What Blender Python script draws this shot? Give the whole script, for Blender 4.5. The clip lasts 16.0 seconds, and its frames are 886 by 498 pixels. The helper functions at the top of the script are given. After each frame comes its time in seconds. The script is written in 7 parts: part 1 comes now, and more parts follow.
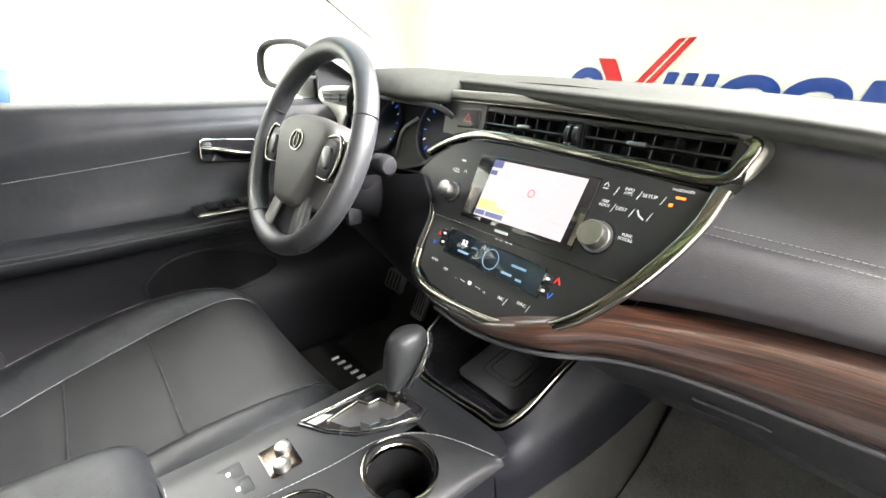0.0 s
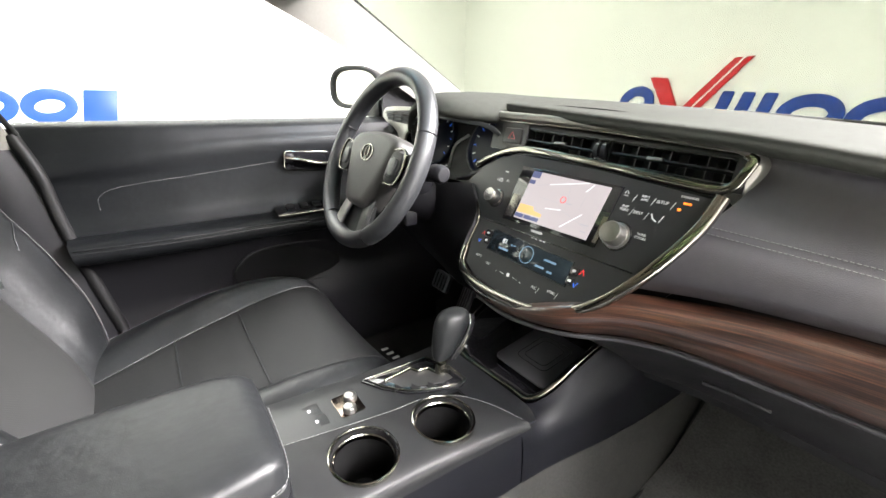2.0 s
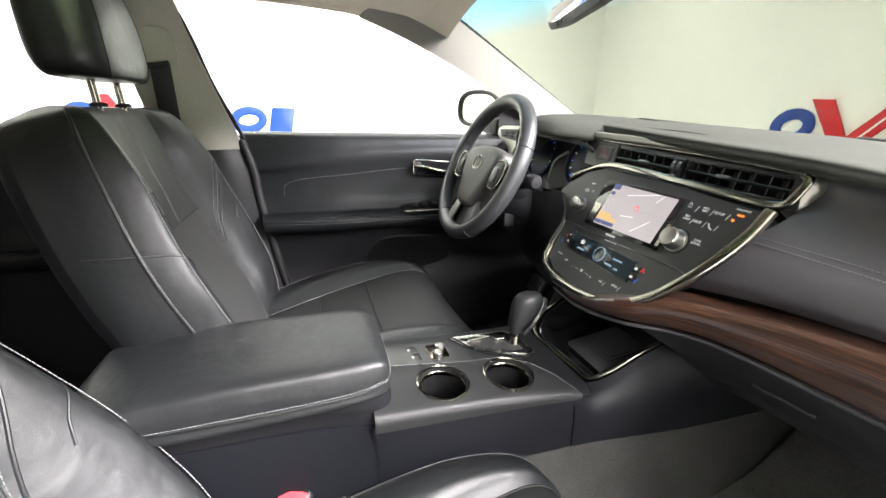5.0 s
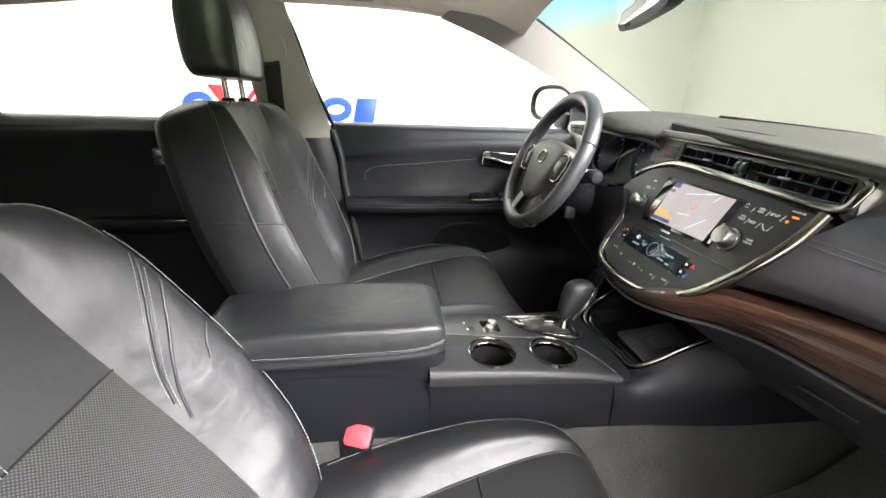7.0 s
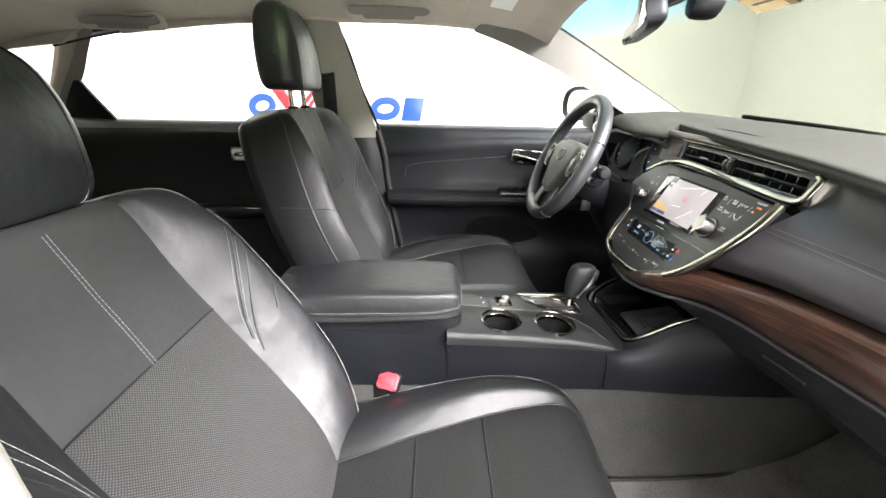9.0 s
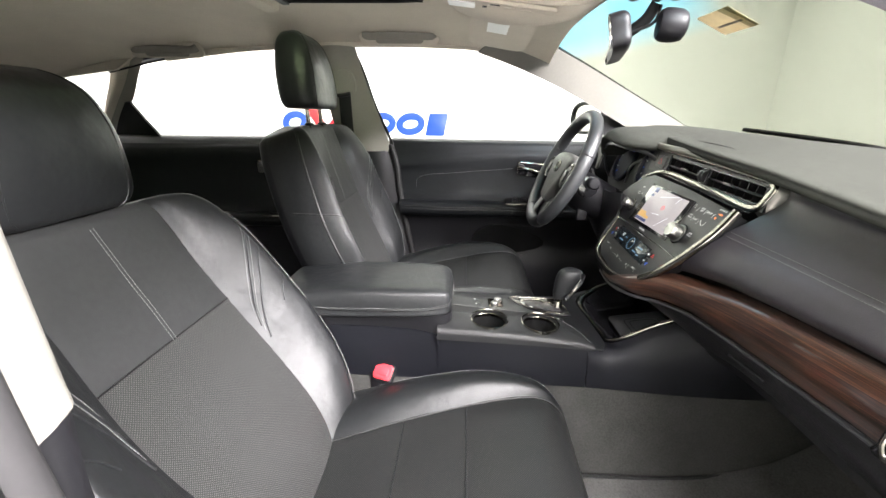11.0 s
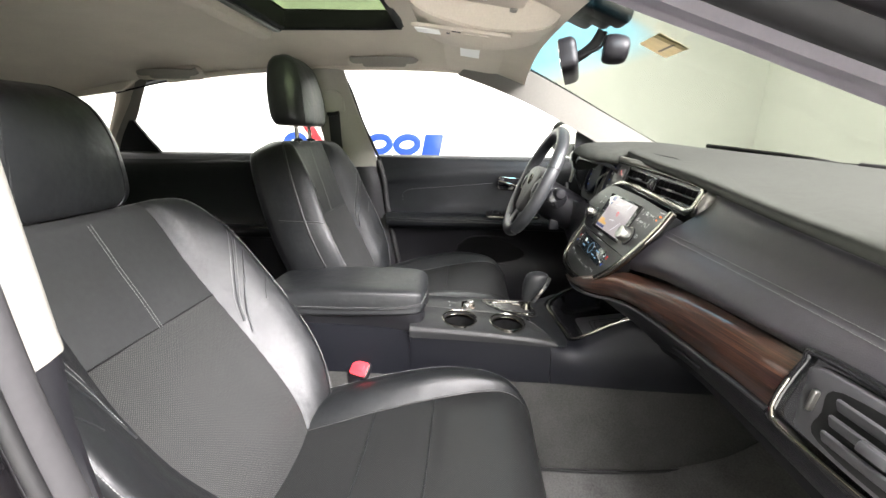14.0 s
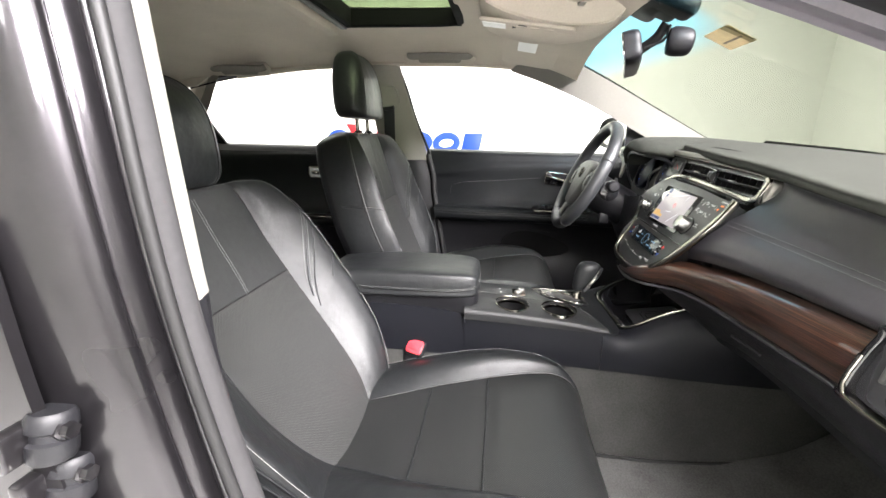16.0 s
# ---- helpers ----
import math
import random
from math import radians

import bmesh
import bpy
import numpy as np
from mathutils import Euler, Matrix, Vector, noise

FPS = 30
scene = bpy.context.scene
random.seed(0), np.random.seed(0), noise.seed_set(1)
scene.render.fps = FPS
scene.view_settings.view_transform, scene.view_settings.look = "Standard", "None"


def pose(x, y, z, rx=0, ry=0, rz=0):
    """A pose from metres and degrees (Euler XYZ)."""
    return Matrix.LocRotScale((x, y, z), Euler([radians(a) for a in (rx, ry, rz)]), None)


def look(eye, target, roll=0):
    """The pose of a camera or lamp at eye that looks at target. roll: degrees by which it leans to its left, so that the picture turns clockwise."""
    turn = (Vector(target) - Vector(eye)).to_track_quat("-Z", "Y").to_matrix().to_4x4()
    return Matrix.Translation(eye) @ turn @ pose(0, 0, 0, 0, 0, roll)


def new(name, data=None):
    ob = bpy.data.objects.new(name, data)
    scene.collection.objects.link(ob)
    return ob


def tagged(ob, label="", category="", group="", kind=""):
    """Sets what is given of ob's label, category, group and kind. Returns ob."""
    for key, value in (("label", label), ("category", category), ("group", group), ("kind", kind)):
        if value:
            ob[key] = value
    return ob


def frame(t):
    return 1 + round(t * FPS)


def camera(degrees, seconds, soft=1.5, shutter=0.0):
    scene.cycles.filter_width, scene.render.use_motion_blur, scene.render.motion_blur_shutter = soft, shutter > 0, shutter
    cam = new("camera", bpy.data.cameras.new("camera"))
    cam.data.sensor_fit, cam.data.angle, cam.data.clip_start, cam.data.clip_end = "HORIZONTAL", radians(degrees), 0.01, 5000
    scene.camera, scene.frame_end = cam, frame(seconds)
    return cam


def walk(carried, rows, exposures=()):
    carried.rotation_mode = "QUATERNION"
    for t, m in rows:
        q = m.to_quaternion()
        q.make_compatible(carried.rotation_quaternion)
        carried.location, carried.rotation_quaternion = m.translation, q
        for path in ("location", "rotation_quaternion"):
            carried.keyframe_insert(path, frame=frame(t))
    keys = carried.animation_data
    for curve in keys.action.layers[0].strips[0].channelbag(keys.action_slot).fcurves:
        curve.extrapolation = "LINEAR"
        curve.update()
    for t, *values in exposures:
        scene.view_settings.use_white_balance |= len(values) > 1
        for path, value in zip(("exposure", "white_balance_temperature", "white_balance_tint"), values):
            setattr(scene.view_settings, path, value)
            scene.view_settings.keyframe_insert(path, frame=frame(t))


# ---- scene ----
cam = camera(94.4, 16.0)
PATH = [
    (0, (0.339, 0.057, 1.027), (-1.042, 1.294, 0.275), 0.5),
    (0.5, (0.36, 0.033, 1.034), (-1.047, 1.253, 0.303), 0.6),
    (1, (0.385, 0.008, 1.04), (-1.054, 1.202, 0.332), 0.7),
    (1.5, (0.404, -0.009, 1.04), (-1.081, 1.138, 0.348), 0.6),
    (2, (0.427, -0.017, 1.037), (-1.109, 1.066, 0.352), 0.5),
    (2.5, (0.453, -0.025, 1.034), (-1.137, 0.983, 0.36), 0.7),
    (3, (0.481, -0.035, 1.035), (-1.159, 0.897, 0.371), 0.8),
    (3.5, (0.513, -0.048, 1.038), (-1.175, 0.805, 0.387), 1.0),
    (4, (0.545, -0.061, 1.042), (-1.184, 0.716, 0.406), 1.0),
    (6.5, (0.67, -0.051, 1.041), (-1.195, 0.285, 0.402), 2.1),
    (7, (0.691, -0.063, 1.053), (-1.175, 0.212, 0.389), 2.1),
    (7.5, (0.719, -0.09, 1.063), (-1.146, 0.133, 0.375), 1.9),
    (8, (0.753, -0.098, 1.064), (-1.111, 0.078, 0.363), 1.6),
    (8.5, (0.803, -0.061, 1.071), (-1.072, 0.045, 0.381), 1.3),
    (9, (0.849, -0.023, 1.077), (-1.029, 0.028, 0.391), 1.3),
    (11.5, (0.948, 0.076, 1.082), (-0.954, -0.033, 0.472), 0.6),
    (12, (0.966, 0.091, 1.081), (-0.941, -0.022, 0.488), 0.6),
    (12.5, (0.978, 0.105, 1.074), (-0.934, -0.005, 0.498), 0.8),
    (13, (0.99, 0.116, 1.07), (-0.927, 0.006, 0.51), 0.8),
    (13.5, (1.002, 0.127, 1.068), (-0.92, 0.021, 0.524), 0.8),
    (14, (1.01, 0.137, 1.064), (-0.916, 0.036, 0.535), 0.8),
    (14.5, (1.017, 0.142, 1.059), (-0.912, 0.047, 0.54), 0.8),
    (15, (1.034, 0.148, 1.052), (-0.896, 0.04, 0.539), 0.6),
    (15.5, (1.057, 0.152, 1.044), (-0.87, -0.007, 0.53), 0.7),
    (16, (1.07, 0.077, 1.037), (-0.843, -0.171, 0.51), 1.4),
]
walk(cam, [(t, look(eye, target, roll)) for t, eye, target, roll in PATH],
     exposures=[(0.0, 1.12), (1.5, 1.0), (2.0, 0.62), (3.5, 0.47), (6.5, 0.22), (8.0, 0.44), (9.0, 0.38), (11.5, 0.15), (16.0, 0.16)])

# ---------------------------------------------------------------- light
world = bpy.data.worlds.new("booth_air")
world.use_nodes = True
scene.world = world
world.node_tree.nodes["Background"].inputs[0].default_value = (0.9, 0.95, 1.0, 1)
world.node_tree.nodes["Background"].inputs[1].default_value = 0.05


def area_lamp(name, loc, target, sx, sy, watts, colour):
    data = bpy.data.lights.new(name, "AREA")
    data.shape, data.size, data.size_y, data.energy, data.color = "RECTANGLE", sx, sy, watts, colour
    data.spread = radians(130)
    ob = new(name, data)
    ob.matrix_world = look(loc, target)
    return tagged(ob, "unseen white rectangular light panel added overhead", "ceiling light")


# No lamp is in view; these panels are added to light cabin and walls.
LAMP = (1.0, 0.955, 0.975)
area_lamp("fill_panel_left", (-2.6, -0.2, 3.1), (-2.6, -0.2, 0), 1.6, 6.0, 220, LAMP)
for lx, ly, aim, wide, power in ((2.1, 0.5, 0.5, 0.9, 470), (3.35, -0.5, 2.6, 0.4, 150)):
    area_lamp("fill_panel_right", (lx, ly, 3.1), (aim, -0.2, 0.2), wide, 3.6, power, LAMP)
for ly, lz in ((2.15, 2.85), (2.95, 2.7)):
    area_lamp("fill_panel_front", (1.75, ly, lz), (0.45, -0.4, 0.8), 2.6, 0.4, 345, LAMP)
area_lamp("fill_panel_rear", (0, -3.6, 3.1), (0, -3.5, 0), 4.0, 1.2, 110, LAMP)


# ---------------------------------------------------------------- materials
def material(name, colour, rough=0.5, metal=0.0, spec=0.5, vary=0.15, scale=30.0, bump=0.0, bump_scale=400.0,
             coat=0.0, alpha=1.0, emit=0.0, rough_vary=0.08, cells=False, wave=0.0):
    """A surface with colour variation at two scales, uneven gloss and a fine relief."""
    m = bpy.data.materials.new(name)
    m.use_nodes = True
    nt = m.node_tree
    b = nt.nodes["Principled BSDF"]
    b.inputs["Metallic"].default_value = metal
    b.inputs["Specular IOR Level"].default_value = spec
    b.inputs["Coat Weight"].default_value = coat
    b.inputs["Coat Roughness"].default_value = 0.05
    co = nt.nodes.new("ShaderNodeTexCoord")

    def grain(sc, detail):
        n = nt.nodes.new("ShaderNodeTexNoise")
        n.inputs["Scale"].default_value, n.inputs["Detail"].default_value = sc, detail
        nt.links.new(co.outputs["Object"], n.inputs["Vector"])
        return n

    big, fine = grain(scale * 0.18, 3), grain(scale * 4, 4)
    add = nt.nodes.new("ShaderNodeMath")
    add.operation = "ADD"
    nt.links.new(big.outputs["Fac"], add.inputs[0])
    nt.links.new(fine.outputs["Fac"], add.inputs[1])
    ramp = nt.nodes.new("ShaderNodeMapRange")
    ramp.inputs["From Min"].default_value, ramp.inputs["From Max"].default_value = 0.6, 1.4
    ramp.inputs["To Min"].default_value, ramp.inputs["To Max"].default_value = 1 - vary, 1 + vary
    nt.links.new(add.outputs[0], ramp.inputs["Value"])
    mul = nt.nodes.new("ShaderNodeVectorMath")
    mul.operation = "SCALE"
    mul.inputs[0].default_value = colour
    nt.links.new(ramp.outputs["Result"], mul.inputs["Scale"])
    nt.links.new(mul.outputs[0], b.inputs["Base Color"])
    rr = nt.nodes.new("ShaderNodeMapRange")
    rr.inputs["To Min"].default_value, rr.inputs["To Max"].default_value = max(0.02, rough - rough_vary), min(1, rough + rough_vary)
    nt.links.new(big.outputs["Fac"], rr.inputs["Value"])
    nt.links.new(rr.outputs["Result"], b.inputs["Roughness"])
    if bump:
        if cells:
            tex = nt.nodes.new("ShaderNodeTexVoronoi")
            tex.inputs["Scale"].default_value = bump_scale
            nt.links.new(co.outputs["Object"], tex.inputs["Vector"])
            out = tex.outputs["Distance"]
        else:
            out = grain(bump_scale, 3).outputs["Fac"]
        bp = nt.nodes.new("ShaderNodeBump")
        bp.inputs["Strength"].default_value, bp.inputs["Distance"].default_value = bump, 0.0006
        nt.links.new(out, bp.inputs["Height"])
        if wave:
            soft = nt.nodes.new("ShaderNodeBump")
            soft.inputs["Strength"].default_value, soft.inputs["Distance"].default_value = wave, 0.004
            nt.links.new(grain(16, 3).outputs["Fac"], soft.inputs["Height"])
            nt.links.new(soft.outputs[0], bp.inputs["Normal"])
        nt.links.new(bp.outputs[0], b.inputs["Normal"])
    if emit:
        b.inputs["Emission Color"].default_value = (*colour, 1)
        b.inputs["Emission Strength"].default_value = emit
    return m


def perforated(name, colour, rough, pitch, hole_tone=0.12, spec=0.38, relief=0.5):
    """Leather with rows of small round holes."""
    m = material(name, colour, rough, bump=0.0, spec=spec)
    nt = m.node_tree
    b = nt.nodes["Principled BSDF"]
    co = nt.nodes.new("ShaderNodeUVMap")
    sep = nt.nodes.new("ShaderNodeSeparateXYZ")
    nt.links.new(co.outputs[0], sep.inputs[0])

    def op(kind, a, bb=None):
        n = nt.nodes.new("ShaderNodeMath")
        n.operation = kind
        for i, v in enumerate((a, bb)):
            if v is None:
                continue
            if isinstance(v, (int, float)):
                n.inputs[i].default_value = v
            else:
                nt.links.new(v, n.inputs[i])
        return n.outputs[0]

    def cell(shift):
        fx = op("SUBTRACT", op("FRACT", op("ADD", op("DIVIDE", sep.outputs[0], pitch), shift)), 0.5)
        fy = op("SUBTRACT", op("FRACT", op("ADD", op("DIVIDE", sep.outputs[1], pitch), shift)), 0.5)
        return op("SQRT", op("ADD", op("MULTIPLY", fx, fx), op("MULTIPLY", fy, fy)))

    d = op("MINIMUM", cell(0.0), cell(0.5))
    hole = op("LESS_THAN", d, 0.2)
    mix = nt.nodes.new("ShaderNodeMix")
    mix.data_type = "RGBA"
    nt.links.new(hole, mix.inputs["Factor"])
    old = b.inputs["Base Color"].links[0].from_socket
    nt.links.new(old, mix.inputs["A"])
    mix.inputs["B"].default_value = (hole_tone, hole_tone, hole_tone * 0.96, 1)
    nt.links.new(mix.outputs["Result"], b.inputs["Base Color"])
    bp = nt.nodes.new("ShaderNodeBump")
    bp.inputs["Strength"].default_value, bp.inputs["Distance"].default_value = relief, 0.0006
    nt.links.new(op("SMOOTH_MIN", d, 0.28), bp.inputs["Height"])
    nt.links.new(bp.outputs[0], b.inputs["Normal"])
    return m


def wood_material(name):
    m = bpy.data.materials.new(name)
    m.use_nodes = True
    nt = m.node_tree
    b = nt.nodes["Principled BSDF"]
    co = nt.nodes.new("ShaderNodeUVMap")

    def streaks(sx, sy, detail, warp):
        mp = nt.nodes.new("ShaderNodeMapping")
        mp.inputs["Scale"].default_value = (sx, sy, 1)
        nt.links.new(co.outputs[0], mp.inputs["Vector"])
        n = nt.nodes.new("ShaderNodeTexNoise")
        n.inputs["Scale"].default_value, n.inputs["Detail"].default_value, n.inputs["Distortion"].default_value = 1.0, detail, warp
        nt.links.new(mp.outputs[0], n.inputs["Vector"])
        return n

    wide, fine = streaks(2.6, 270, 6, 0.6), streaks(11, 1150, 4, 0.25)
    n1 = nt.nodes.new("ShaderNodeMix")
    n1.inputs["Factor"].default_value = 0.62
    nt.links.new(wide.outputs["Fac"], n1.inputs[2])
    nt.links.new(fine.outputs["Fac"], n1.inputs[3])
    r = nt.nodes.new("ShaderNodeValToRGB")
    r.color_ramp.elements[0].position, r.color_ramp.elements[0].color = 0.40, (0.0036, 0.0017, 0.0014, 1)
    r.color_ramp.elements[1].position, r.color_ramp.elements[1].color = 0.61, (0.084, 0.0335, 0.0175, 1)
    e = r.color_ramp.elements.new(0.5)
    e.color = (0.021, 0.0088, 0.0053, 1)
    nt.links.new(n1.outputs[0], r.inputs[0])
    nt.links.new(r.outputs[0], b.inputs["Base Color"])
    b.inputs["Roughness"].default_value = 0.35
    b.inputs["Coat Weight"].default_value = 1.0
    b.inputs["Coat Roughness"].default_value = 0.03
    return m


def glass_material(name, tint, band=False):
    """Thin clear pane; band: a blue shade strip along its upper edge."""
    m = bpy.data.materials.new(name)
    m.use_nodes = True
    nt = m.node_tree
    nt.nodes.remove(nt.nodes["Principled BSDF"])
    out = nt.nodes["Material Output"]
    tr, gl, mx, lw = (nt.nodes.new(k) for k in ("ShaderNodeBsdfTransparent", "ShaderNodeBsdfGlossy", "ShaderNodeMixShader", "ShaderNodeLayerWeight"))
    tr.inputs[0].default_value = (*tint, 1)
    if band:
        co, sep, rg = (nt.nodes.new(k) for k in ("ShaderNodeTexCoord", "ShaderNodeSeparateXYZ", "ShaderNodeValToRGB"))
        nt.links.new(co.outputs["Object"], sep.inputs[0])
        mr = nt.nodes.new("ShaderNodeMapRange")
        mr.inputs["From Min"].default_value, mr.inputs["From Max"].default_value = 1.255, 1.30
        nt.links.new(sep.outputs[2], mr.inputs["Value"])
        nt.links.new(mr.outputs["Result"], rg.inputs[0])
        rg.color_ramp.elements[0].color = (*tint, 1)
        rg.color_ramp.elements[1].color = (0.36, 0.55, 0.62, 1)
        nt.links.new(rg.outputs[0], tr.inputs[0])
    gl.inputs["Roughness"].default_value = 0.02
    pw = nt.nodes.new("ShaderNodeMath")
    pw.operation = "POWER"
    pw.inputs[1].default_value = 4.0
    nt.links.new(lw.outputs["Facing"], pw.inputs[0])
    am = nt.nodes.new("ShaderNodeMath")
    am.operation = "MULTIPLY_ADD"
    am.inputs[1].default_value, am.inputs[2].default_value = 0.06, 0.008
    nt.links.new(pw.outputs[0], am.inputs[0])
    nt.links.new(am.outputs[0], mx.inputs[0])
    nt.links.new(tr.outputs[0], mx.inputs[1])
    nt.links.new(gl.outputs[0], mx.inputs[2])
    nt.links.new(mx.outputs[0], out.inputs["Surface"])
    return m


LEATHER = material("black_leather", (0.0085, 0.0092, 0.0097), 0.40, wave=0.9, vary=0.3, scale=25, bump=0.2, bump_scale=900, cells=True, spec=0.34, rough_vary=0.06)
# Seat leather lightened for the light falling on the upper back.
UPPER = material("lit_back_leather", (0.0165, 0.0172, 0.0175), 0.50, wave=0.6, vary=0.25, scale=25, bump=0.2, bump_scale=900, cells=True, spec=0.4)
INSERT = perforated("perforated_leather", (0.0105, 0.0111, 0.0112), 0.45, 0.0044, 0.055, 0.34)
CUSHION = perforated("perforated_cushion_leather", (0.0075, 0.0081, 0.0083), 0.42, 0.0042, 0.026, 0.24, 0.5)
DASH = material("soft_dash_skin", (0.025, 0.0242, 0.0262), 0.40, vary=0.15, scale=20, bump=0.25, bump_scale=1100, cells=True)
DASHTOP = material("grained_dash_top", (0.034, 0.0358, 0.031), 0.85, vary=0.15, scale=20, bump=0.4, bump_scale=1300, cells=True, spec=0.06)
PLASTIC = material("black_plastic", (0.006, 0.006, 0.007), 0.45, vary=0.2, scale=40, bump=0.25, bump_scale=1500, spec=0.25)
PANEL = material("satin_black_panel", (0.0075, 0.008, 0.0085), 0.33, vary=0.1, scale=40, bump=0.1, bump_scale=2500)
GLOSS = material("piano_black", (0.008, 0.008, 0.009), 0.08, vary=0.1, rough_vary=0.03, coat=0.5)
CHROME = material("champagne_chrome", (0.25, 0.238, 0.21), 0.12, metal=1.0, vary=0.06, rough_vary=0.05)
DARKSATIN = material("dark_satin_metal", (0.06, 0.06, 0.059), 0.38, metal=0.7, vary=0.1)
SATIN = material("satin_metal", (0.34, 0.335, 0.32), 0.3, metal=1.0, vary=0.08)
TITAN = material("smoked_chrome", (0.38, 0.36, 0.32), 0.2, metal=1.0, vary=0.1)
COPPER = material("dark_bronze_metal", (0.16, 0.125, 0.105), 0.14, metal=1.0, vary=0.1)
STRIP = material("satin_grey_strip", (0.04, 0.04, 0.043), 0.4, vary=0.08)
BEZEL = material("grey_vent_plastic", (0.038, 0.038, 0.041), 0.5, vary=0.1)
RAIL = material("satin_silver_rail", (0.20, 0.195, 0.175), 0.36, metal=0.75, vary=0.06, scale=60)
WOOD = wood_material("lacquered_wood")
LINER = material("woven_headliner", (0.50, 0.455, 0.38), 0.9, vary=0.08, scale=60, bump=0.5, bump_scale=1600, spec=0.2)
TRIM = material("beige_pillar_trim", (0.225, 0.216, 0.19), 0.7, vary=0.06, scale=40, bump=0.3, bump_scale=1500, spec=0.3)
# PILLAR is TRIM again with shade put into its colour.
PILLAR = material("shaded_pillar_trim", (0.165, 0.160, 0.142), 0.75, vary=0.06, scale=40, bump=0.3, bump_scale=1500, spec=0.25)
TRAYMAT = material("grey_tray_mat", (0.034, 0.034, 0.037), 0.6, vary=0.12, scale=60)
# Mirror colour carries the dimmer beige-grey it should reflect.
OUTMIRROR = material("dim_mirror_glass", (0.62, 0.60, 0.55), 0.04, metal=1.0, vary=0.0, rough_vary=0.01)
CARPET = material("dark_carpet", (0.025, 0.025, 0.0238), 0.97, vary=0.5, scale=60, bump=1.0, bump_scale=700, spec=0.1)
# Next two: dark carpet lightened where too little light reaches.
LITMAT = material("lit_floor_mat", (0.062, 0.0615, 0.059), 0.97, vary=0.4, scale=60, bump=1.0, bump_scale=700, spec=0.1)
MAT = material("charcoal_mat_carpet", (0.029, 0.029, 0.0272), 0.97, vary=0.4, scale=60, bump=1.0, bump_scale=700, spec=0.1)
WHEELSKIN = material("worn_wheel_leather", (0.017, 0.0182, 0.0193), 0.40, vary=0.25, scale=30, bump=0.2, bump_scale=700, cells=True)
FLANK = material("satin_console_plastic", (0.0042, 0.0045, 0.0060), 0.44, vary=0.15, scale=40, bump=0.3, bump_scale=1500, spec=0.14)
WINGSKIN = material("satin_wing_skin", (0.0115, 0.0118, 0.0122), 0.45, vary=0.15, scale=20, bump=0.25, bump_scale=1100, cells=True, spec=0.3)
# Door leathers: the seats' black darkened further to stand in for shade.
DOORSKIN = material("shaded_door_skin", (0.0032, 0.0034, 0.0037), 0.38, vary=0.15, scale=25, bump=0.25, bump_scale=900, cells=True, spec=0.16)
PANELSKIN = material("shaded_door_leather", (0.0050, 0.0056, 0.0063), 0.42, wave=0.5, vary=0.2, scale=25, bump=0.25, bump_scale=900, cells=True, spec=0.18)
HUBSKIN = material("soft_hub_skin", (0.034, 0.033, 0.031), 0.5, vary=0.12, scale=30, bump=0.25, bump_scale=1100, cells=True, spec=0.4)
GLOVE = material("glove_box_skin", (0.0085, 0.0086, 0.0098), 0.5, vary=0.15, scale=40, bump=0.3, bump_scale=1300, cells=True, spec=0.32)
FELT = material("black_felt", (0.004, 0.004, 0.004), 0.9, vary=0.2, spec=0.1)
RUBBER = material("black_rubber", (0.008, 0.008, 0.008), 0.55, vary=0.2, spec=0.25)
SEAL = material("grey_door_seal", (0.020, 0.0195, 0.020), 0.8, vary=0.15, spec=0.2)
DASHPAD = material("leather_dash_pad", (0.026, 0.0242, 0.0284), 0.38, vary=0.2, scale=25, bump=0.3, bump_scale=900, cells=True, spec=1.0)
# Grey stands in for shade on the beige strip at the doorway.
SHADESTRIP = material("shaded_opening_strip", (0.085, 0.078, 0.088), 0.6, vary=0.12, scale=60)
PAINT = material("grey_metallic_paint", (0.025, 0.0233, 0.0256), 0.30, metal=0.85, vary=0.08, coat=0.5)
WALLPAINT = material("white_wall_paint", (0.86, 0.87, 0.83), 0.75, vary=0.03, scale=3, bump=0.1, bump_scale=60)
FLOORPAINT = material("grey_floor_paint", (0.54, 0.54, 0.52), 0.4, vary=0.1, scale=3)
BLUE = material("blue_sign_acrylic", (0.009, 0.044, 0.27), 0.35, vary=0.06)
RED = material("red_sign_acrylic", (0.55, 0.010, 0.018), 0.35, vary=0.06)
REDBTN = material("red_button_plastic", (0.62, 0.03, 0.04), 0.45, vary=0.05)
THREAD = material("grey_thread", (0.17, 0.172, 0.168), 0.8, vary=0.2, scale=300)
# Print and white ink glow faintly, also on labels and mat bars without a lamp.
LETTER = material("grey_white_print", (0.42, 0.425, 0.42), 0.6, vary=0.03, emit=0.1)
WHITEINK = material("white_ink", (0.75, 0.76, 0.74), 0.6, vary=0.03, emit=0.06)
AMBER = material("amber_indicator", (0.9, 0.16, 0.01), 0.5, vary=0.0, emit=0.5)
REDINK = material("red_indicator", (0.7, 0.02, 0.02), 0.5, vary=0.0, emit=0.5)
BLUEINK = material("blue_indicator", (0.02, 0.12, 0.7), 0.5, vary=0.0, emit=0.3)
MIRROR = material("mirror_glass", (0.85, 0.87, 0.86), 0.03, metal=1.0, vary=0.0, rough_vary=0.01)
GLASS = glass_material("clear_window", (0.93, 0.96, 0.93))
SHIELD = glass_material("tinted_windshield", (0.49, 0.506, 0.466), band=True)
ROOFGLASS = glass_material("green_roof_glass", (0.34, 0.385, 0.285))
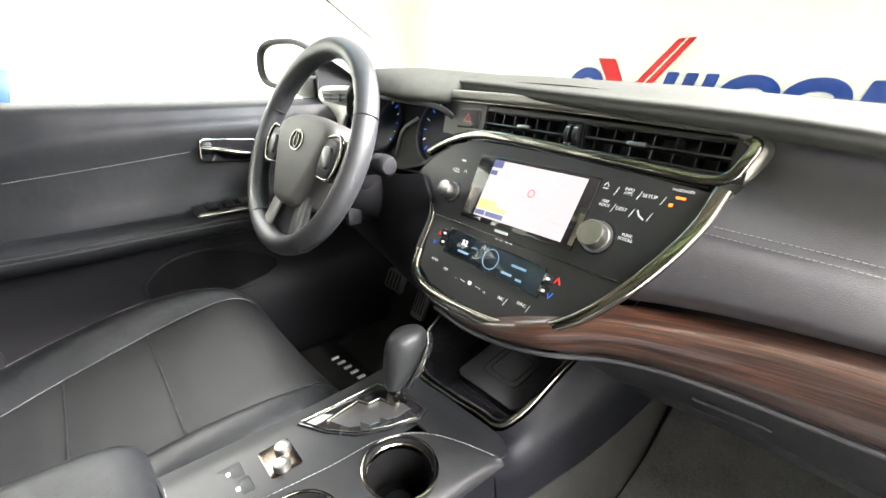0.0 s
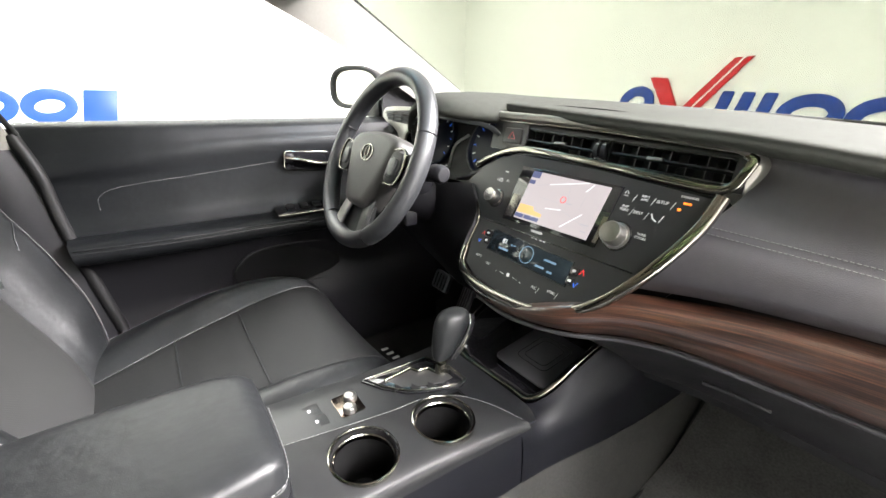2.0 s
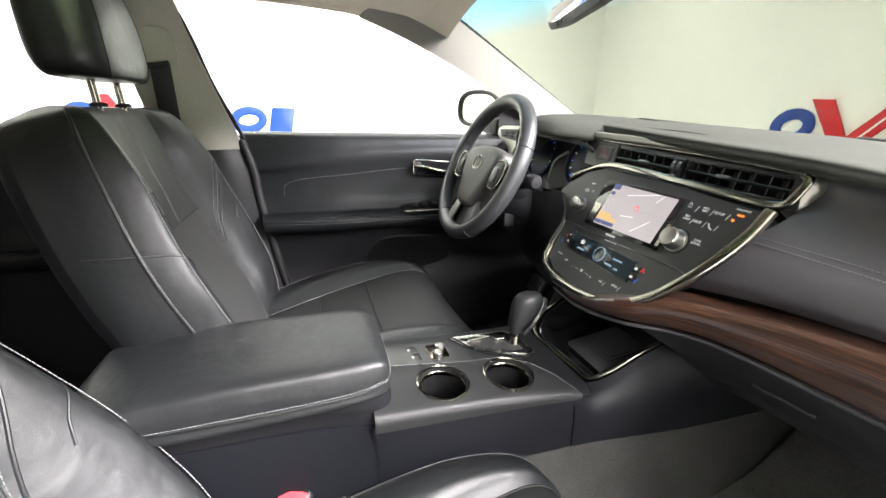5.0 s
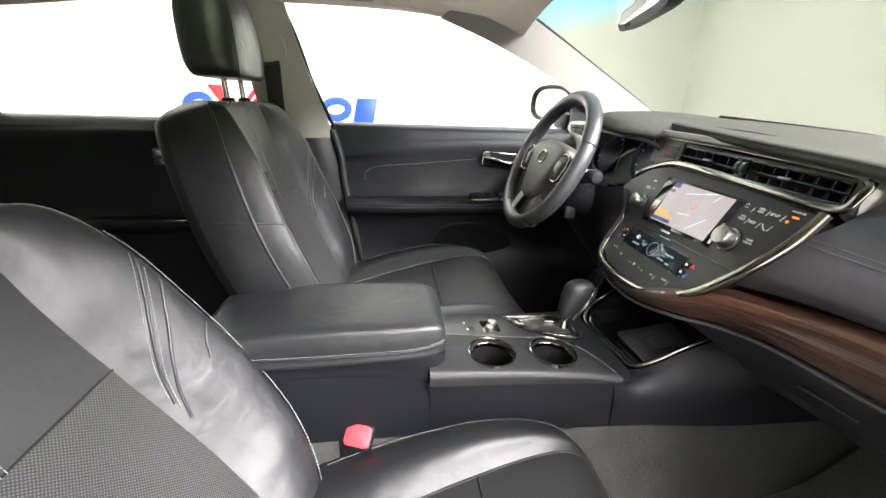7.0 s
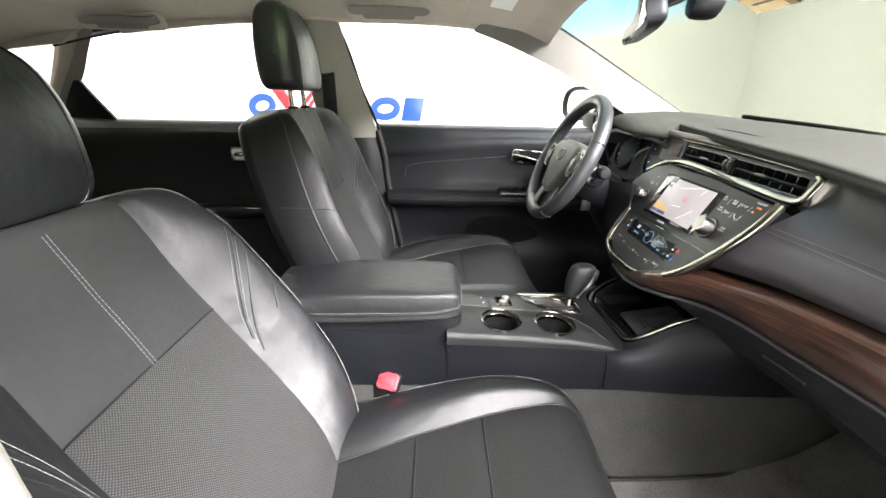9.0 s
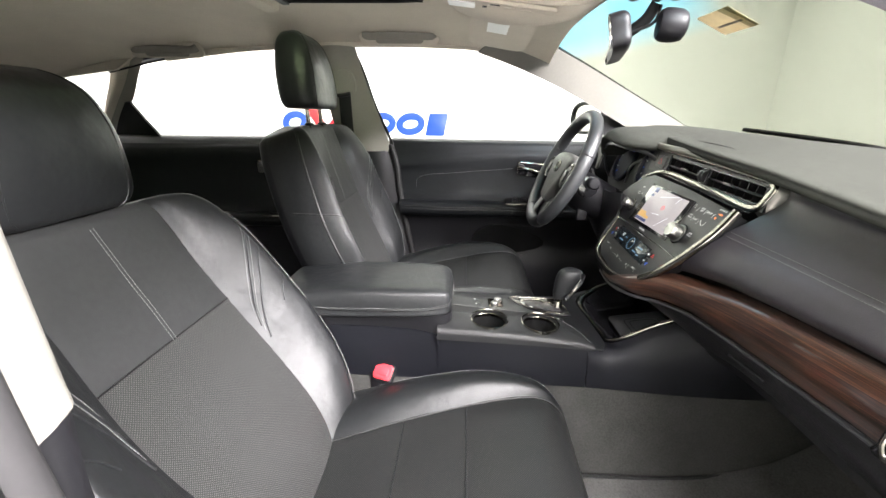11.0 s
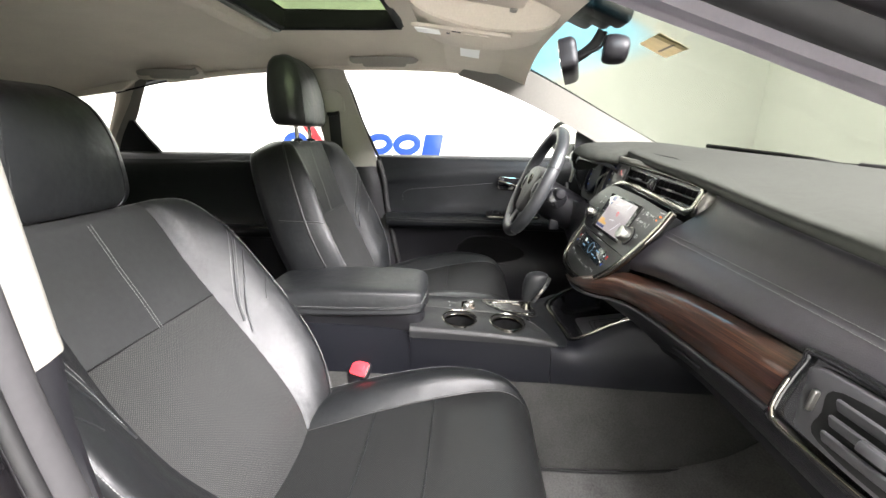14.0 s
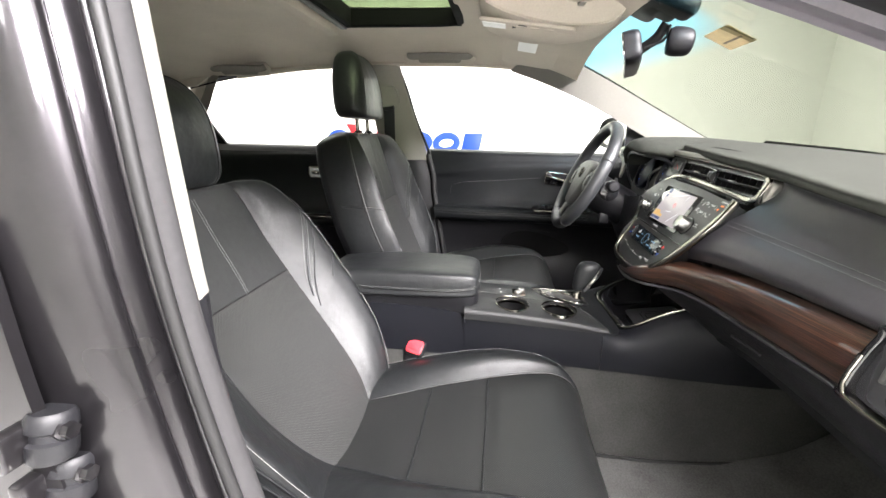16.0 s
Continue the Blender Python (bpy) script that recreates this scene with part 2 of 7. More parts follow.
# Tint added to unseen rear panes to keep light out of the back.
DIMGLASS = glass_material("light_cutting_glass", (0.25, 0.27, 0.25))
STICKER = material("tan_paper", (0.74, 0.67, 0.49), 0.8, vary=0.25, scale=200)


def let_light_through(m, colour, share):
    """Thin paper: part of the light that falls on its far side shows on the near one."""
    nt = m.node_tree
    tl, mx = nt.nodes.new("ShaderNodeBsdfTranslucent"), nt.nodes.new("ShaderNodeMixShader")
    tl.inputs[0].default_value = (*colour, 1)
    mx.inputs[0].default_value = share
    nt.links.new(nt.nodes["Principled BSDF"].outputs[0], mx.inputs[1])
    nt.links.new(tl.outputs[0], mx.inputs[2])
    nt.links.new(mx.outputs[0], nt.nodes["Material Output"].inputs["Surface"])


let_light_through(STICKER, (0.50, 0.43, 0.27), 0.28)


def lit(name, colour, strength, rough=0.2):
    """A lit display: dark glass that gives off its own light."""
    m = material(name, (0.02, 0.02, 0.022), rough, vary=0.05, scale=12)
    b = m.node_tree.nodes["Principled BSDF"]
    b.inputs["Emission Color"].default_value = (*colour, 1)
    b.inputs["Emission Strength"].default_value = strength
    return m


SCREENLIGHT = lit("map_display", (0.72, 0.64, 0.645), 0.64)
SCREENPATCH = lit("map_land", (0.80, 0.50, 0.18), 0.9)
SCREENTAB = lit("map_tab", (0.12, 0.14, 0.30), 0.6)
SCREENROAD = lit("map_road", (0.85, 0.84, 0.86), 1.0)
SCREENLINE = lit("map_line", (0.45, 0.42, 0.45), 0.9)
LCD = material("lcd_glass", (0.012, 0.018, 0.022), 0.08, vary=0.1)
GAUGE = material("dark_gauge_face", (0.006, 0.007, 0.016), 0.3, vary=0.1, spec=0.15)
LCDINK = lit("lcd_ink", (0.25, 0.45, 0.65), 0.45)


# ---------------------------------------------------------------- mesh helpers
def V(*p):
    return np.array(p, float)


def cr(pts, n, closed=False):
    """n places along a smooth curve through the points."""
    p = np.array(pts, float)
    k = len(p)
    if k == 2 and not closed:
        return p[0] + np.linspace(0, 1, n)[:, None] * (p[1] - p[0])
    out = []
    span = k if closed else k - 1
    for s in np.linspace(0, span, n, endpoint=not closed):
        i = min(int(s), span - 1)
        f = s - i
        if closed:
            a, b, c, d = p[(i - 1) % k], p[i % k], p[(i + 1) % k], p[(i + 2) % k]
        else:
            b, c = p[i], p[i + 1]
            a = p[i - 1] if i > 0 else 2 * b - c
            d = p[i + 2] if i + 2 < k else 2 * c - b
        out.append(0.5 * (2 * b + (c - a) * f + (2 * a - 5 * b + 4 * c - d) * f * f + (3 * b - a - 3 * c + d) * f**3))
    return np.array(out)


def lattice(rows, nu, nv, closed=False):
    """A smooth sheet of places through rows of control points."""
    a = np.array([cr(r, nu, closed) for r in rows])
    return np.stack([cr(a[:, j], nv) for j in range(a.shape[1])], 1)


def sheet(a, closed=False, caps=False, uv=None):
    """A bmesh of quads over a lattice of places."""
    bm = bmesh.new()
    nv, nu = a.shape[:2]
    vs = [[bm.verts.new(a[i, j]) for j in range(nu)] for i in range(nv)]
    lay = bm.loops.layers.uv.new("UVMap") if uv is not None else None
    for i in range(nv - 1):
        for j in range(nu if closed else nu - 1):
            q = ((i, j), (i, (j + 1) % nu), (i + 1, (j + 1) % nu), (i + 1, j))
            f = bm.faces.new([vs[y][x] for y, x in q])
            if lay:
                for loop, (y, x) in zip(f.loops, q):
                    loop[lay].uv = uv[y, x]
    if caps and closed:
        bm.faces.new(vs[0][::-1])
        bm.faces.new(vs[-1])
    return bm


def lattice_uv(a):
    """Metres along both ways of a lattice."""
    u = np.zeros(a.shape[:2] + (2,))
    u[:, 1:, 0] = np.cumsum(np.linalg.norm(np.diff(a, axis=1), axis=2), 1)
    u[:, :, 0] -= u[:, a.shape[1] // 2, 0][:, None]
    u[1:, :, 1] = np.cumsum(np.linalg.norm(np.diff(a, axis=0), axis=2), 0)
    u[:, :, 1] = u[:, a.shape[1] // 2, 1][:, None]
    return u


def thick(bm, t):
    bmesh.ops.recalc_face_normals(bm, faces=bm.faces[:])
    bmesh.ops.solidify(bm, geom=bm.faces[:], thickness=t)
    return bm


def sweep(path, prof, closed=False, up=(0, 0, 1), scale=None):
    """A profile (side, up) drawn along a path."""
    p = np.array(path, float)
    n = len(p)
    tan = (np.roll(p, -1, 0) - np.roll(p, 1, 0)) if closed else np.gradient(p, axis=0)
    rings = []
    for i in range(n):
        t = tan[i] / (np.linalg.norm(tan[i]) + 1e-12)
        side = np.cross(t, up)
        side /= np.linalg.norm(side) + 1e-12
        top = np.cross(side, t)
        k = 1 if scale is None else scale[i]
        rings.append([p[i] + k * (a * side + b * top) for a, b in prof])
    if closed:
        rings.append(rings[0])
    bm = sheet(np.array(rings), closed=True, caps=not closed)
    if closed:
        bmesh.ops.remove_doubles(bm, verts=bm.verts[:], dist=1e-6)
    bmesh.ops.recalc_face_normals(bm, faces=bm.faces[:])
    return bm


def ring(r, n=12, ry=None):
    return [(r * math.cos(2 * math.pi * i / n), (ry or r) * math.sin(2 * math.pi * i / n)) for i in range(n)]


def flat(w, h, r=0.3, n=4):
    """A rounded bar's profile, w wide and h high."""
    rr = min(w, h) * r
    out = []
    for cx, cy, a0 in ((w / 2 - rr, h / 2 - rr, 0), (-w / 2 + rr, h / 2 - rr, 90), (-w / 2 + rr, -h / 2 + rr, 180), (w / 2 - rr, -h / 2 + rr, 270)):
        for i in range(n):
            a = radians(a0 + 90 * i / (n - 1))
            out.append((cx + rr * math.cos(a), cy + rr * math.sin(a)))
    return out


def tube(pts, r, n=24, seg=10, closed=False, up=(0, 0, 1), ry=None):
    return sweep(cr(pts, n, closed), ring(r, seg, ry), closed, up)


def rbox(c, s, bevel=0.004, m=None, seg=2):
    bm = bmesh.new()
    bmesh.ops.create_cube(bm, size=1)
    bmesh.ops.scale(bm, vec=s, verts=bm.verts)
    if bevel:
        bmesh.ops.bevel(bm, geom=bm.edges[:], offset=min(bevel, 0.45 * min(s)), segments=seg, affect="EDGES", profile=0.5)
    bmesh.ops.transform(bm, matrix=(m or Matrix()) @ Matrix.Translation(c), verts=bm.verts)
    return bm


def plate(outline, depth, m, bevel=0.0, seg=2):
    """A flat shape (x, y), its back at z 0 and its face at z depth, in the frame m."""
    bm = bmesh.new()
    lo = [bm.verts.new((x, y, 0)) for x, y in outline]
    hi = [bm.verts.new((x, y, depth)) for x, y in outline]
    n = len(lo)
    bm.faces.new(lo[::-1])
    top = bm.faces.new(hi)
    for i in range(n):
        bm.faces.new((lo[i], lo[(i + 1) % n], hi[(i + 1) % n], hi[i]))
    bmesh.ops.recalc_face_normals(bm, faces=bm.faces[:])
    if bevel:
        bmesh.ops.bevel(bm, geom=top.edges[:], offset=bevel, segments=seg, affect="EDGES", profile=0.5)
    bmesh.ops.transform(bm, matrix=m, verts=bm.verts)
    return bm


def rrect(w, h, r, cx=0.0, cy=0.0, n=5):
    return [(cx + x, cy + y) for x, y in flat(w, h, r / min(w, h), n)]


def turned(prof, m, n=32):
    """A shape turned round the z axis of m from (radius, height) pairs."""
    a = np.array([[(r * math.cos(2 * math.pi * j / n), r * math.sin(2 * math.pi * j / n), z) for j in range(n)] for r, z in prof])
    bm = sheet(a, closed=True)
    bmesh.ops.remove_doubles(bm, verts=bm.verts[:], dist=1e-6)
    bmesh.ops.recalc_face_normals(bm, faces=bm.faces[:])
    bmesh.ops.transform(bm, matrix=m, verts=bm.verts)
    return bm


def axes(o, x, y):
    """A frame at o with the given x way and y way."""
    x = Vector(x).normalized()
    z = x.cross(Vector(y)).normalized()
    y = z.cross(x)
    m = Matrix((x, y, z)).transposed().to_4x4()
    m.translation = o
    return m


def thing(name, base, label, category, group="", kind=""):
    ob = new(name)
    ob.empty_display_size = 0.05
    ob.matrix_basis = Matrix.Translation(base)
    ob["base"] = list(base)
    return tagged(ob, label, category, group, kind)


def part(name, bm, mat, parent=None, label="", flatface=False):
    me = bpy.data.meshes.new(name)
    bm.to_mesh(me)
    bm.free()
    me.materials.append(mat)
    if not flatface:
        me.shade_smooth()
        me.set_sharp_from_angle(angle=radians(38))
    ob = new(name, me)
    if parent:
        ob.parent = parent
        top = parent
        while top.parent:
            top = top.parent
        if parent.parent is None:
            ob.matrix_parent_inverse = Matrix.Translation(parent["base"]).inverted() if "base" in parent else Matrix()
    if label:
        ob["label"] = label
    return ob


def setting(name, bm, mat, label, category, kind="structure"):
    return tagged(part(name, bm, mat), label, category, kind=kind)


def text(name, words, size, m, mat, parent, depth=0.0002):
    data = bpy.data.curves.new(name, "FONT")
    data.body, data.size, data.extrude, data.align_x, data.align_y = words, size, depth, "CENTER", "CENTER"
    tmp = new(name + "_curve", data)
    bpy.context.view_layer.update()
    me = bpy.data.meshes.new_from_object(tmp.evaluated_get(bpy.context.evaluated_depsgraph_get()))
    bpy.data.objects.remove(tmp)
    me.transform(m)
    bm = bmesh.new()
    bm.from_mesh(me)
    return part(name, bm, mat, parent, flatface=True)


def seam(pts, parent, lift=0.0008, n=60, double=0.0, mat=None, dash=0.0045, gap=0.0016, r=0.00042, name="stitching"):
    """A row of stitches along a smooth curve: one mesh of short thread pieces."""
    p = cr(pts, 400)
    d = np.r_[0, np.cumsum(np.linalg.norm(np.diff(p, axis=0), axis=1))]
    at = lambda s: np.array([np.interp(s, d, p[:, k]) for k in range(3)])  # noqa: E731
    verts, faces = [], []
    s = 0.0
    while s + dash < d[-1]:
        a, b = at(s), at(s + dash)
        t = (b - a) / np.linalg.norm(b - a)
        u = np.cross(t, (0.3, 0.2, 0.93))
        u /= np.linalg.norm(u)
        w = np.cross(t, u)
        k = len(verts)
        for c in (a, b):
            for x, y in ((1, 0), (0, 1), (-1, 0), (0, -1)):
                verts.append(c + r * (x * u + y * w))
        for j in range(4):
            faces.append((k + j, k + (j + 1) % 4, k + 4 + (j + 1) % 4, k + 4 + j))
        s += dash + gap
    me = bpy.data.meshes.new(name)
    me.from_pydata(verts, [], faces)
    bm = bmesh.new()
    bm.from_mesh(me)
    return part(name, bm, mat or THREAD, parent)


# ---------------------------------------------------------------- the booth
def booth():
    def wall(name, c, s, label):
        setting(name, rbox(c, s, 0), WALLPAINT, label, "wall")
    setting("floor", rbox((0.1, -1.3, -0.05), (8.4, 9.6, 0.1), 0), FLOORPAINT, "smooth grey painted concrete booth floor", "floor")
    wall("wall_west", (-3.95, -1.3, 1.6), (0.2, 9.6, 3.2), "plain white painted booth wall with blue lettering blocks")
    wall("wall_east", (4.25, -1.3, 1.6), (0.2, 9.6, 3.2), "plain white painted booth wall")
    wall("wall_north", (0.15, 3.4, 1.6), (8.0, 0.2, 3.2), "plain white painted booth wall facing the windshield")
    wall("wall_south", (0.15, -6.0, 1.6), (8.0, 0.2, 3.2), "plain white painted booth wall behind the car")
    setting("ceiling", rbox((0.15, -1.3, 3.25), (8.0, 9.4, 0.1), 0), WALLPAINT, "plain white booth ceiling", "ceiling")


def wall_sign(m, label, first, tick_at):
    """Blue rings and slanted bars with a red tick across the second place; x along the wall, y up."""
    sign = thing("wall_sign", m.translation, label, "sign")
    lean = 0.20

    def bar(cx, w, h, mat=BLUE, y0=0.0, name="sign_bar"):
        out = [(x + lean * y, y) for x, y in rrect(w, h, 0.012, cx, y0 + h / 2, 4)]
        part(name, plate(out, 0.012, m, 0.002), mat, sign)

    def oval(cx, w, h, wide, y0=0.0):
        loop = []
        for a in np.linspace(0, 2 * math.pi, 44, endpoint=False):
            y = y0 + h / 2 + (h - wide) / 2 * math.sin(a)
            loop.append(tuple(m @ Vector((cx + (w - wide) / 2 * math.cos(a) + lean * y, y, 0.006))))
        part("sign_ring", sweep(loop, flat(wide, 0.012, 0.2), True, up=tuple(m.to_3x3() @ Vector((0, 0, 1)))), BLUE, sign)

    oval(first, 0.29, 0.25, 0.075)
    short = [(-1.43, 0.315), (-1.30, 0.315), (-1.165, 0.085), (-1.235, 0.02)]
    long = [(-1.235, 0.02), (-1.165, 0.085), (-0.875, 0.445), (-0.765, 0.455), (-1.09, 0.02)]
    split = [(-1.150, 0.025), (-1.135, 0.025), (-0.805, 0.452), (-0.818, 0.452)]
    for nm, shape, mat, up in (("sign_tick_short", short, RED, 0.02), ("sign_tick_long", long, RED, 0.02), ("sign_tick_line", split, WALLPAINT, 0.0235)):
        part(nm, plate([(x + tick_at, y) for x, y in shape], up, m @ Matrix.Translation((0, 0, 0.002)), 0.001), mat, sign, "red tick stroke" if mat is RED else "")
    for cx in (-0.965, -0.84, -0.715):
        bar(cx, 0.075, 0.24)
    oval(-0.475, 0.33, 0.245, 0.075)
    oval(-0.145, 0.32, 0.245, 0.075)
    bar(0.15, 0.21, 0.24)


booth()
wall_sign(axes((0, 3.298, 0.822), (1, 0, -0.05), (0.05, 0, 1)), "blue rings and bars with a red tick on white wall", -1.60, -0.06)
wall_sign(axes((-3.848, -0.43, 0.845), (0, 1, 0), (0, 0, 1)), "blue rings and bars with a red tick beside the car", -1.46, 0.10)


# ---------------------------------------------------------------- car body
BODY = thing("car_body", (0, 0, 0.18), "dark grey metallic sedan body with beige headliner and pillars", "car body")


def mirrored(pts, side):
    return [(side * abs(p[0]), p[1], p[2]) if side else p for p in pts]


def headliner():
    """The roof lining, with an opening for the sunroof."""
    xs = [-0.62, -0.58, -0.52, -0.44, -0.37, -0.31, -0.2, -0.1, 0, 0.1, 0.2, 0.31, 0.37, 0.44, 0.52, 0.58, 0.62]
    ys = [0.34, 0.29, 0.22, 0.14, 0.04, -0.06, -0.13, -0.22, -0.32, -0.42, -0.5, -0.65, -0.8, -1.0, -1.2, -1.4, -1.6, -1.75]
    zs = np.interp(-np.array(ys), [-0.34, -0.2, 0, 0.4, 0.9, 1.3, 1.75], [1.315, 1.352, 1.372, 1.38, 1.36, 1.30, 1.16])
    a = np.array([[(x * (1 - 0.10 * max(0, -y - 0.4)), y, z - 0.042 * max(0, x + 0.3) - 0.065 * (abs(x) / 0.62) ** 3.2 - 0.01 * (abs(x) / 0.62) ** 2) for x in xs] for y, z in zip(ys, zs)])
    bm = sheet(a)
    gone = [f for f in bm.faces if abs(f.calc_center_median().x) < 0.30 and -0.41 < f.calc_center_median().y < -0.07]
    bmesh.ops.delete(bm, geom=gone, context="FACES")
    part("headliner", bm, LINER, BODY, "light beige woven headliner")

    skin = a.copy()
    skin[:, :, 2] += 0.055
    skin[:, :, 0] *= 1.06
    bm = sheet(skin)
    gone = [f for f in bm.faces if abs(f.calc_center_median().x) < 0.33 and -0.41 < f.calc_center_median().y < -0.07]
    bmesh.ops.delete(bm, geom=gone, context="FACES")
    part("roof_skin", bm, PAINT, BODY, "grey metallic roof")


headliner()
SUN = thing("sunroof", (0, -0.24, 1.375), "tinted glass sunroof panel in a black frame", "sunroof")


def sunroof():
    z = 1.375
    loop = [(-0.31, -0.06), (0.31, -0.06), (0.31, -0.42), (-0.31, -0.42)]
    for i in range(4):
        (x0, y0), (x1, y1) = loop[i], loop[(i + 1) % 4]
        dx, dy = (x1 - x0), (y1 - y0)
        ln = math.hypot(dx, dy)
        m = axes(((x0 + x1) / 2, (y0 + y1) / 2, z + 0.014), (dx, dy, 0), (-dy, dx, 0))
        part("frame_rail", rbox((0, 0.0, 0), (ln + 0.03, 0.03, 0.05), 0.006, m), FELT, SUN, "black sunroof rail")
        part("seal_lip", rbox((0, 0.018, -0.016), (ln - 0.02, 0.012, 0.012), 0.004, m), FELT, SUN)
    part("glass_panel", rbox((0, -0.24, z + 0.045), (0.66, 0.42, 0.005), 0), ROOFGLASS, SUN, "green tinted glass panel")
    part("shade_edge", rbox((0, -0.482, z - 0.016), (0.66, 0.050, 0.036), 0.014), LINER, SUN, "beige sunshade edge")
    part("shade_slot", rbox((0, -0.438, z - 0.008), (0.64, 0.022, 0.016), 0.003), RUBBER, SUN)


sunroof()

# pillars and roof rails, one set for each side (-1: steering side)
A_WIN = [(0.61, 0.10, 1.288), (0.625, 0.24, 1.242), (0.655, 0.40, 1.177), (0.69, 0.56, 1.098), (0.735, 0.76, 0.995)]
A_WS = [(0.54, 0.22, 1.345), (0.555, 0.30, 1.318), (0.615, 0.46, 1.252), (0.68, 0.66, 1.160), (0.755, 0.90, 1.050)]


R_WS = [(0.600, 0.055, 1.268), (0.612, 0.18, 1.214), (0.610, 0.30, 1.172), (0.606, 0.48, 1.114), (0.66, 0.76, 1.0)]
R_WIN = [(x + 0.040, y - 0.007, z + 0.003) for x, y, z in R_WS]


def pillars(side):
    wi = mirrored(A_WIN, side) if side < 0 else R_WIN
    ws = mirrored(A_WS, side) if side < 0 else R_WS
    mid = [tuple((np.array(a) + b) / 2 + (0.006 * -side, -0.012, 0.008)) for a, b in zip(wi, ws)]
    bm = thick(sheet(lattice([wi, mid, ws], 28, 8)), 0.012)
    if side < 0:
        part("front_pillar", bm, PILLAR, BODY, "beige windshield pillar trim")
    else:
        part("door_opening_strip", bm, SHADESTRIP, BODY, "strip along the door opening pillar, shade put into its grey")
    if side < 0:
        part("glass_seal", tube([(x + 0.004, y, z - 0.002) for x, y, z in ws], 0.0052, 30, 8), RUBBER, BODY)
    if side > 0:
        off = lambda a, b, c: [(x + a, y + b, z + c) for x, y, z in wi]  # noqa: E731
        part("pillar_seal", thick(sheet(lattice([off(0.001, 0, 0.001), off(0.012, -0.005, 0.002), off(0.024, -0.005, 0.008), off(0.032, 0, 0.018)], 30, 12)), 0.004), RUBBER, BODY, "black rubber seal along the windshield pillar")
        part("pillar_skin", thick(sheet(lattice([off(0.033, 0, 0.018), off(0.042, -0.004, 0.016), off(0.060, -0.002, 0.030), off(0.085, 0.012, 0.060)], 30, 12)), 0.004), PAINT, BODY, "grey metallic windshield pillar")
    # roof rail along the window tops
    rail = [(side * 0.615, 0.12, 1.292), (side * 0.62, -0.1, 1.302), (side * 0.62, -0.4, 1.300), (side * 0.615, -0.7, 1.286), (side * 0.61, -1.0, 1.252), (side * 0.60, -1.22, 1.205)]
    if side > 0:
        part("roof_rail_seal", tube([(x + side * 0.012, y, z - 0.006) for x, y, z in rail], 0.010, 40), SEAL, BODY)
    if side < 0:
        part("roof_rail_trim", tube([(x - side * 0.008, y, z + 0.006) for x, y, z in rail[:-1]], 0.012, 40), LINER, BODY, "beige lining edge over the windows")
    out = [(x + side * 0.055, y, z + 0.03) for x, y, z in rail]
    top = [(x - side * 0.03, y, z + 0.085) for x, y, z in out]
    part("roof_side", thick(sheet(lattice([rail, out, top], 24, 8)), 0.006), PAINT, BODY, "grey metallic roof side")


for side in (-1, 1):
    pillars(side)


def centre_pillar(side):
    s = side
    f = [(s * 0.615, -0.335, 1.30), (s * 0.655, -0.300, 1.16), (s * 0.70, -0.262, 1.04), (s * 0.735, -0.235, 0.94)]
    r = [(s * 0.615, -0.47, 1.30), (s * 0.655, -0.455, 1.16), (s * 0.70, -0.44, 1.04), (s * 0.735, -0.43, 0.94)]
    mid = [tuple((np.array(a) + b) / 2 + (-s * 0.022, 0, 0)) for a, b in zip(f, r)]
    part("centre_pillar_trim", thick(sheet(lattice([f, mid, r], 14, 9)), 0.008), TRIM, BODY, "beige upper centre pillar trim")
    f2 = [(s * 0.737, -0.240, 0.938), (s * 0.730, -0.220, 0.86), (s * 0.727, -0.204, 0.76), (s * 0.722, -0.155, 0.51), (s * 0.720, -0.115, 0.33)]
    r2 = [(s * 0.737, -0.43, 0.938), (s * 0.735, -0.42, 0.80), (s * 0.73, -0.41, 0.62), (s * 0.73, -0.40, 0.40), (s * 0.73, -0.40, 0.26)]
    mid = [tuple((np.array(a) + b) / 2 + (-s * 0.025, 0.03, 0)) for a, b in zip(f2, r2)]
    part("lower_pillar_trim", thick(sheet(lattice([f2, mid, r2], 30, 12)), 0.008), PLASTIC, BODY, "black lower centre pillar trim")
    line = [(s * 0.624, -0.341, 1.285), (s * 0.648, -0.314, 1.209), (s * 0.681, -0.288, 1.111), (s * 0.711, -0.254, 1.022), (s * 0.732, -0.233, 0.965), (s * 0.726, -0.209, 0.88), (s * 0.722, -0.195, 0.76), (s * 0.717, -0.147, 0.51), (s * 0.716, -0.11, 0.35)]
    part("window_edge_seal", tube([(x - s * 0.004, y + 0.010, z) for x, y, z in line[:5]], 0.0055, 40, 10), RUBBER, BODY, "thin black seal at the window edge")
    part("door_seal", tube(line[4:], 0.0125, 50, 12), RUBBER, BODY, "black rubber door seal")
    part("pillar_edge", tube([(x, y + 0.001, z) for x, y, z in f], 0.007, 30), TRIM, BODY, "beige pillar edge")


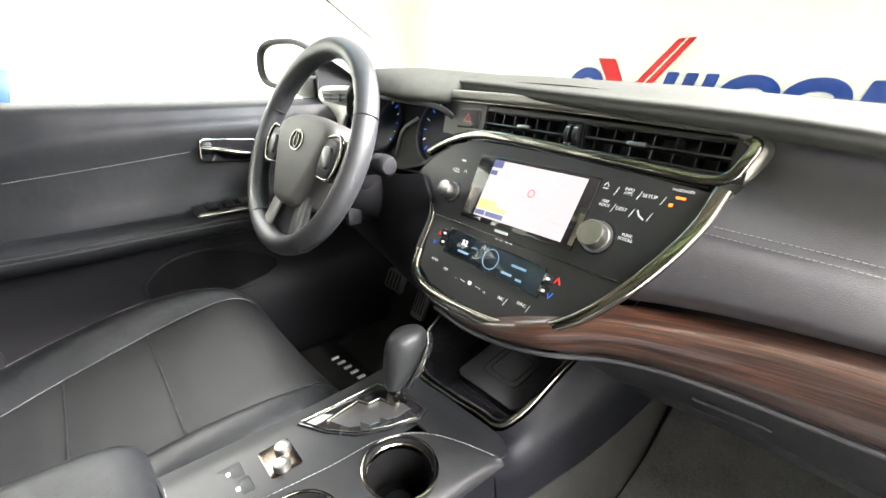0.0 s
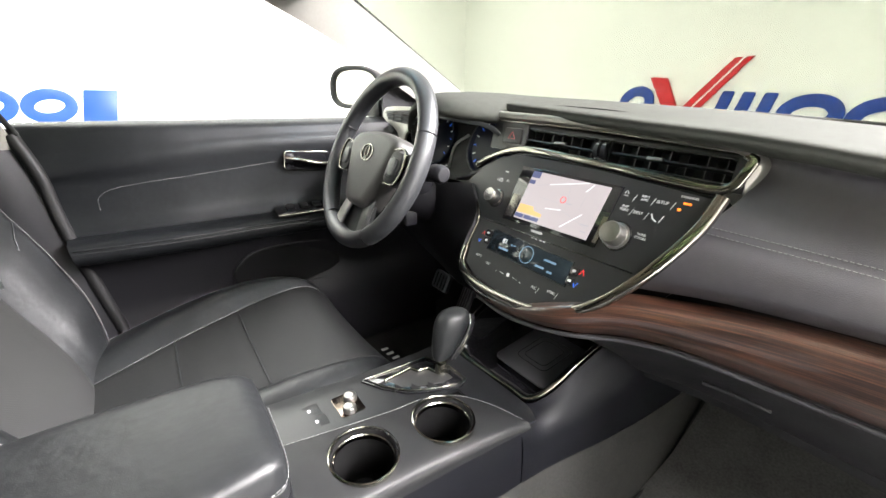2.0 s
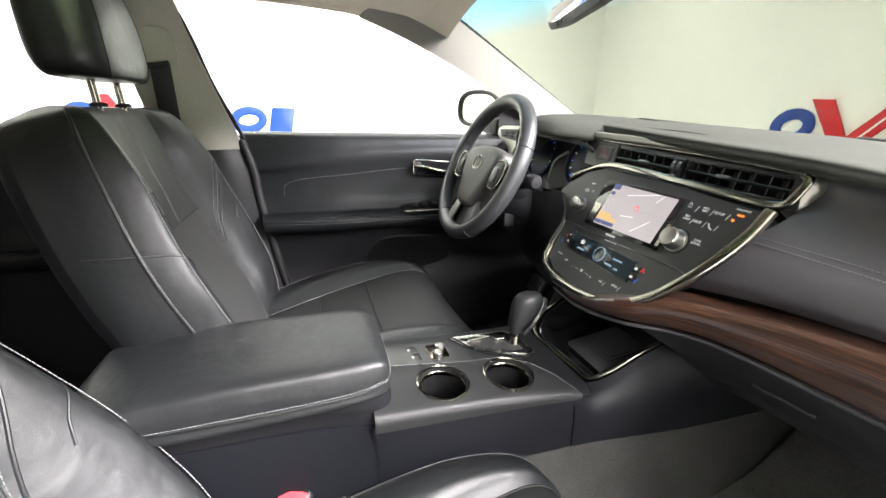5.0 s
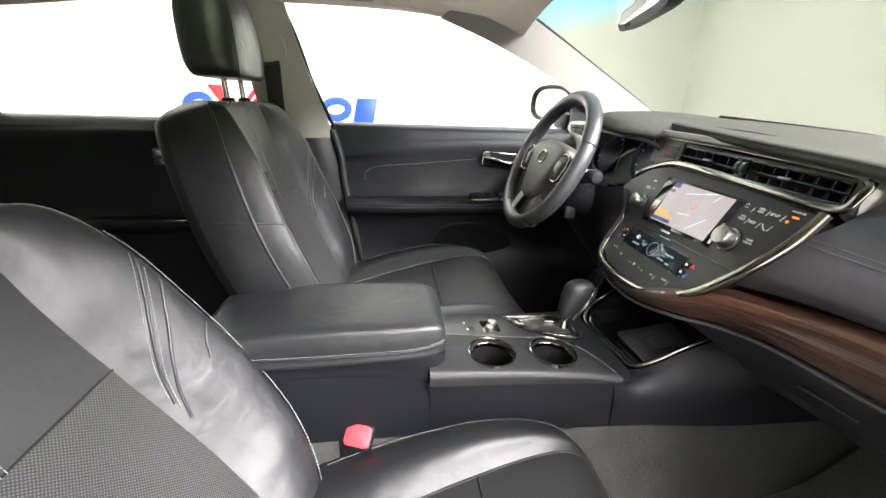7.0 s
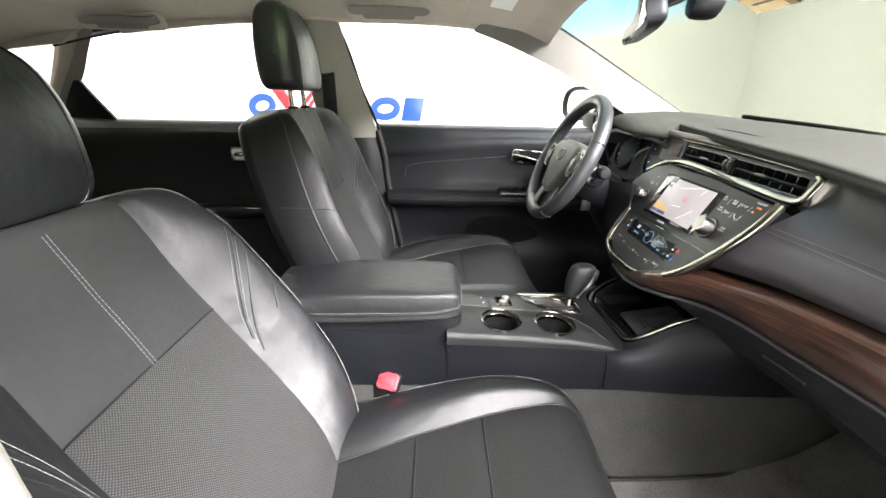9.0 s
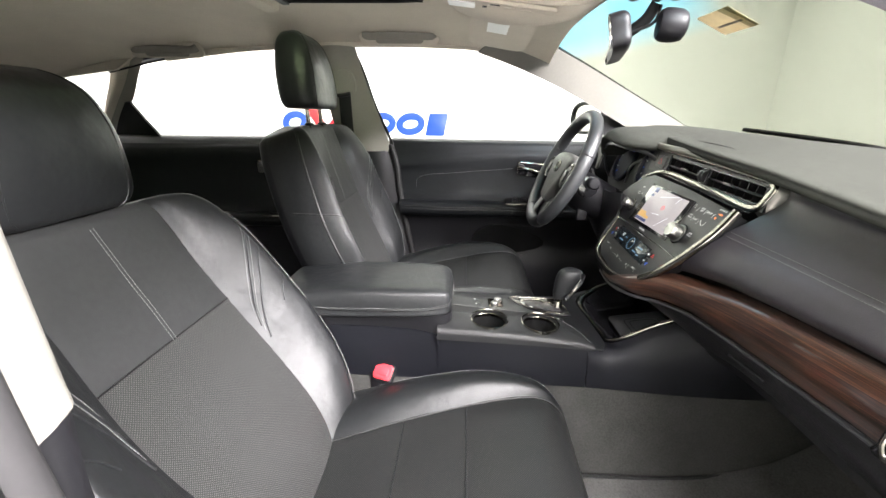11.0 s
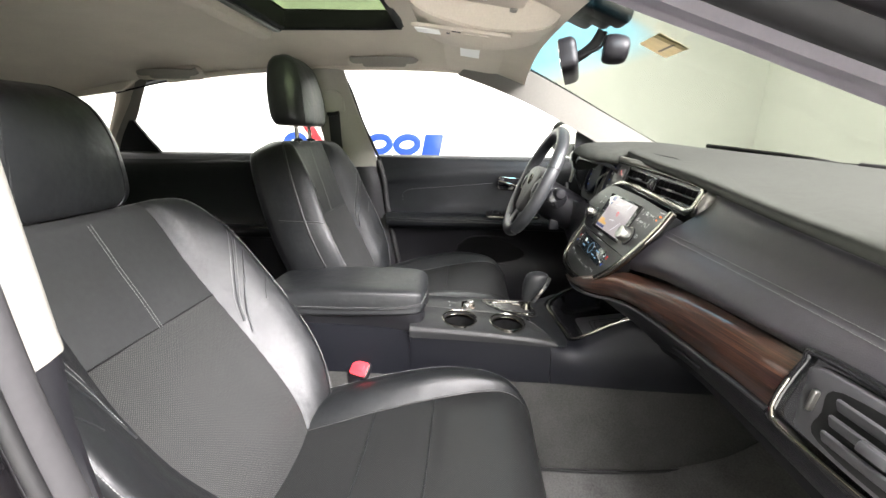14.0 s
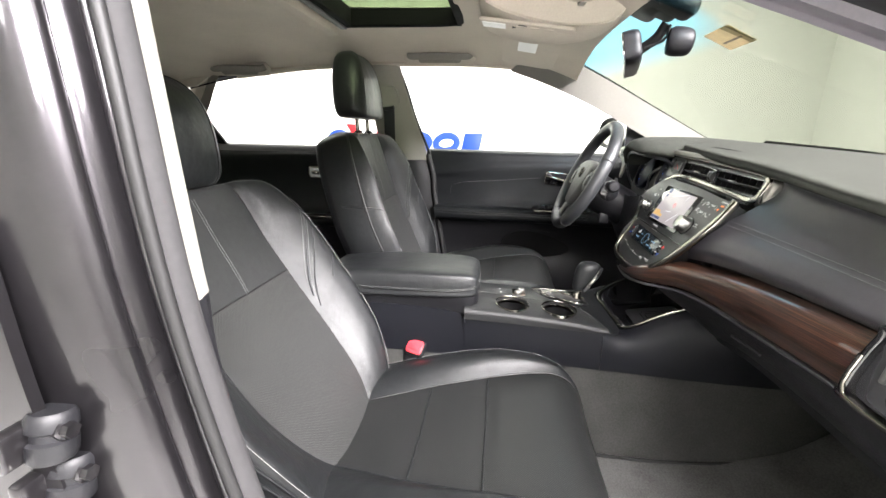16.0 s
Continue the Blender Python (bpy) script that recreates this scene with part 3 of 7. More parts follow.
def doorway_pillar():
    """The centre pillar at the open doorway: trim with a front face, seal and dark lower cover."""
    ins = [(0.640, -0.315, 1.31), (0.672, -0.275, 1.20), (0.686, -0.256, 1.10), (0.689, -0.246, 1.00), (0.690, -0.237, 0.90), (0.690, -0.234, 0.872)]
    out = [(0.690, -0.300, 1.31), (0.716, -0.258, 1.20), (0.729, -0.238, 1.10), (0.734, -0.228, 1.00), (0.735, -0.219, 0.90), (0.735, -0.215, 0.872)]
    bk = [(x - 0.012, y - 0.16, z) for x, y, z in ins]
    # The darkened copy of the trim beige tones down this overlit face.
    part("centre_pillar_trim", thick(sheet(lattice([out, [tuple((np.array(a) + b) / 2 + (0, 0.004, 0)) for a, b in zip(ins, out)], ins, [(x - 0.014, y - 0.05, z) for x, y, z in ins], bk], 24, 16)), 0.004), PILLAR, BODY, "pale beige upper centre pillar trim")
    li = [(0.692, -0.240, 0.872), (0.712, -0.225, 0.80), (0.732, -0.190, 0.66), (0.738, -0.14, 0.42), (0.738, -0.12, 0.26)]
    lo = [(0.738, -0.222, 0.872), (0.742, -0.205, 0.80), (0.745, -0.165, 0.62), (0.745, -0.12, 0.42), (0.745, -0.10, 0.26)]
    lb = [(x - 0.01, -0.42, z) for x, y, z in li]
    part("lower_pillar_trim", thick(sheet(lattice([lo, li, lb], 20, 12)), 0.004), PLASTIC, BODY, "black lower centre pillar trim")
    line = [(0.705, -0.298, 1.31), (0.732, -0.255, 1.20), (0.746, -0.232, 1.08), (0.753, -0.218, 0.97), (0.756, -0.202, 0.86), (0.757, -0.178, 0.74), (0.757, -0.15, 0.62), (0.752, -0.11, 0.44), (0.748, -0.09, 0.27)]
    part("door_seal", tube(line, 0.0155, 60, 14), SEAL, BODY, "dark grey rubber door seal")
    part("seal_lip", tube([(x + 0.017, y + 0.006, z) for x, y, z in line], 0.006, 60, 10), RUBBER, BODY)


centre_pillar(-1)
doorway_pillar()


def rear_quarter(side):
    s = side
    # rear window frame slope and dark corner of the rear door, then the sail panel behind
    glass = [(s * 0.605, -1.085, 1.262), (s * 0.636, -1.142, 1.20), (s * 0.680, -1.216, 1.118), (s * 0.728, -1.33, 1.020), (s * 0.742, -1.36, 0.985)]
    fore = [(s * 0.594, -1.115, 1.272), (s * 0.632, -1.185, 1.192), (s * 0.677, -1.275, 1.110), (s * 0.720, -1.362, 1.026), (s * 0.735, -1.39, 0.985)]
    aft = [(s * 0.580, -1.175, 1.285), (s * 0.630, -1.248, 1.192), (s * 0.677, -1.325, 1.110), (s * 0.720, -1.400, 1.026), (s * 0.735, -1.43, 0.985)]
    part("rear_window_seal", thick(sheet(lattice([glass, fore], 16, 4)), 0.006), TRIM, BODY, "grey beige rear window edge")
    # Headliner beige replaces trim here, lifting a pillar that gets little light.
    part("rear_pillar", thick(sheet(lattice([fore, [tuple((np.array(a) + b) / 2 + (-s * 0.010, 0, 0)) for a, b in zip(fore, aft)], aft], 16, 8)), 0.01), LINER, BODY, "beige rear pillar trim")
    part("roof_corner", thick(sheet(lattice([
        [(s * 0.60, -1.05, 1.30), (s * 0.585, -1.30, 1.245), (s * 0.56, -1.55, 1.205)],
        [(s * 0.585, -1.17, 1.215), (s * 0.575, -1.35, 1.19), (s * 0.555, -1.55, 1.155)]], 10, 5)), 0.01), LINER, BODY, "beige roof corner trim")
    part("sail_panel", thick(sheet(lattice([
        [(s * 0.57, -1.42, 1.20), (s * 0.61, -1.47, 1.08), (s * 0.66, -1.51, 0.96)],
        [(s * 0.50, -1.75, 1.14), (s * 0.54, -1.80, 1.04), (s * 0.58, -1.85, 0.94)]], 10, 6)), 0.01), TRIM, BODY, "beige sail panel")


for side in (-1, 1):
    rear_quarter(side)

part("floor_pan", rbox((0, -0.45, 0.205), (1.50, 3.0, 0.11), 0.005), CARPET, BODY, "dark floor carpet")
part("firewall", rbox((0, 1.02, 0.55), (1.50, 0.04, 0.80), 0.005), PLASTIC, BODY)
part("rear_bulkhead", rbox((0, -1.75, 0.55), (1.46, 0.04, 0.80), 0.005), PLASTIC, BODY)
rw = part("rear_window", thick(sheet(lattice([[(-0.56, -1.62, 1.20), (0, -1.70, 1.22), (0.56, -1.62, 1.20)], [(-0.58, -1.85, 0.93), (0, -1.95, 0.93), (0.58, -1.85, 0.93)]], 12, 6)), 0.004), DIMGLASS, BODY, "unseen rear window, tinted dark to cut the light")
part("parcel_shelf", rbox((0, -1.62, 0.93), (1.30, 0.30, 0.03), 0.005), CARPET, BODY)
for s in (-1, 1):
    part("sill", rbox((s * 0.77, -0.3, 0.24), (0.08, 2.4, 0.26), 0.02), PAINT, BODY)


for s in (-1, 1):
    part("kick_panel", rbox((s * 0.755, 0.86, 0.60), (0.03, 0.36, 0.80), 0.01), PLASTIC, BODY, "black kick panel")
part("sill_carpet", thick(sheet(lattice([
    [(0.690, -0.10, 0.268), (0.690, 0.3, 0.268), (0.690, 0.6, 0.272), (0.690, 0.82, 0.34), (0.690, 0.95, 0.48)],
    [(0.722, -0.10, 0.285), (0.722, 0.3, 0.285), (0.722, 0.6, 0.30), (0.722, 0.82, 0.38), (0.722, 0.95, 0.52)],
    [(0.735, -0.10, 0.36), (0.735, 0.3, 0.36), (0.735, 0.6, 0.38), (0.735, 0.82, 0.46), (0.735, 0.95, 0.58)]], 24, 10)), 0.006), MAT, BODY, "charcoal carpet along the sill")
part("body_side", thick(sheet(lattice([
    [(-0.80, -1.9, 0.98), (-0.84, -0.9, 0.975), (-0.845, 0.1, 0.972), (-0.82, 1.1, 0.965)],
    [(-0.84, -1.9, 0.80), (-0.90, -0.9, 0.80), (-0.905, 0.1, 0.80), (-0.88, 1.1, 0.80)],
    [(-0.83, -1.9, 0.28), (-0.87, -0.9, 0.28), (-0.87, 0.1, 0.28), (-0.85, 1.1, 0.28)]], 30, 12)), 0.006), PAINT, BODY, "grey metallic body side")


def windshield():
    left = mirrored(A_WS, -1) + [(-0.79, 1.00, 0.995)]
    right = R_WS + [(0.76, 0.94, 0.945)]
    mid = [(0, y + 0.10, z + 0.008) for x, y, z in left]
    q1 = [tuple((np.array(a) + b) / 2 + (0, 0.026, 0.002)) for a, b in zip(left, mid)]
    q2 = [tuple((np.array(a) + b) / 2 + (0, 0.026, 0.002)) for a, b in zip(right, mid)]
    ws = part("windshield", thick(sheet(lattice([left, q1, mid, q2, right], 12, 24)), 0.004), SHIELD, BODY, "clear windshield with a blue shade band")
    ws.visible_shadow = False
    head = [tuple(np.array(p[0])) for p in (left, q1, mid, q2, right)]
    back = [(x * 1.0, y - 0.045, z + 0.006) for x, y, z in head]
    part("windshield_header", thick(sheet(lattice([head, [(x, y - 0.02, z - 0.008) for x, y, z in head], back], 24, 6)), 0.008), LINER, BODY)


windshield()
# bonnet and wipers beyond the glass
part("cowl", thick(sheet(lattice([[(-0.80, 0.90, 0.985), (0, 1.035, 0.985), (0.80, 0.90, 0.935)], [(-0.80, 0.93, 1.022), (0, 1.072, 1.017), (0.80, 0.93, 0.972)], [(-0.80, 1.08, 0.955), (0, 1.2, 0.945), (0.80, 1.08, 0.91)]], 24, 4)), 0.01), RUBBER, BODY, "black cowl panel")
part("bonnet", thick(sheet(lattice([[(-0.82, 1.05, 0.955), (0, 1.17, 0.94), (0.82, 1.05, 0.905)], [(-0.80, 1.6, 0.84), (0, 1.75, 0.85), (0.80, 1.6, 0.84)], [(-0.70, 2.0, 0.66), (0, 2.15, 0.70), (0.70, 2.0, 0.66)]], 24, 12)), 0.008), PAINT, BODY, "grey metallic bonnet")
for x0, x1 in ((-0.55, 0.1), (0.05, 0.62)):
    part("wiper", tube([(x0, 0.995, 1.017 - 0.05 * x0), ((x0 + x1) / 2, 1.07, 1.009 - 0.025 * (x0 + x1)), (x1, 1.03, 1.000 - 0.05 * x1)], 0.007, 20), RUBBER, BODY, "black windshield wiper")


# ---------------------------------------------------------------- doors
def front_door():
    door = thing("front_door", (-0.78, 0.1, 0.35), "closed front door with black leather trim and a chrome handle", "car door")
    ys = [-0.235, 0.0, 0.2, 0.45, 0.72]
    dx = [-0.012, 0.0, 0.0, 0.012, 0.035]

    def row(x, z, rise=(0, 0, 0, 0, 0)):
        edge = float(np.interp(z + rise[0], [0.30, 0.51, 0.72, 0.89, 0.98], [-0.10, -0.147, -0.192, -0.212, -0.236]))
        return [(x + d, y, z + r) for y, d, r in zip([edge] + ys[1:], dx, rise)]

    sill = [row(-0.805, 0.972), row(-0.80, 0.985), row(-0.775, 0.984), row(-0.752, 0.972), row(-0.742, 0.95, (-0.035, -0.01, 0.0, 0.005, 0.01))]
    part("window_ledge", thick(sheet(lattice(sill, 40, 12)), 0.006), PANELSKIN, door, "black padded window ledge")
    upper = [row(-0.752, 0.962, (-0.03, -0.008, 0.0, 0.005, 0.01)), row(-0.746, 0.945, (-0.035, -0.01, 0.0, 0.005, 0.01)), row(-0.736, 0.92, (-0.04, -0.012, 0, 0.004, 0.01)), row(-0.742, 0.86), row(-0.738, 0.79), row(-0.722, 0.755), row(-0.715, 0.745)]
    part("upper_panel", thick(sheet(lattice(upper, 40, 24)), 0.006), PANELSKIN, door, "black leather upper door panel")
    arm = [row(-0.730, 0.748), row(-0.690, 0.748), row(-0.662, 0.738), row(-0.655, 0.715), row(-0.668, 0.695), row(-0.70, 0.69), row(-0.725, 0.69)]
    part("armrest", thick(sheet(lattice(arm, 40, 18)), 0.005), PANELSKIN, door, "padded black leather door armrest")
    low = [row(-0.70, 0.692), row(-0.715, 0.64), row(-0.72, 0.56), row(-0.70, 0.47), row(-0.70, 0.30)]
    part("lower_panel", thick(sheet(lattice(low, 40, 20)), 0.006), PLASTIC, door, "black plastic lower door panel")
    # map pocket
    pk = [(0.105, 0.588), (0.125, 0.625), (0.183, 0.652), (0.317, 0.652), (0.45, 0.632), (0.62, 0.61), (0.62, 0.48), (0.45, 0.520), (0.26, 0.535), (0.13, 0.548)]
    pk = [tuple(p) for p in cr(pk, 60, True)]
    pm = axes((-0.725, 0, 0), (0, 1, 0), (0, 0, 1))
    # No hollow here: a black plate stands in for the pocket's inner shade.
    po = part("map_pocket", plate(pk, 0.019, pm, 0), FELT, door, "flat door pocket plate, recess shade put into its black")
    part("pocket_lip", sweep([tuple(pm @ Vector((x, y, 0.02))) for x, y in pk], flat(0.006, 0.008, 0.4), True, up=(1, 0, 0)), PLASTIC, po)
    for dz in (0.0, -0.009):
        part("armrest_welt", tube([(-0.6675, -0.185, 0.733 + dz), (-0.6555, 0.0, 0.731 + dz), (-0.655, 0.2, 0.733 + dz), (-0.640, 0.45, 0.732 + dz)], 0.0018, 40, 8), LEATHER, door)
    # inner handle in its bezel
    hm = axes((-0.731, 0.335, 0.876), (0, 1, -0.08), (0, 0.08, 1))
    bez = part("handle_bezel", plate(rrect(0.128, 0.054, 0.012), 0.008, hm, 0.003), CHROME, door, "chrome handle bezel")
    part("handle_recess", plate(rrect(0.121, 0.047, 0.010), 0.0085, hm @ Matrix.Translation((0, 0, 0.001)), 0), GLOSS, bez, "black recess")
    part("pull_handle", sweep(cr([(-0.716, 0.275, 0.888), (-0.710, 0.30, 0.884), (-0.708, 0.33, 0.876), (-0.710, 0.365, 0.868), (-0.718, 0.39, 0.866)], 16), flat(0.010, 0.018, 0.45), up=(1, 0, 0)), CHROME, bez, "chrome door handle")
    part("lock_lever", rbox((-0.716, 0.285, 0.888), (0.012, 0.022, 0.022), 0.004), PLASTIC, bez)
    # window switches
    sm = axes((-0.684, 0.335, 0.752), (0, 1, 0), (-1, 0, 0.28))
    sw = part("switch_panel", plate(rrect(0.22, 0.055, 0.012), 0.006, sm, 0.002), CHROME, door, "chrome edged window switch panel")
    part("switch_plate", plate(rrect(0.205, 0.042, 0.008), 0.0068, sm, 0.001), GLOSS, sw)
    for i in range(4):
        part("window_switch", rbox((-0.07 + 0.036 * i, 0.004, 0.010), (0.022, 0.024, 0.008), 0.003, sm), PLASTIC, sw)
    seam([(-0.7285, -0.13, 0.80), (-0.7285, -0.125, 0.83), (-0.7305, -0.08, 0.848), (-0.733, 0.08, 0.862), (-0.733, 0.27, 0.88)], door)
    part("front_gusset", thick(sheet(lattice([[(-0.735, 0.575, 1.088), (-0.735, 0.575, 0.985)], [(-0.735, 0.74, 1.040), (-0.735, 0.74, 0.975)]], 6, 6)), 0.01), PLASTIC, door)
    gl = part("window_pane", thick(sheet(lattice([[(-0.785, -0.25, 0.985), (-0.79, 0.2, 0.985), (-0.775, 0.75, 0.985)], [(-0.66, -0.33, 1.29), (-0.665, 0.05, 1.295), (-0.70, 0.45, 1.16)]], 16, 8)), 0.004), GLASS, door, "clear side window")
    gl.visible_shadow = False


def rear_door():
    door = thing("rear_door", (-0.78, -0.85, 0.35), "closed rear door with black leather trim", "car door")
    ys = [-1.33, -1.1, -0.85, -0.6, -0.44]
    dx = [0.06, 0.03, 0.01, 0.0, 0.0]

    def row(x, z, rise=(0.0, 0, 0, 0, 0)):
        return [(x + d, y, z + r) for y, d, r in zip(ys, dx, rise)]

    part("window_ledge", thick(sheet(lattice([row(-0.80, 0.975), row(-0.79, 0.986), row(-0.762, 0.982), row(-0.745, 0.955)], 30, 10)), 0.006), DASH, door)
    part("upper_panel", thick(sheet(lattice([row(-0.748, 0.953), row(-0.735, 0.92, (0, 0, 0.01, 0, -0.01)), row(-0.742, 0.84), row(-0.735, 0.72), row(-0.715, 0.68)], 30, 20)), 0.006), PANELSKIN, door, "black leather rear door panel")
    part("armrest", thick(sheet(lattice([row(-0.73, 0.68), row(-0.68, 0.68), row(-0.66, 0.665), row(-0.67, 0.635), row(-0.71, 0.625)], 30, 14)), 0.006), DOORSKIN, door, "black rear armrest")
    part("lower_panel", thick(sheet(lattice([row(-0.70, 0.63), row(-0.715, 0.5), row(-0.70, 0.30)], 20, 10)), 0.006), PLASTIC, door)
    part("trim_strip", rbox((-0.672, -0.70, 0.674), (0.012, 0.16, 0.010), 0.003), CHROME, door, "thin chrome armrest strip")
    hm = axes((-0.735, -0.728, 0.868), (0, 1, 0), (0, 0, 1))
    bez = part("handle_bezel", plate(rrect(0.11, 0.056, 0.014), 0.012, hm, 0.003), CHROME, door)
    part("handle_recess", plate(rrect(0.096, 0.042, 0.01), 0.0125, hm, 0), GLOSS, bez)
    part("pull_handle", rbox((-0.01, 0, 0.018), (0.05, 0.014, 0.008), 0.003, hm), CHROME, bez)
    part("corner_panel", thick(sheet(lattice([[(-0.735, -1.36, 0.985), (-0.735, -1.17, 0.985)], [(-0.700, -1.30, 1.05), (-0.700, -1.195, 1.05)], [(-0.668, -1.235, 1.112), (-0.668, -1.215, 1.112)]], 6, 8)), 0.01), PLASTIC, door, "black corner panel of the rear window")
    gl = part("window_pane", thick(sheet(lattice([[(-0.77, -1.2, 0.985), (-0.785, -0.8, 0.985), (-0.79, -0.45, 0.985)], [(-0.62, -1.18, 1.21), (-0.65, -0.8, 1.27), (-0.66, -0.45, 1.285)]], 12, 8)), 0.004), GLASS, door, "clear rear side window")
    gl.visible_shadow = False


front_door()
rear_door()


def far_rear_door():
    """The closed rear door on the entry side, seen from outside by its front edge."""
    door = thing("rear_door", (0.80, -0.85, 0.35), "closed grey metallic rear door seen at its front edge", "car door")
    part("outer_panel", thick(sheet(lattice([
        [(0.835, -0.290, 0.97), (0.868, -0.9, 0.98), (0.84, -1.35, 0.985)],
        [(0.845, -0.262, 0.80), (0.90, -0.9, 0.80), (0.88, -1.40, 0.80)],
        [(0.845, -0.215, 0.55), (0.90, -0.9, 0.55), (0.88, -1.35, 0.55)],
        [(0.835, -0.18, 0.28), (0.86, -0.9, 0.28), (0.85, -1.2, 0.28)]], 20, 16)), 0.01), PAINT, door, "grey metallic door skin")
    part("inner_panel", rbox((0.745, -0.88, 0.63), (0.03, 0.88, 0.70), 0.01), LEATHER, door)
    part("window_frame", tube([(0.80, -0.40, 0.97), (0.735, -0.43, 1.15), (0.68, -0.46, 1.285), (0.665, -0.8, 1.27), (0.63, -1.15, 1.215), (0.70, -1.3, 1.02)], 0.02, 40), GLOSS, door, "black window frame")
    gl = part("window_pane", thick(sheet(lattice([[(0.79, -0.42, 0.985), (0.785, -0.8, 0.985), (0.77, -1.25, 0.985)], [(0.67, -0.46, 1.28), (0.65, -0.8, 1.265), (0.62, -1.16, 1.21)]], 12, 8)), 0.004), DIMGLASS, door, "unseen rear side window, tinted dark to hold light back")


far_rear_door()


def entry_pillar():
    """Painted outer face of the centre pillar at the open doorway, with the striker."""
    line = [(0.722, -0.300, 1.31), (0.741, -0.270, 1.22), (0.760, -0.240, 1.09), (0.769, -0.222, 0.97), (0.772, -0.205, 0.86), (0.773, -0.165, 0.66), (0.768, -0.112, 0.44), (0.764, -0.090, 0.27)]
    prof = [(0.0, 0.0), (0.004, -0.014), (0.012, -0.022), (0.019, -0.018), (0.025, -0.008), (0.034, -0.007), (0.043, -0.014), (0.049, -0.030), (0.052, -0.060), (0.056, -0.10)]
    rows = [[(x + dx, y + dy, z) for x, y, z in line] for dx, dy in prof]
    part("outer_pillar", thick(sheet(lattice(rows, 40, 40)), 0.004), PAINT, BODY, "grey metallic centre pillar at the doorway")
    part("pillar_flange", tube([(x + 0.001, y + 0.002, z) for x, y, z in rows[0]], 0.0045, 50, 10), PAINT, BODY, "painted pillar flange")
    for hx, hz in ((0.838, 0.803), (0.832, 0.757)):
        hg = part("door_hinge", turned([(0.0, -0.020), (0.015, -0.020), (0.017, -0.016), (0.017, -0.004), (0.014, -0.002), (0.014, 0.004), (0.017, 0.006), (0.017, 0.016), (0.014, 0.020), (0.0, 0.020)], axes((hx, -0.262, hz), (1, 0, 0.2), (0, 1, 0)), 18), PLASTIC, BODY, "dark painted hinge knuckle")
        part("hinge_arm", rbox((hx + 0.012, -0.275, hz), (0.04, 0.014, 0.030), 0.004), PAINT, hg)
        for k in (-0.013, 0.013):
            bolt = axes((hx - 0.012 + k, -0.250, hz + 0.5 * k), (1, 0, 0), (0, 0, 1))
            part("hinge_bolt", turned([(0.009, 0), (0.009, -0.003), (0.0065, -0.004), (0.0065, -0.010), (0.0, -0.011)], bolt, 6), PAINT, hg)
    st = part("striker_plate", rbox((0.835, -0.215, 0.66), (0.03, 0.006, 0.08), 0.002, None), SATIN, BODY, "steel door striker")
    part("striker_loop", tube([(0.835, -0.21, 0.685), (0.835, -0.165, 0.685), (0.835, -0.16, 0.66), (0.835, -0.165, 0.635), (0.835, -0.21, 0.635)], 0.006, 20), SATIN, st)


entry_pillar()


def side_mirror():
    mir = thing("side_mirror", (-0.86, 0.60, 1.0), "black outside mirror on the front door", "mirror")
    m = axes((-0.932, 0.582, 1.072), (1, 0.28, 0), (0, 0.05, 1))
    shell = [(0.118 * math.copysign(abs(math.cos(a)) ** 0.75, math.cos(a)), 0.060 * math.copysign(abs(math.sin(a)) ** 0.75, math.sin(a)) * (1 - 0.10 * math.cos(a))) for a in np.linspace(0, 2 * math.pi, 48, endpoint=False)]
    part("housing", plate(shell, -0.09, m, 0.0), RUBBER, mir, "black mirror housing")
    part("mirror_rim", sweep([tuple(m @ Vector((x, y, 0.003))) for x, y in shell], flat(0.015, 0.020, 0.4), True, up=tuple(m.to_3x3() @ Vector((0, 0, 1)))), RUBBER, mir, "dull black mirror rim")
    part("mirror_pane", plate([(x * 0.93, y * 0.90) for x, y in shell], 0.002, m, 0), OUTMIRROR, mir, "silver mirror glass")
    part("stalk", rbox((-0.815, 0.60, 1.012), (0.13, 0.06, 0.06), 0.02), RUBBER, mir)


side_mirror()


# ---------------------------------------------------------------- dashboard
DASHB = thing("dashboard", (0, 0.75, 0.45), "black soft dashboard with wood veneer and champagne chrome trim", "dashboard")
PM = axes((0, 0.495, 0.866), (1, 0, 0), (0, 0.53, 1))  # face of the centre panel
VM = axes((0, 0.572, 0.955), (1, 0, 0), (0, 0.25, 1))  # face of the centre vents


def on_panel(x, z, lift=0.0):
    """A place on the centre panel from its x and height."""
    return tuple(PM @ Vector((x, (z - 0.866) * 1.1317, lift)))


def pan(x, z):
    return (x, (z - 0.866) * 1.1317)


def on_vent(x, z, lift=0.0):
    return tuple(VM @ Vector((x, (z - 0.955) * 1.0308, lift)))


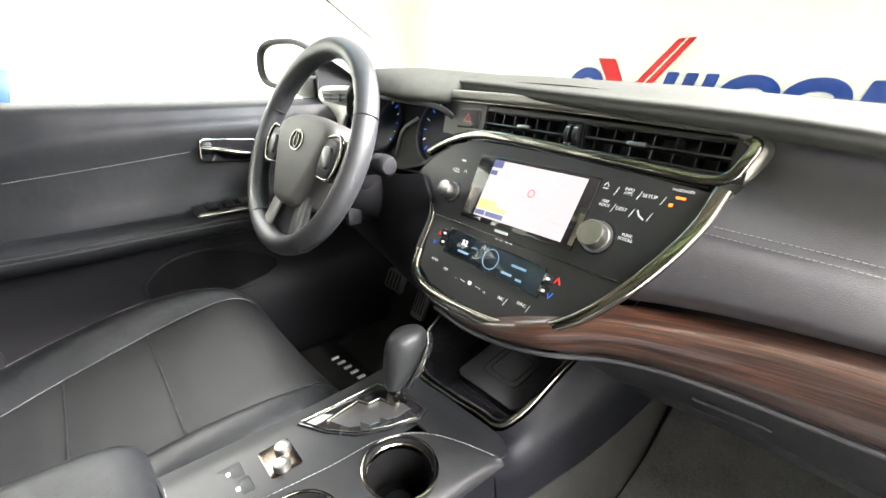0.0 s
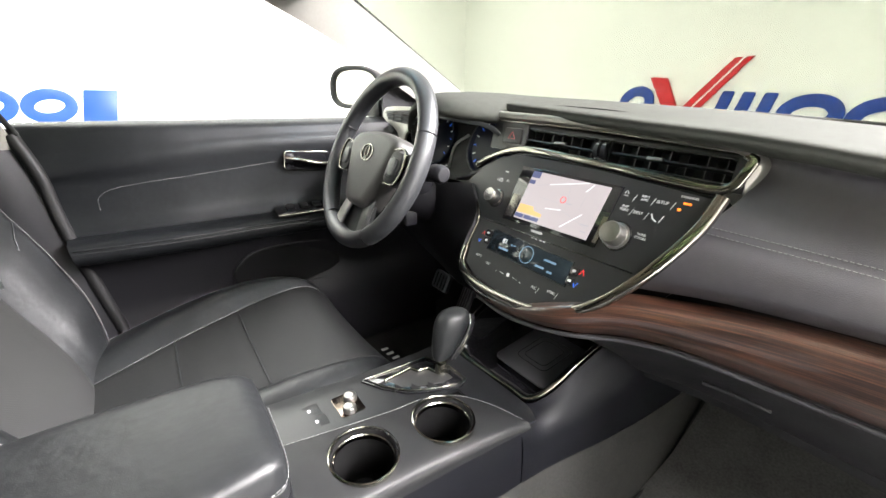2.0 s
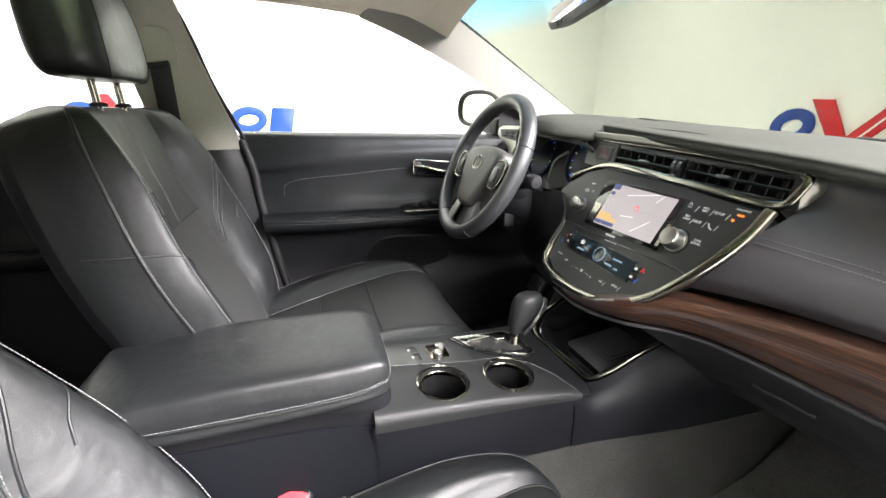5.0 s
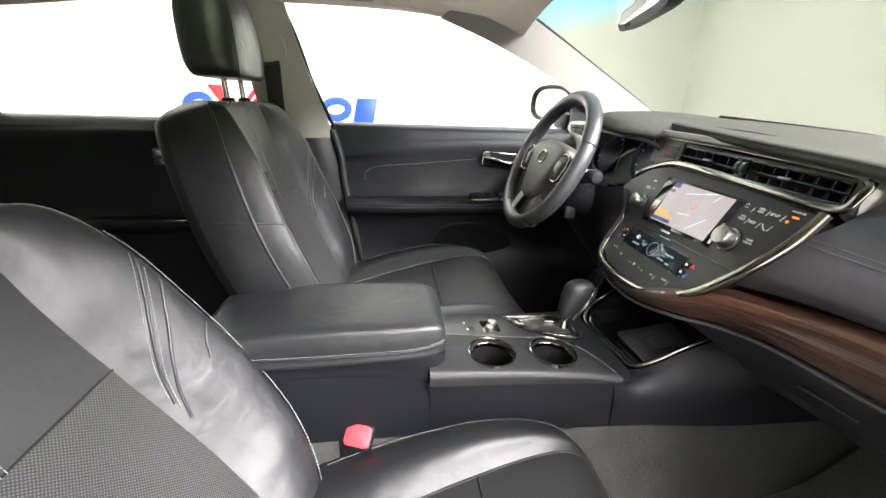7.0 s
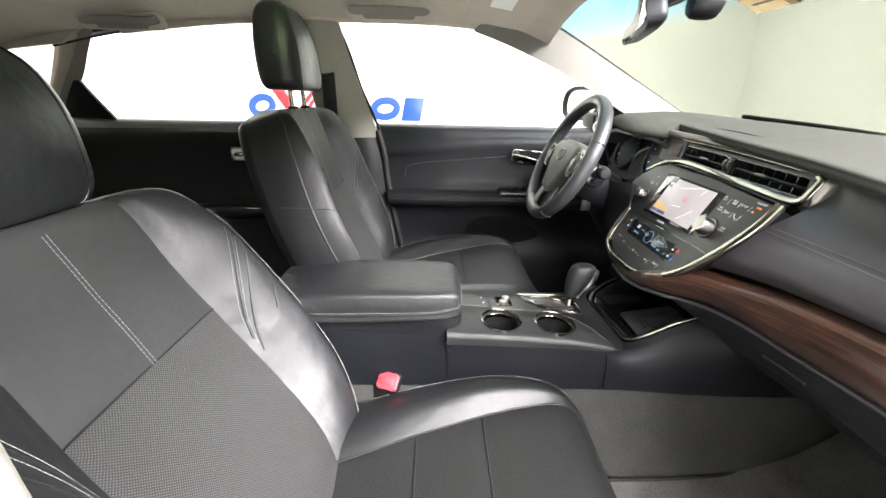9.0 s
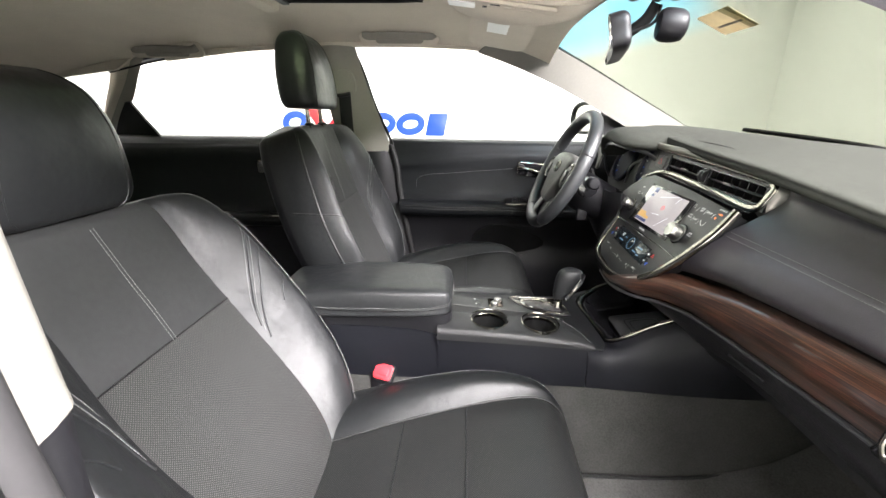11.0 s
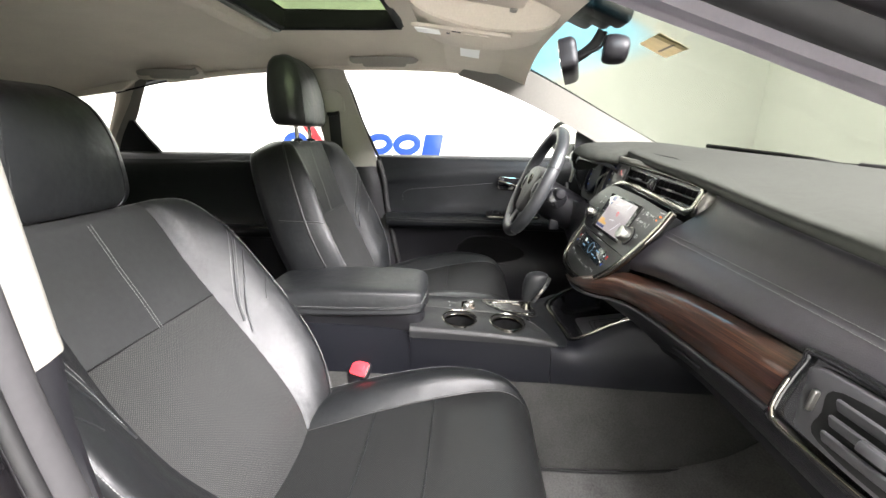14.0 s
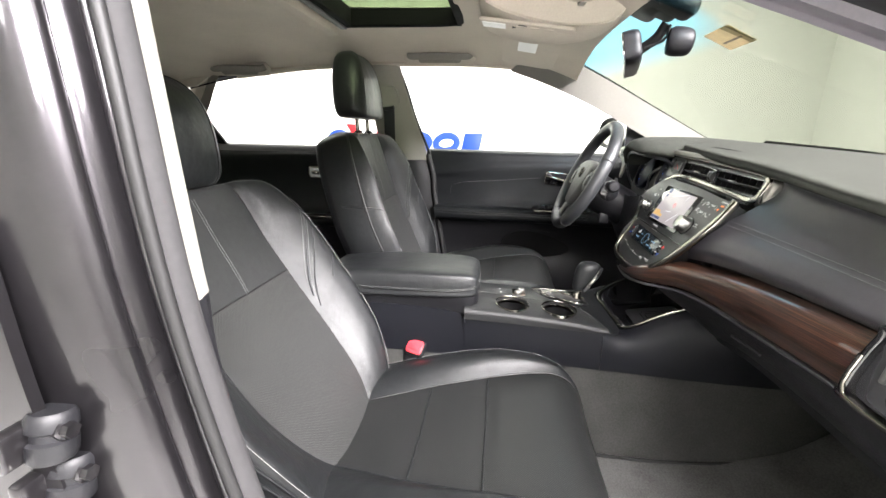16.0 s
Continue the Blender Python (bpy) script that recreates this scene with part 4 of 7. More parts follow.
def dash_shell():
    top = [
        [(-0.755, 0.88, 1.005), (-0.5, 0.97, 1.025), (-0.2, 1.03, 1.022), (0.1, 1.04, 1.008), (0.4, 1.01, 0.985), (0.755, 0.88, 0.958)],
        [(-0.75, 0.78, 1.02), (-0.5, 0.82, 1.05), (-0.2, 0.82, 1.040), (0.1, 0.82, 1.024), (0.4, 0.80, 0.999), (0.75, 0.76, 0.958)],
        [(-0.745, 0.68, 1.01), (-0.5, 0.68, 1.055), (-0.2, 0.71, 1.039), (0.1, 0.68, 1.022), (0.4, 0.66, 0.994), (0.745, 0.67, 0.949)],
        [(-0.74, 0.62, 0.98), (-0.5, 0.60, 1.04), (-0.2, 0.64, 1.028)],
    ]
    left = [[(x, y, z - (0.004 if x > -0.3 else 0)) for x, y, z in r[:3]] for r in top]
    part("dash_top", thick(sheet(lattice(left, 30, 20)), 0.012), DASHTOP, DASHB, "grained black dash top over the instruments")
    # the rest of the top ends in a lip that overhangs the vents, then runs on as the fold above the padded face
    lip = [(-0.238, 0.602, 1.026), (-0.13, 0.585, 1.020), (0.02, 0.570, 1.010), (0.10, 0.562, 1.005), (0.20, 0.556, 0.999), (0.30, 0.550, 0.990), (0.45, 0.556, 0.970), (0.60, 0.568, 0.951), (0.745, 0.585, 0.930)]
    rows = [[(p[0], *(float(np.interp(p[0], [q[0] for q in r], [q[k] for q in r])) for k in (1, 2))) for p in lip] for r in top[:3]]
    rows += [[(x, y + dy, z + dz) for x, y, z in lip] for dy, dz in ((0.028, 0.0085), (0.010, 0.0070), (0.002, 0.0045), (0.0, 0.0), (0.001, -0.012), (0.04, -0.022))]
    part("top_lip", thick(sheet(lattice(rows, 72, 54)), 0.004), DASHTOP, DASHB, "grained dash top with a padded front lip")
    rail = [on_vent(-0.232, 1.0075, 0.004), on_vent(0.0, 1.000, 0.004), on_vent(0.15, 0.990, 0.004), on_vent(0.212, 0.985, 0.003), on_vent(0.236, 0.974, 0.001)]
    part("vent_rail", sweep(cr(rail, 40), flat(0.016, 0.012, 0.4), up=(0, -1, 0.25), scale=np.interp(np.arange(40), [0, 30, 39], [1.0, 1.0, 0.8])), RAIL, DASHB, "satin silver rail above the vents")
    part("channel_back", thick(sheet(lattice([[(-0.23, 0.625, 1.030), (0.0, 0.625, 1.022), (0.22, 0.64, 0.995)], [(-0.23, 0.610, 0.985), (0.0, 0.61, 0.98), (0.25, 0.62, 0.955)]], 12, 4)), 0.004), RUBBER, DASHB)
    # passenger side: upper face, stitched line, lower pad
    face = [
        [(0.225, 0.585, 0.990), (0.30, 0.558, 0.983), (0.45, 0.564, 0.963), (0.60, 0.576, 0.944), (0.745, 0.593, 0.923)],
        [(0.232, 0.594, 0.965), (0.30, 0.576, 0.962), (0.45, 0.580, 0.944), (0.60, 0.590, 0.927), (0.745, 0.604, 0.907)],
        [(0.236, 0.568, 0.932), (0.30, 0.566, 0.928), (0.45, 0.572, 0.918), (0.60, 0.584, 0.905), (0.745, 0.600, 0.890)],
        [(0.215, 0.527, 0.892), (0.34, 0.540, 0.886), (0.56, 0.560, 0.874), (0.745, 0.576, 0.862)],
    ]
    face += [
        [(0.213, 0.520, 0.882), (0.34, 0.532, 0.877), (0.56, 0.553, 0.866), (0.745, 0.570, 0.854)],
        [(0.204, 0.503, 0.862), (0.33, 0.515, 0.860), (0.55, 0.540, 0.852), (0.745, 0.560, 0.842)],
        [(0.178, 0.486, 0.826), (0.31, 0.503, 0.834), (0.54, 0.533, 0.836), (0.745, 0.556, 0.828)],
        [(0.155, 0.486, 0.798), (0.29, 0.512, 0.814), (0.53, 0.542, 0.822), (0.745, 0.560, 0.815)],
    ]
    part("passenger_face", thick(sheet(lattice(face, 48, 44)), -0.008), DASHPAD, DASHB, "padded black leather dash face with a stitched seam")
    for k in (0.0035, -0.0035):
        seam([(x, y - 0.0022 + 0.9 * k, z + k - 0.0005) for x, y, z in ((0.222, 0.5265, 0.890), (0.34, 0.5385, 0.884), (0.56, 0.5585, 0.872), (0.74, 0.5745, 0.860))], DASHB, r=0.0005, dash=0.0035)
    wood = [
        [(-0.09, 0.437, 0.722), (0.0, 0.432, 0.728), (0.08, 0.445, 0.758), (0.15, 0.480, 0.787), (0.22, 0.503, 0.799), (0.35, 0.522, 0.815), (0.566, 0.541, 0.822)],
        [(-0.09, 0.422, 0.719), (0.0, 0.414, 0.724), (0.08, 0.420, 0.751), (0.16, 0.451, 0.779), (0.23, 0.472, 0.790), (0.35, 0.497, 0.801), (0.562, 0.526, 0.805)],
        [(-0.09, 0.419, 0.711), (0.0, 0.411, 0.713), (0.09, 0.416, 0.733), (0.17, 0.447, 0.757), (0.24, 0.468, 0.766), (0.36, 0.494, 0.770), (0.560, 0.519, 0.775)],
        [(-0.09, 0.425, 0.703), (0.0, 0.420, 0.703), (0.10, 0.430, 0.721), (0.18, 0.466, 0.738), (0.25, 0.487, 0.743), (0.36, 0.513, 0.738), (0.557, 0.529, 0.741)],
    ]
    wa = lattice(wood, 72, 20)
    part("wood_trim", sheet(wa, uv=lattice_uv(wa)), WOOD, DASHB, "glossy dark brown wood veneer band")
    edge = [(-0.09, 0.426, 0.699), (0.0, 0.421, 0.698), (0.10, 0.430, 0.715), (0.18, 0.466, 0.731), (0.25, 0.487, 0.736), (0.36, 0.513, 0.731), (0.556, 0.531, 0.734), (0.74, 0.556, 0.720)]
    part("wood_edge", sweep(cr(edge, 56), flat(0.007, 0.006, 0.4)), STRIP, DASHB, "satin grey strip under the wood")
    glove = [
        [(0.10, 0.436, 0.708), (0.18, 0.470, 0.724), (0.25, 0.491, 0.729), (0.36, 0.517, 0.724), (0.55, 0.545, 0.720), (0.745, 0.566, 0.708)],
        [(0.105, 0.450, 0.694), (0.185, 0.484, 0.708), (0.255, 0.504, 0.712), (0.365, 0.528, 0.708), (0.55, 0.554, 0.704), (0.745, 0.575, 0.692)],
        [(0.13, 0.54, 0.662), (0.20, 0.560, 0.670), (0.27, 0.572, 0.672), (0.38, 0.580, 0.670), (0.55, 0.588, 0.665), (0.745, 0.595, 0.655)],
        [(0.15, 0.585, 0.624), (0.21, 0.598, 0.630), (0.28, 0.605, 0.632), (0.38, 0.610, 0.632), (0.55, 0.615, 0.628), (0.745, 0.62, 0.62)],
        [(0.16, 0.625, 0.610), (0.22, 0.630, 0.614), (0.28, 0.635, 0.616), (0.38, 0.638, 0.616), (0.55, 0.640, 0.612), (0.745, 0.645, 0.605)],
        [(0.17, 0.90, 0.60), (0.22, 0.90, 0.60), (0.28, 0.90, 0.60), (0.38, 0.90, 0.60), (0.55, 0.90, 0.60), (0.745, 0.90, 0.595)],
    ]
    glove[0] = [(x, y + 0.030, z + 0.003) for x, y, z in glove[0]]
    glove[1] = [tuple((np.array(a) + b) / 2 + (0, -0.004, 0.003)) for a, b in zip(glove[0], glove[2])]
    part("glove_box", thick(sheet(lattice(glove, 44, 22)), 0.008), GLOVE, DASHB, "black glove box below the wood trim")
    part("glove_latch", sweep(cr([(0.246, 0.561, 0.664), (0.29, 0.566, 0.666), (0.325, 0.569, 0.666)], 10), flat(0.0035, 0.005, 0.4)), BEZEL, DASHB, "satin glove box latch")


dash_shell()


def end_vent():
    """Round-cornered vent at the entry end of the dash, framed in smoked chrome."""
    m = axes((0.664, 0.544, 0.780), (1.0, 0.14, -0.06), (0, 0.12, 1))
    shape = [(-0.098, 0.034), (-0.080, 0.052), (0.09, 0.052), (0.10, 0.04), (0.10, -0.052), (-0.090, -0.050), (-0.108, -0.036)]
    shape = [tuple(p) for p in cr(shape, 56, True)]
    up = tuple(m.to_3x3() @ Vector((0, 0, 1)))
    v = part("vent_frame", sweep([tuple(m @ Vector((x, y, 0.004))) for x, y in shape], flat(0.010, 0.010, 0.4), True, up=up), GLOSS, DASHB, "gloss black vent surround")
    edge = [(-0.104, 0.010), (-0.108, -0.020), (-0.106, -0.040), (-0.088, -0.050), (0.0, -0.051), (0.10, -0.052)]
    part("vent_chrome", sweep(cr([tuple(m @ Vector((x, y, 0.008))) for x, y in edge], 40), flat(0.007, 0.007, 0.4), up=up), CHROME, v, "chrome edge round the lower corner")
    part("vent_panel", plate([(x * 0.97, y * 0.97) for x, y in shape], 0.002, m, 0), GLOSS, v)
    inner = [tuple(p) for p in cr([(-0.084, 0.018), (-0.072, 0.042), (0.08, 0.042), (0.088, 0.025), (0.088, -0.036), (-0.060, -0.038), (-0.080, -0.020)], 36, True)]
    part("vent_bezel", plate(inner, 0.012, m, 0.004), BEZEL, v, "matt grey vent bezel")
    part("vent_wheel", plate(rrect(0.007, 0.026, 0.003, -0.068, 0.006), 0.018, m, 0.003), SATIN, v)
    well = [tuple(p) for p in cr([(-0.056, 0.0), (-0.046, 0.032), (0.076, 0.034), (0.080, 0.0), (0.076, -0.032), (-0.046, -0.031)], 30, True)]
    part("vent_well", plate(well, 0.0126, m, 0), RUBBER, v)
    for i in range(3):
        part("vent_slat", rbox((0.014, 0, 0), (0.116, 0.016, 0.005), 0.002, m @ Matrix.Translation((0, -0.019 + 0.0195 * i, 0.016)) @ Matrix.Rotation(radians(30), 4, "X")), BEZEL, v)
    part("vent_tab", rbox((0.005, 0.001, 0.022), (0.03, 0.012, 0.010), 0.003, m), BEZEL, v)


end_vent()


def centre_vents():
    def quad(c, depth=0.004):
        bm = bmesh.new()
        bm.faces.new([bm.verts.new(p) for p in c])
        return thick(bm, depth)

    def strip(x0, x1, za, zb, zc, zd, lift=0.0):
        return quad([on_vent(x0, za, lift), on_vent(x1, zb, lift), on_vent(x1, zc, lift), on_vent(x0, zd, lift)])

    top = lambda x: 0.9855 - 0.0475 * x  # noqa: E731
    bot = lambda x: 0.9375 - 0.030 * x  # noqa: E731
    va = lambda x: 0.9795 - 0.0415 * x  # noqa: E731
    vb = lambda x: 0.9475 - 0.036 * x  # noqa: E731
    fa = part("vent_fascia", strip(-0.232, -0.138, top(-0.232), top(-0.138), bot(-0.138), bot(-0.232)), PANEL, DASHB, "satin black vent fascia")
    part("fascia_bar", strip(0.013, 0.043, top(0.013), top(0.043), bot(0.043), bot(0.013)), PANEL, fa)
    part("fascia_bar", strip(0.218, 0.234, top(0.218), top(0.234), bot(0.234), bot(0.218)), PANEL, fa)
    for x0, x1 in ((-0.138, 0.013), (0.043, 0.218)):
        part("fascia_bar", strip(x0, x1, top(x0), top(x1), va(x1), va(x0)), PANEL, fa)
        part("fascia_bar", strip(x0, x1, vb(x0), vb(x1), bot(x1), bot(x0)), PANEL, fa)
    part("vent_top_strip", sweep(cr([on_vent(-0.235, 0.998, 0.004), on_vent(0.0, 0.991, 0.004), on_vent(0.20, 0.979, 0.004), on_vent(0.228, 0.976, 0.002)], 30), flat(0.004, 0.004, 0.4)), CHROME, DASHB, "thin chrome strip")
    band = [on_vent(-0.262, 0.905, 0.0), on_vent(-0.225, 0.925, 0.0), on_vent(-0.165, 0.945, 0.001), on_vent(-0.10, 0.9485, 0.002), on_vent(0.05, 0.9405, 0.002), on_vent(0.17, 0.932, 0.002), on_vent(0.205, 0.9315, 0.002), on_vent(0.222, 0.938, 0.003), on_vent(0.230, 0.955, 0.003), on_vent(0.234, 0.970, 0.002), on_vent(0.226, 0.9765, 0.002)]
    part("vent_lower_band", sweep(cr(band, 64), flat(0.013, 0.010, 0.3), up=(0, -1, 0.25)), CHROME, DASHB, "wide champagne chrome band round the vents")
    part("band_line", sweep(cr([tuple(np.array(p) + np.array(VM.to_3x3() @ Vector((0, -0.0085, 0.001)))) for p in band[2:7]], 40), flat(0.002, 0.004, 0.3), up=(0, -1, 0.25)), GLOSS, DASHB)
    part("vent_end_cap", thick(sheet(lattice([
        [on_vent(0.236, 0.978, 0.004), on_vent(0.240, 0.968, 0.004), on_vent(0.236, 0.952, 0.004), on_vent(0.228, 0.934, 0.004), on_vent(0.212, 0.928, 0.002)],
        [on_vent(0.242, 0.980, -0.012), on_vent(0.247, 0.968, -0.010), on_vent(0.243, 0.950, -0.008), on_vent(0.234, 0.930, -0.006), on_vent(0.217, 0.922, -0.006)],
        [(0.246, 0.660, 0.985), (0.254, 0.640, 0.966), (0.250, 0.622, 0.948), (0.242, 0.600, 0.926), (0.228, 0.580, 0.908)]], 24, 10)), 0.004), RAIL, DASHB, "satin silver end of the vent surround")
    hz = part("hazard_button", plate(rrect(0.048, 0.030, 0.004, -0.172, (0.970 - 0.955) * 1.03), 0.008, VM, 0.002), PANEL, DASHB, "hazard button")
    tri = [(-0.181, 0.010), (-0.163, 0.010), (-0.172, 0.023)]
    part("hazard_mark", sweep([tuple(VM @ Vector((x, y, 0.0085))) for x, y in tri], flat(0.0008, 0.0006), True, up=tuple(VM.to_3x3() @ Vector((0, 0, 1)))), REDBTN, hz, "red warning triangle")

    def vent(x0, x1, z0a, z0b, z1a, z1b, tab):
        depth = 0.030
        front = [on_vent(x0, z0a), on_vent(x1, z0b), on_vent(x1, z1b), on_vent(x0, z1a)]
        rear = [on_vent(x0 + 0.004, z0a - 0.002, -depth), on_vent(x1 - 0.004, z0b - 0.002, -depth), on_vent(x1 - 0.004, z1b + 0.002, -depth), on_vent(x0 + 0.004, z1a + 0.002, -depth)]
        bm = bmesh.new()
        f, r = [bm.verts.new(p) for p in front], [bm.verts.new(p) for p in rear]
        for i in range(4):
            bm.faces.new((f[i], f[(i + 1) % 4], r[(i + 1) % 4], r[i]))
        bm.faces.new(r)
        v = part("air_vent", bm, RUBBER, DASHB, "black air vent with slats")
        part("vent_rim", sweep(np.array(front), flat(0.0025, 0.004, 0.3), True, up=tuple(VM.to_3x3() @ Vector((0, 0, 1)))), GLOSS, v)
        n = 7
        for i in range(n):
            g = (i + 0.5) / n
            x = x0 + (x1 - x0) * g
            za, zb = z0a + (z0b - z0a) * g, z1a + (z1b - z1a) * g
            part("vertical_vane", quad([on_vent(x, za, -0.007), on_vent(x, zb, -0.007), on_vent(x + 0.003, zb, -0.026), on_vent(x + 0.003, za, -0.026)], 0.0016), PANEL, v)
        for g in (0.52,):
            a = [z0a + (z1a - z0a) * g, z0b + (z1b - z0b) * g]
            part("slat", quad([on_vent(x0, a[0], 0.0), on_vent(x1, a[1], 0.0), on_vent(x1, a[1] - 0.003, -0.010), on_vent(x0, a[0] - 0.003, -0.010)], 0.0022), PANEL, v)
        x = x0 + (x1 - x0) * tab
        z = (z0a + (z0b - z0a) * tab) * 0.5 + (z1a + (z1b - z1a) * tab) * 0.5
        part("tab", rbox((0, 0, 0.004), (0.024, 0.005, 0.008), 0.002, axes(on_vent(x, z), (1, 0, 0), (0, 0.25, 1))), SATIN, v, "bright vent tab")

    vent(-0.138, 0.013, va(-0.138), va(0.013), vb(-0.138), vb(0.013), 0.55)
    vent(0.043, 0.218, va(0.043), va(0.218), vb(0.043), vb(0.218), 0.42)
    kn = part("vent_dials", plate(rrect(0.022, 0.034, 0.003, 0.028, 0.008), 0.004, VM, 0.001), GLOSS, DASHB)
    for dx in (-0.0062, 0.0062):
        dial = part("dial", turned([(0.0, -0.0045), (0.011, -0.0045), (0.013, -0.0035), (0.013, 0.0035), (0.011, 0.0045), (0.0, 0.0045)], VM @ Matrix.Translation((0.028 + dx, 0.008, 0)) @ Matrix.Rotation(radians(90), 4, "Y"), 22), PANEL, kn, "ribbed black vent roller")
        part("dial_mark", rbox((0.028 + dx, 0.016, 0.0106), (0.005, 0.0014, 0.0012), 0, VM), LETTER, dial)


centre_vents()


def centre_panel():
    out = [(0.222, 0.926), (0.214, 0.893), (0.192, 0.852), (0.164, 0.812), (0.131, 0.776), (0.085, 0.748), (0.03, 0.735), (-0.05, 0.732), (-0.105, 0.737), (-0.138, 0.752),
           (-0.144, 0.785), (-0.146, 0.825), (-0.172, 0.852), (-0.215, 0.872), (-0.222, 0.885), (-0.20, 0.908), (-0.165, 0.932), (-0.12, 0.944), (0.05, 0.939), (0.16, 0.931)]
    shape = [pan(*p) for p in out]
    pn = part("centre_panel", plate(shape, -0.03, PM, 0), PANEL, DASHB, "satin black control panel")
    bot = [(0.228, 0.930), (0.219, 0.893), (0.197, 0.850), (0.169, 0.809), (0.135, 0.772), (0.087, 0.743), (0.03, 0.729), (-0.05, 0.725), (-0.108, 0.730), (-0.143, 0.746), (-0.150, 0.775)]
    path = cr([on_panel(x, z, 0.002) for x, z in bot], 60)
    part("panel_bezel", sweep(path, flat(0.016, 0.013, 0.35), up=tuple(PM.to_3x3() @ Vector((0, 0, 1)))), CHROME, DASHB, "champagne chrome panel surround")
    lip = cr([on_panel(x * 1.02 + 0.006, z - 0.010, -0.003) for x, z in bot[4:]], 60)
    part("panel_lip", sweep(lip, flat(0.006, 0.008, 0.35), up=tuple(PM.to_3x3() @ Vector((0, 0, 1)))), GLOSS, DASHB)
    left = [(-0.150, 0.775), (-0.150, 0.826), (-0.176, 0.850), (-0.215, 0.868)]
    part("panel_side_strip", sweep(cr([on_panel(x, z, 0.001) for x, z in left], 24), flat(0.004, 0.005, 0.35), up=tuple(PM.to_3x3() @ Vector((0, 0, 1)))), CHROME, DASHB, "thin chrome strip")
    part("panel_split", sweep(cr([on_panel(-0.146, 0.829, 0.0004), on_panel(0.0, 0.826, 0.0004), on_panel(0.165, 0.824, 0.0004)], 12), flat(0.0022, 0.0012, 0.3), up=(0, -1, 0.53)), GLOSS, pn)

    # display
    W = PM.to_3x3() @ Vector((0, 0, 1))
    scr = part("display_frame", plate([pan(-0.094, 0.926), pan(0.104, 0.922), pan(0.099, 0.838), pan(-0.092, 0.838)], 0.003, PM, 0.001), GLOSS, DASHB, "gloss black display frame")
    part("map_screen", plate([pan(-0.064, 0.921), pan(0.088, 0.918), pan(0.083, 0.844), pan(-0.067, 0.845)], 0.0034, PM, 0), SCREENLIGHT, scr, "lit navigation map screen")
    part("map_area", plate([pan(-0.064, 0.868), pan(-0.035, 0.868), pan(-0.03, 0.862), pan(-0.012, 0.860), pan(-0.012, 0.855), pan(-0.066, 0.855)], 0.0037, PM, 0), SCREENPATCH, scr, "orange map area")
    for x0, x1, z0, z1 in ((-0.064, -0.046, 0.921, 0.911), (-0.064, -0.052, 0.907, 0.901), (-0.066, -0.048, 0.853, 0.847), (-0.046, -0.014, 0.853, 0.847)):
        part("map_button", plate([pan(x0, z0), pan(x1, z0), pan(x1, z1), pan(x0, z1)], 0.0038, PM, 0), SCREENTAB, scr)
    for a, b in (((0.03, 0.85), (0.06, 0.875)), ((-0.02, 0.905), (0.05, 0.918)), ((0.05, 0.905), (0.06, 0.917)), ((-0.01, 0.87), (0.02, 0.873))):
        part("map_road", sweep(np.array([on_panel(*a, 0.0038), on_panel(*b, 0.0038)]), flat(0.0016, 0.0003), up=(0, -1, 0.53)), SCREENROAD, scr)
    part("map_pointer", sweep(cr([on_panel(0.017 + 0.005 * math.cos(a), 0.888 + 0.0045 * math.sin(a), 0.004) for a in np.linspace(0, 6.28, 10)[:-1]], 20, True), flat(0.0011, 0.0004), True, up=(0, -1, 0.53)), REDINK, scr, "red position ring")
    for a, b in (((-0.045, 0.90), (0.012, 0.912)), ((0.018, 0.912), (0.026, 0.889)), ((0.02, 0.874), (0.075, 0.858)), ((0.058, 0.915), (0.05, 0.88)), ((-0.03, 0.884), (0.01, 0.882))):
        part("map_line", sweep(np.array([on_panel(*a, 0.0037), on_panel(*b, 0.0037)]), flat(0.0006, 0.0002), up=(0, -1, 0.53)), SCREENLINE, scr)
    for x, z, w_ in ((0.07, 0.862, 0.014), (0.072, 0.853, 0.01), (0.03, 0.884, 0.012)):
        part("map_label", plate(rrect(w_, 0.0018, 0.0004, *pan(x, z)), 0.0037, PM, 0), SCREENLINE, scr)
    for x0, x1 in ((-0.090, -0.070), (0.0925, 0.1015)):
        part("display_side", plate([pan(x0 + 0.002, 0.88), pan(x1, 0.88), pan(x1 - 0.002, 0.844), pan(x0, 0.844)], 0.0036, PM, 0), TITAN, scr)
    part("badge_bar", plate(rrect(0.022, 0.0036, 0.001, -0.008, (0.8335 - 0.866) * 1.13), 0.0036, PM, 0), LETTER, pn, "white badge bar")

    def knob(x, z, r):
        k = part("knob", turned([(r * 1.16, 0), (r * 1.16, 0.003), (r, 0.004), (r * 0.96, 0.020), (r * 0.88, 0.023), (r * 0.2, 0.0235), (0.0, 0.0235)], PM @ Matrix.Translation((*pan(x, z), 0)), 40), SATIN, DASHB, "brushed metal knob")
        part("knob_base", turned([(r * 1.30, 0), (r * 1.28, 0.0015), (r * 1.16, 0.002), (0.0, 0.002)], PM @ Matrix.Translation((*pan(x, z), 0)), 40), GLOSS, k)

    knob(-0.128, 0.866, 0.0135)
    knob(0.123, 0.861, 0.0165)

    def words(w, x, z, size=0.0075, mat=LETTER):
        text("lettering", w, size, PM @ Matrix.Translation((*pan(x, z), 0.0007)), mat, pn)

    words("INFO\nAPPS", 0.139, 0.9135, 0.0047)
    words("SETUP", 0.163, 0.9125, 0.0058)
    words("MAP\nVOICE", 0.117, 0.897, 0.0047)
    words("DEST", 0.138, 0.8945, 0.0058)
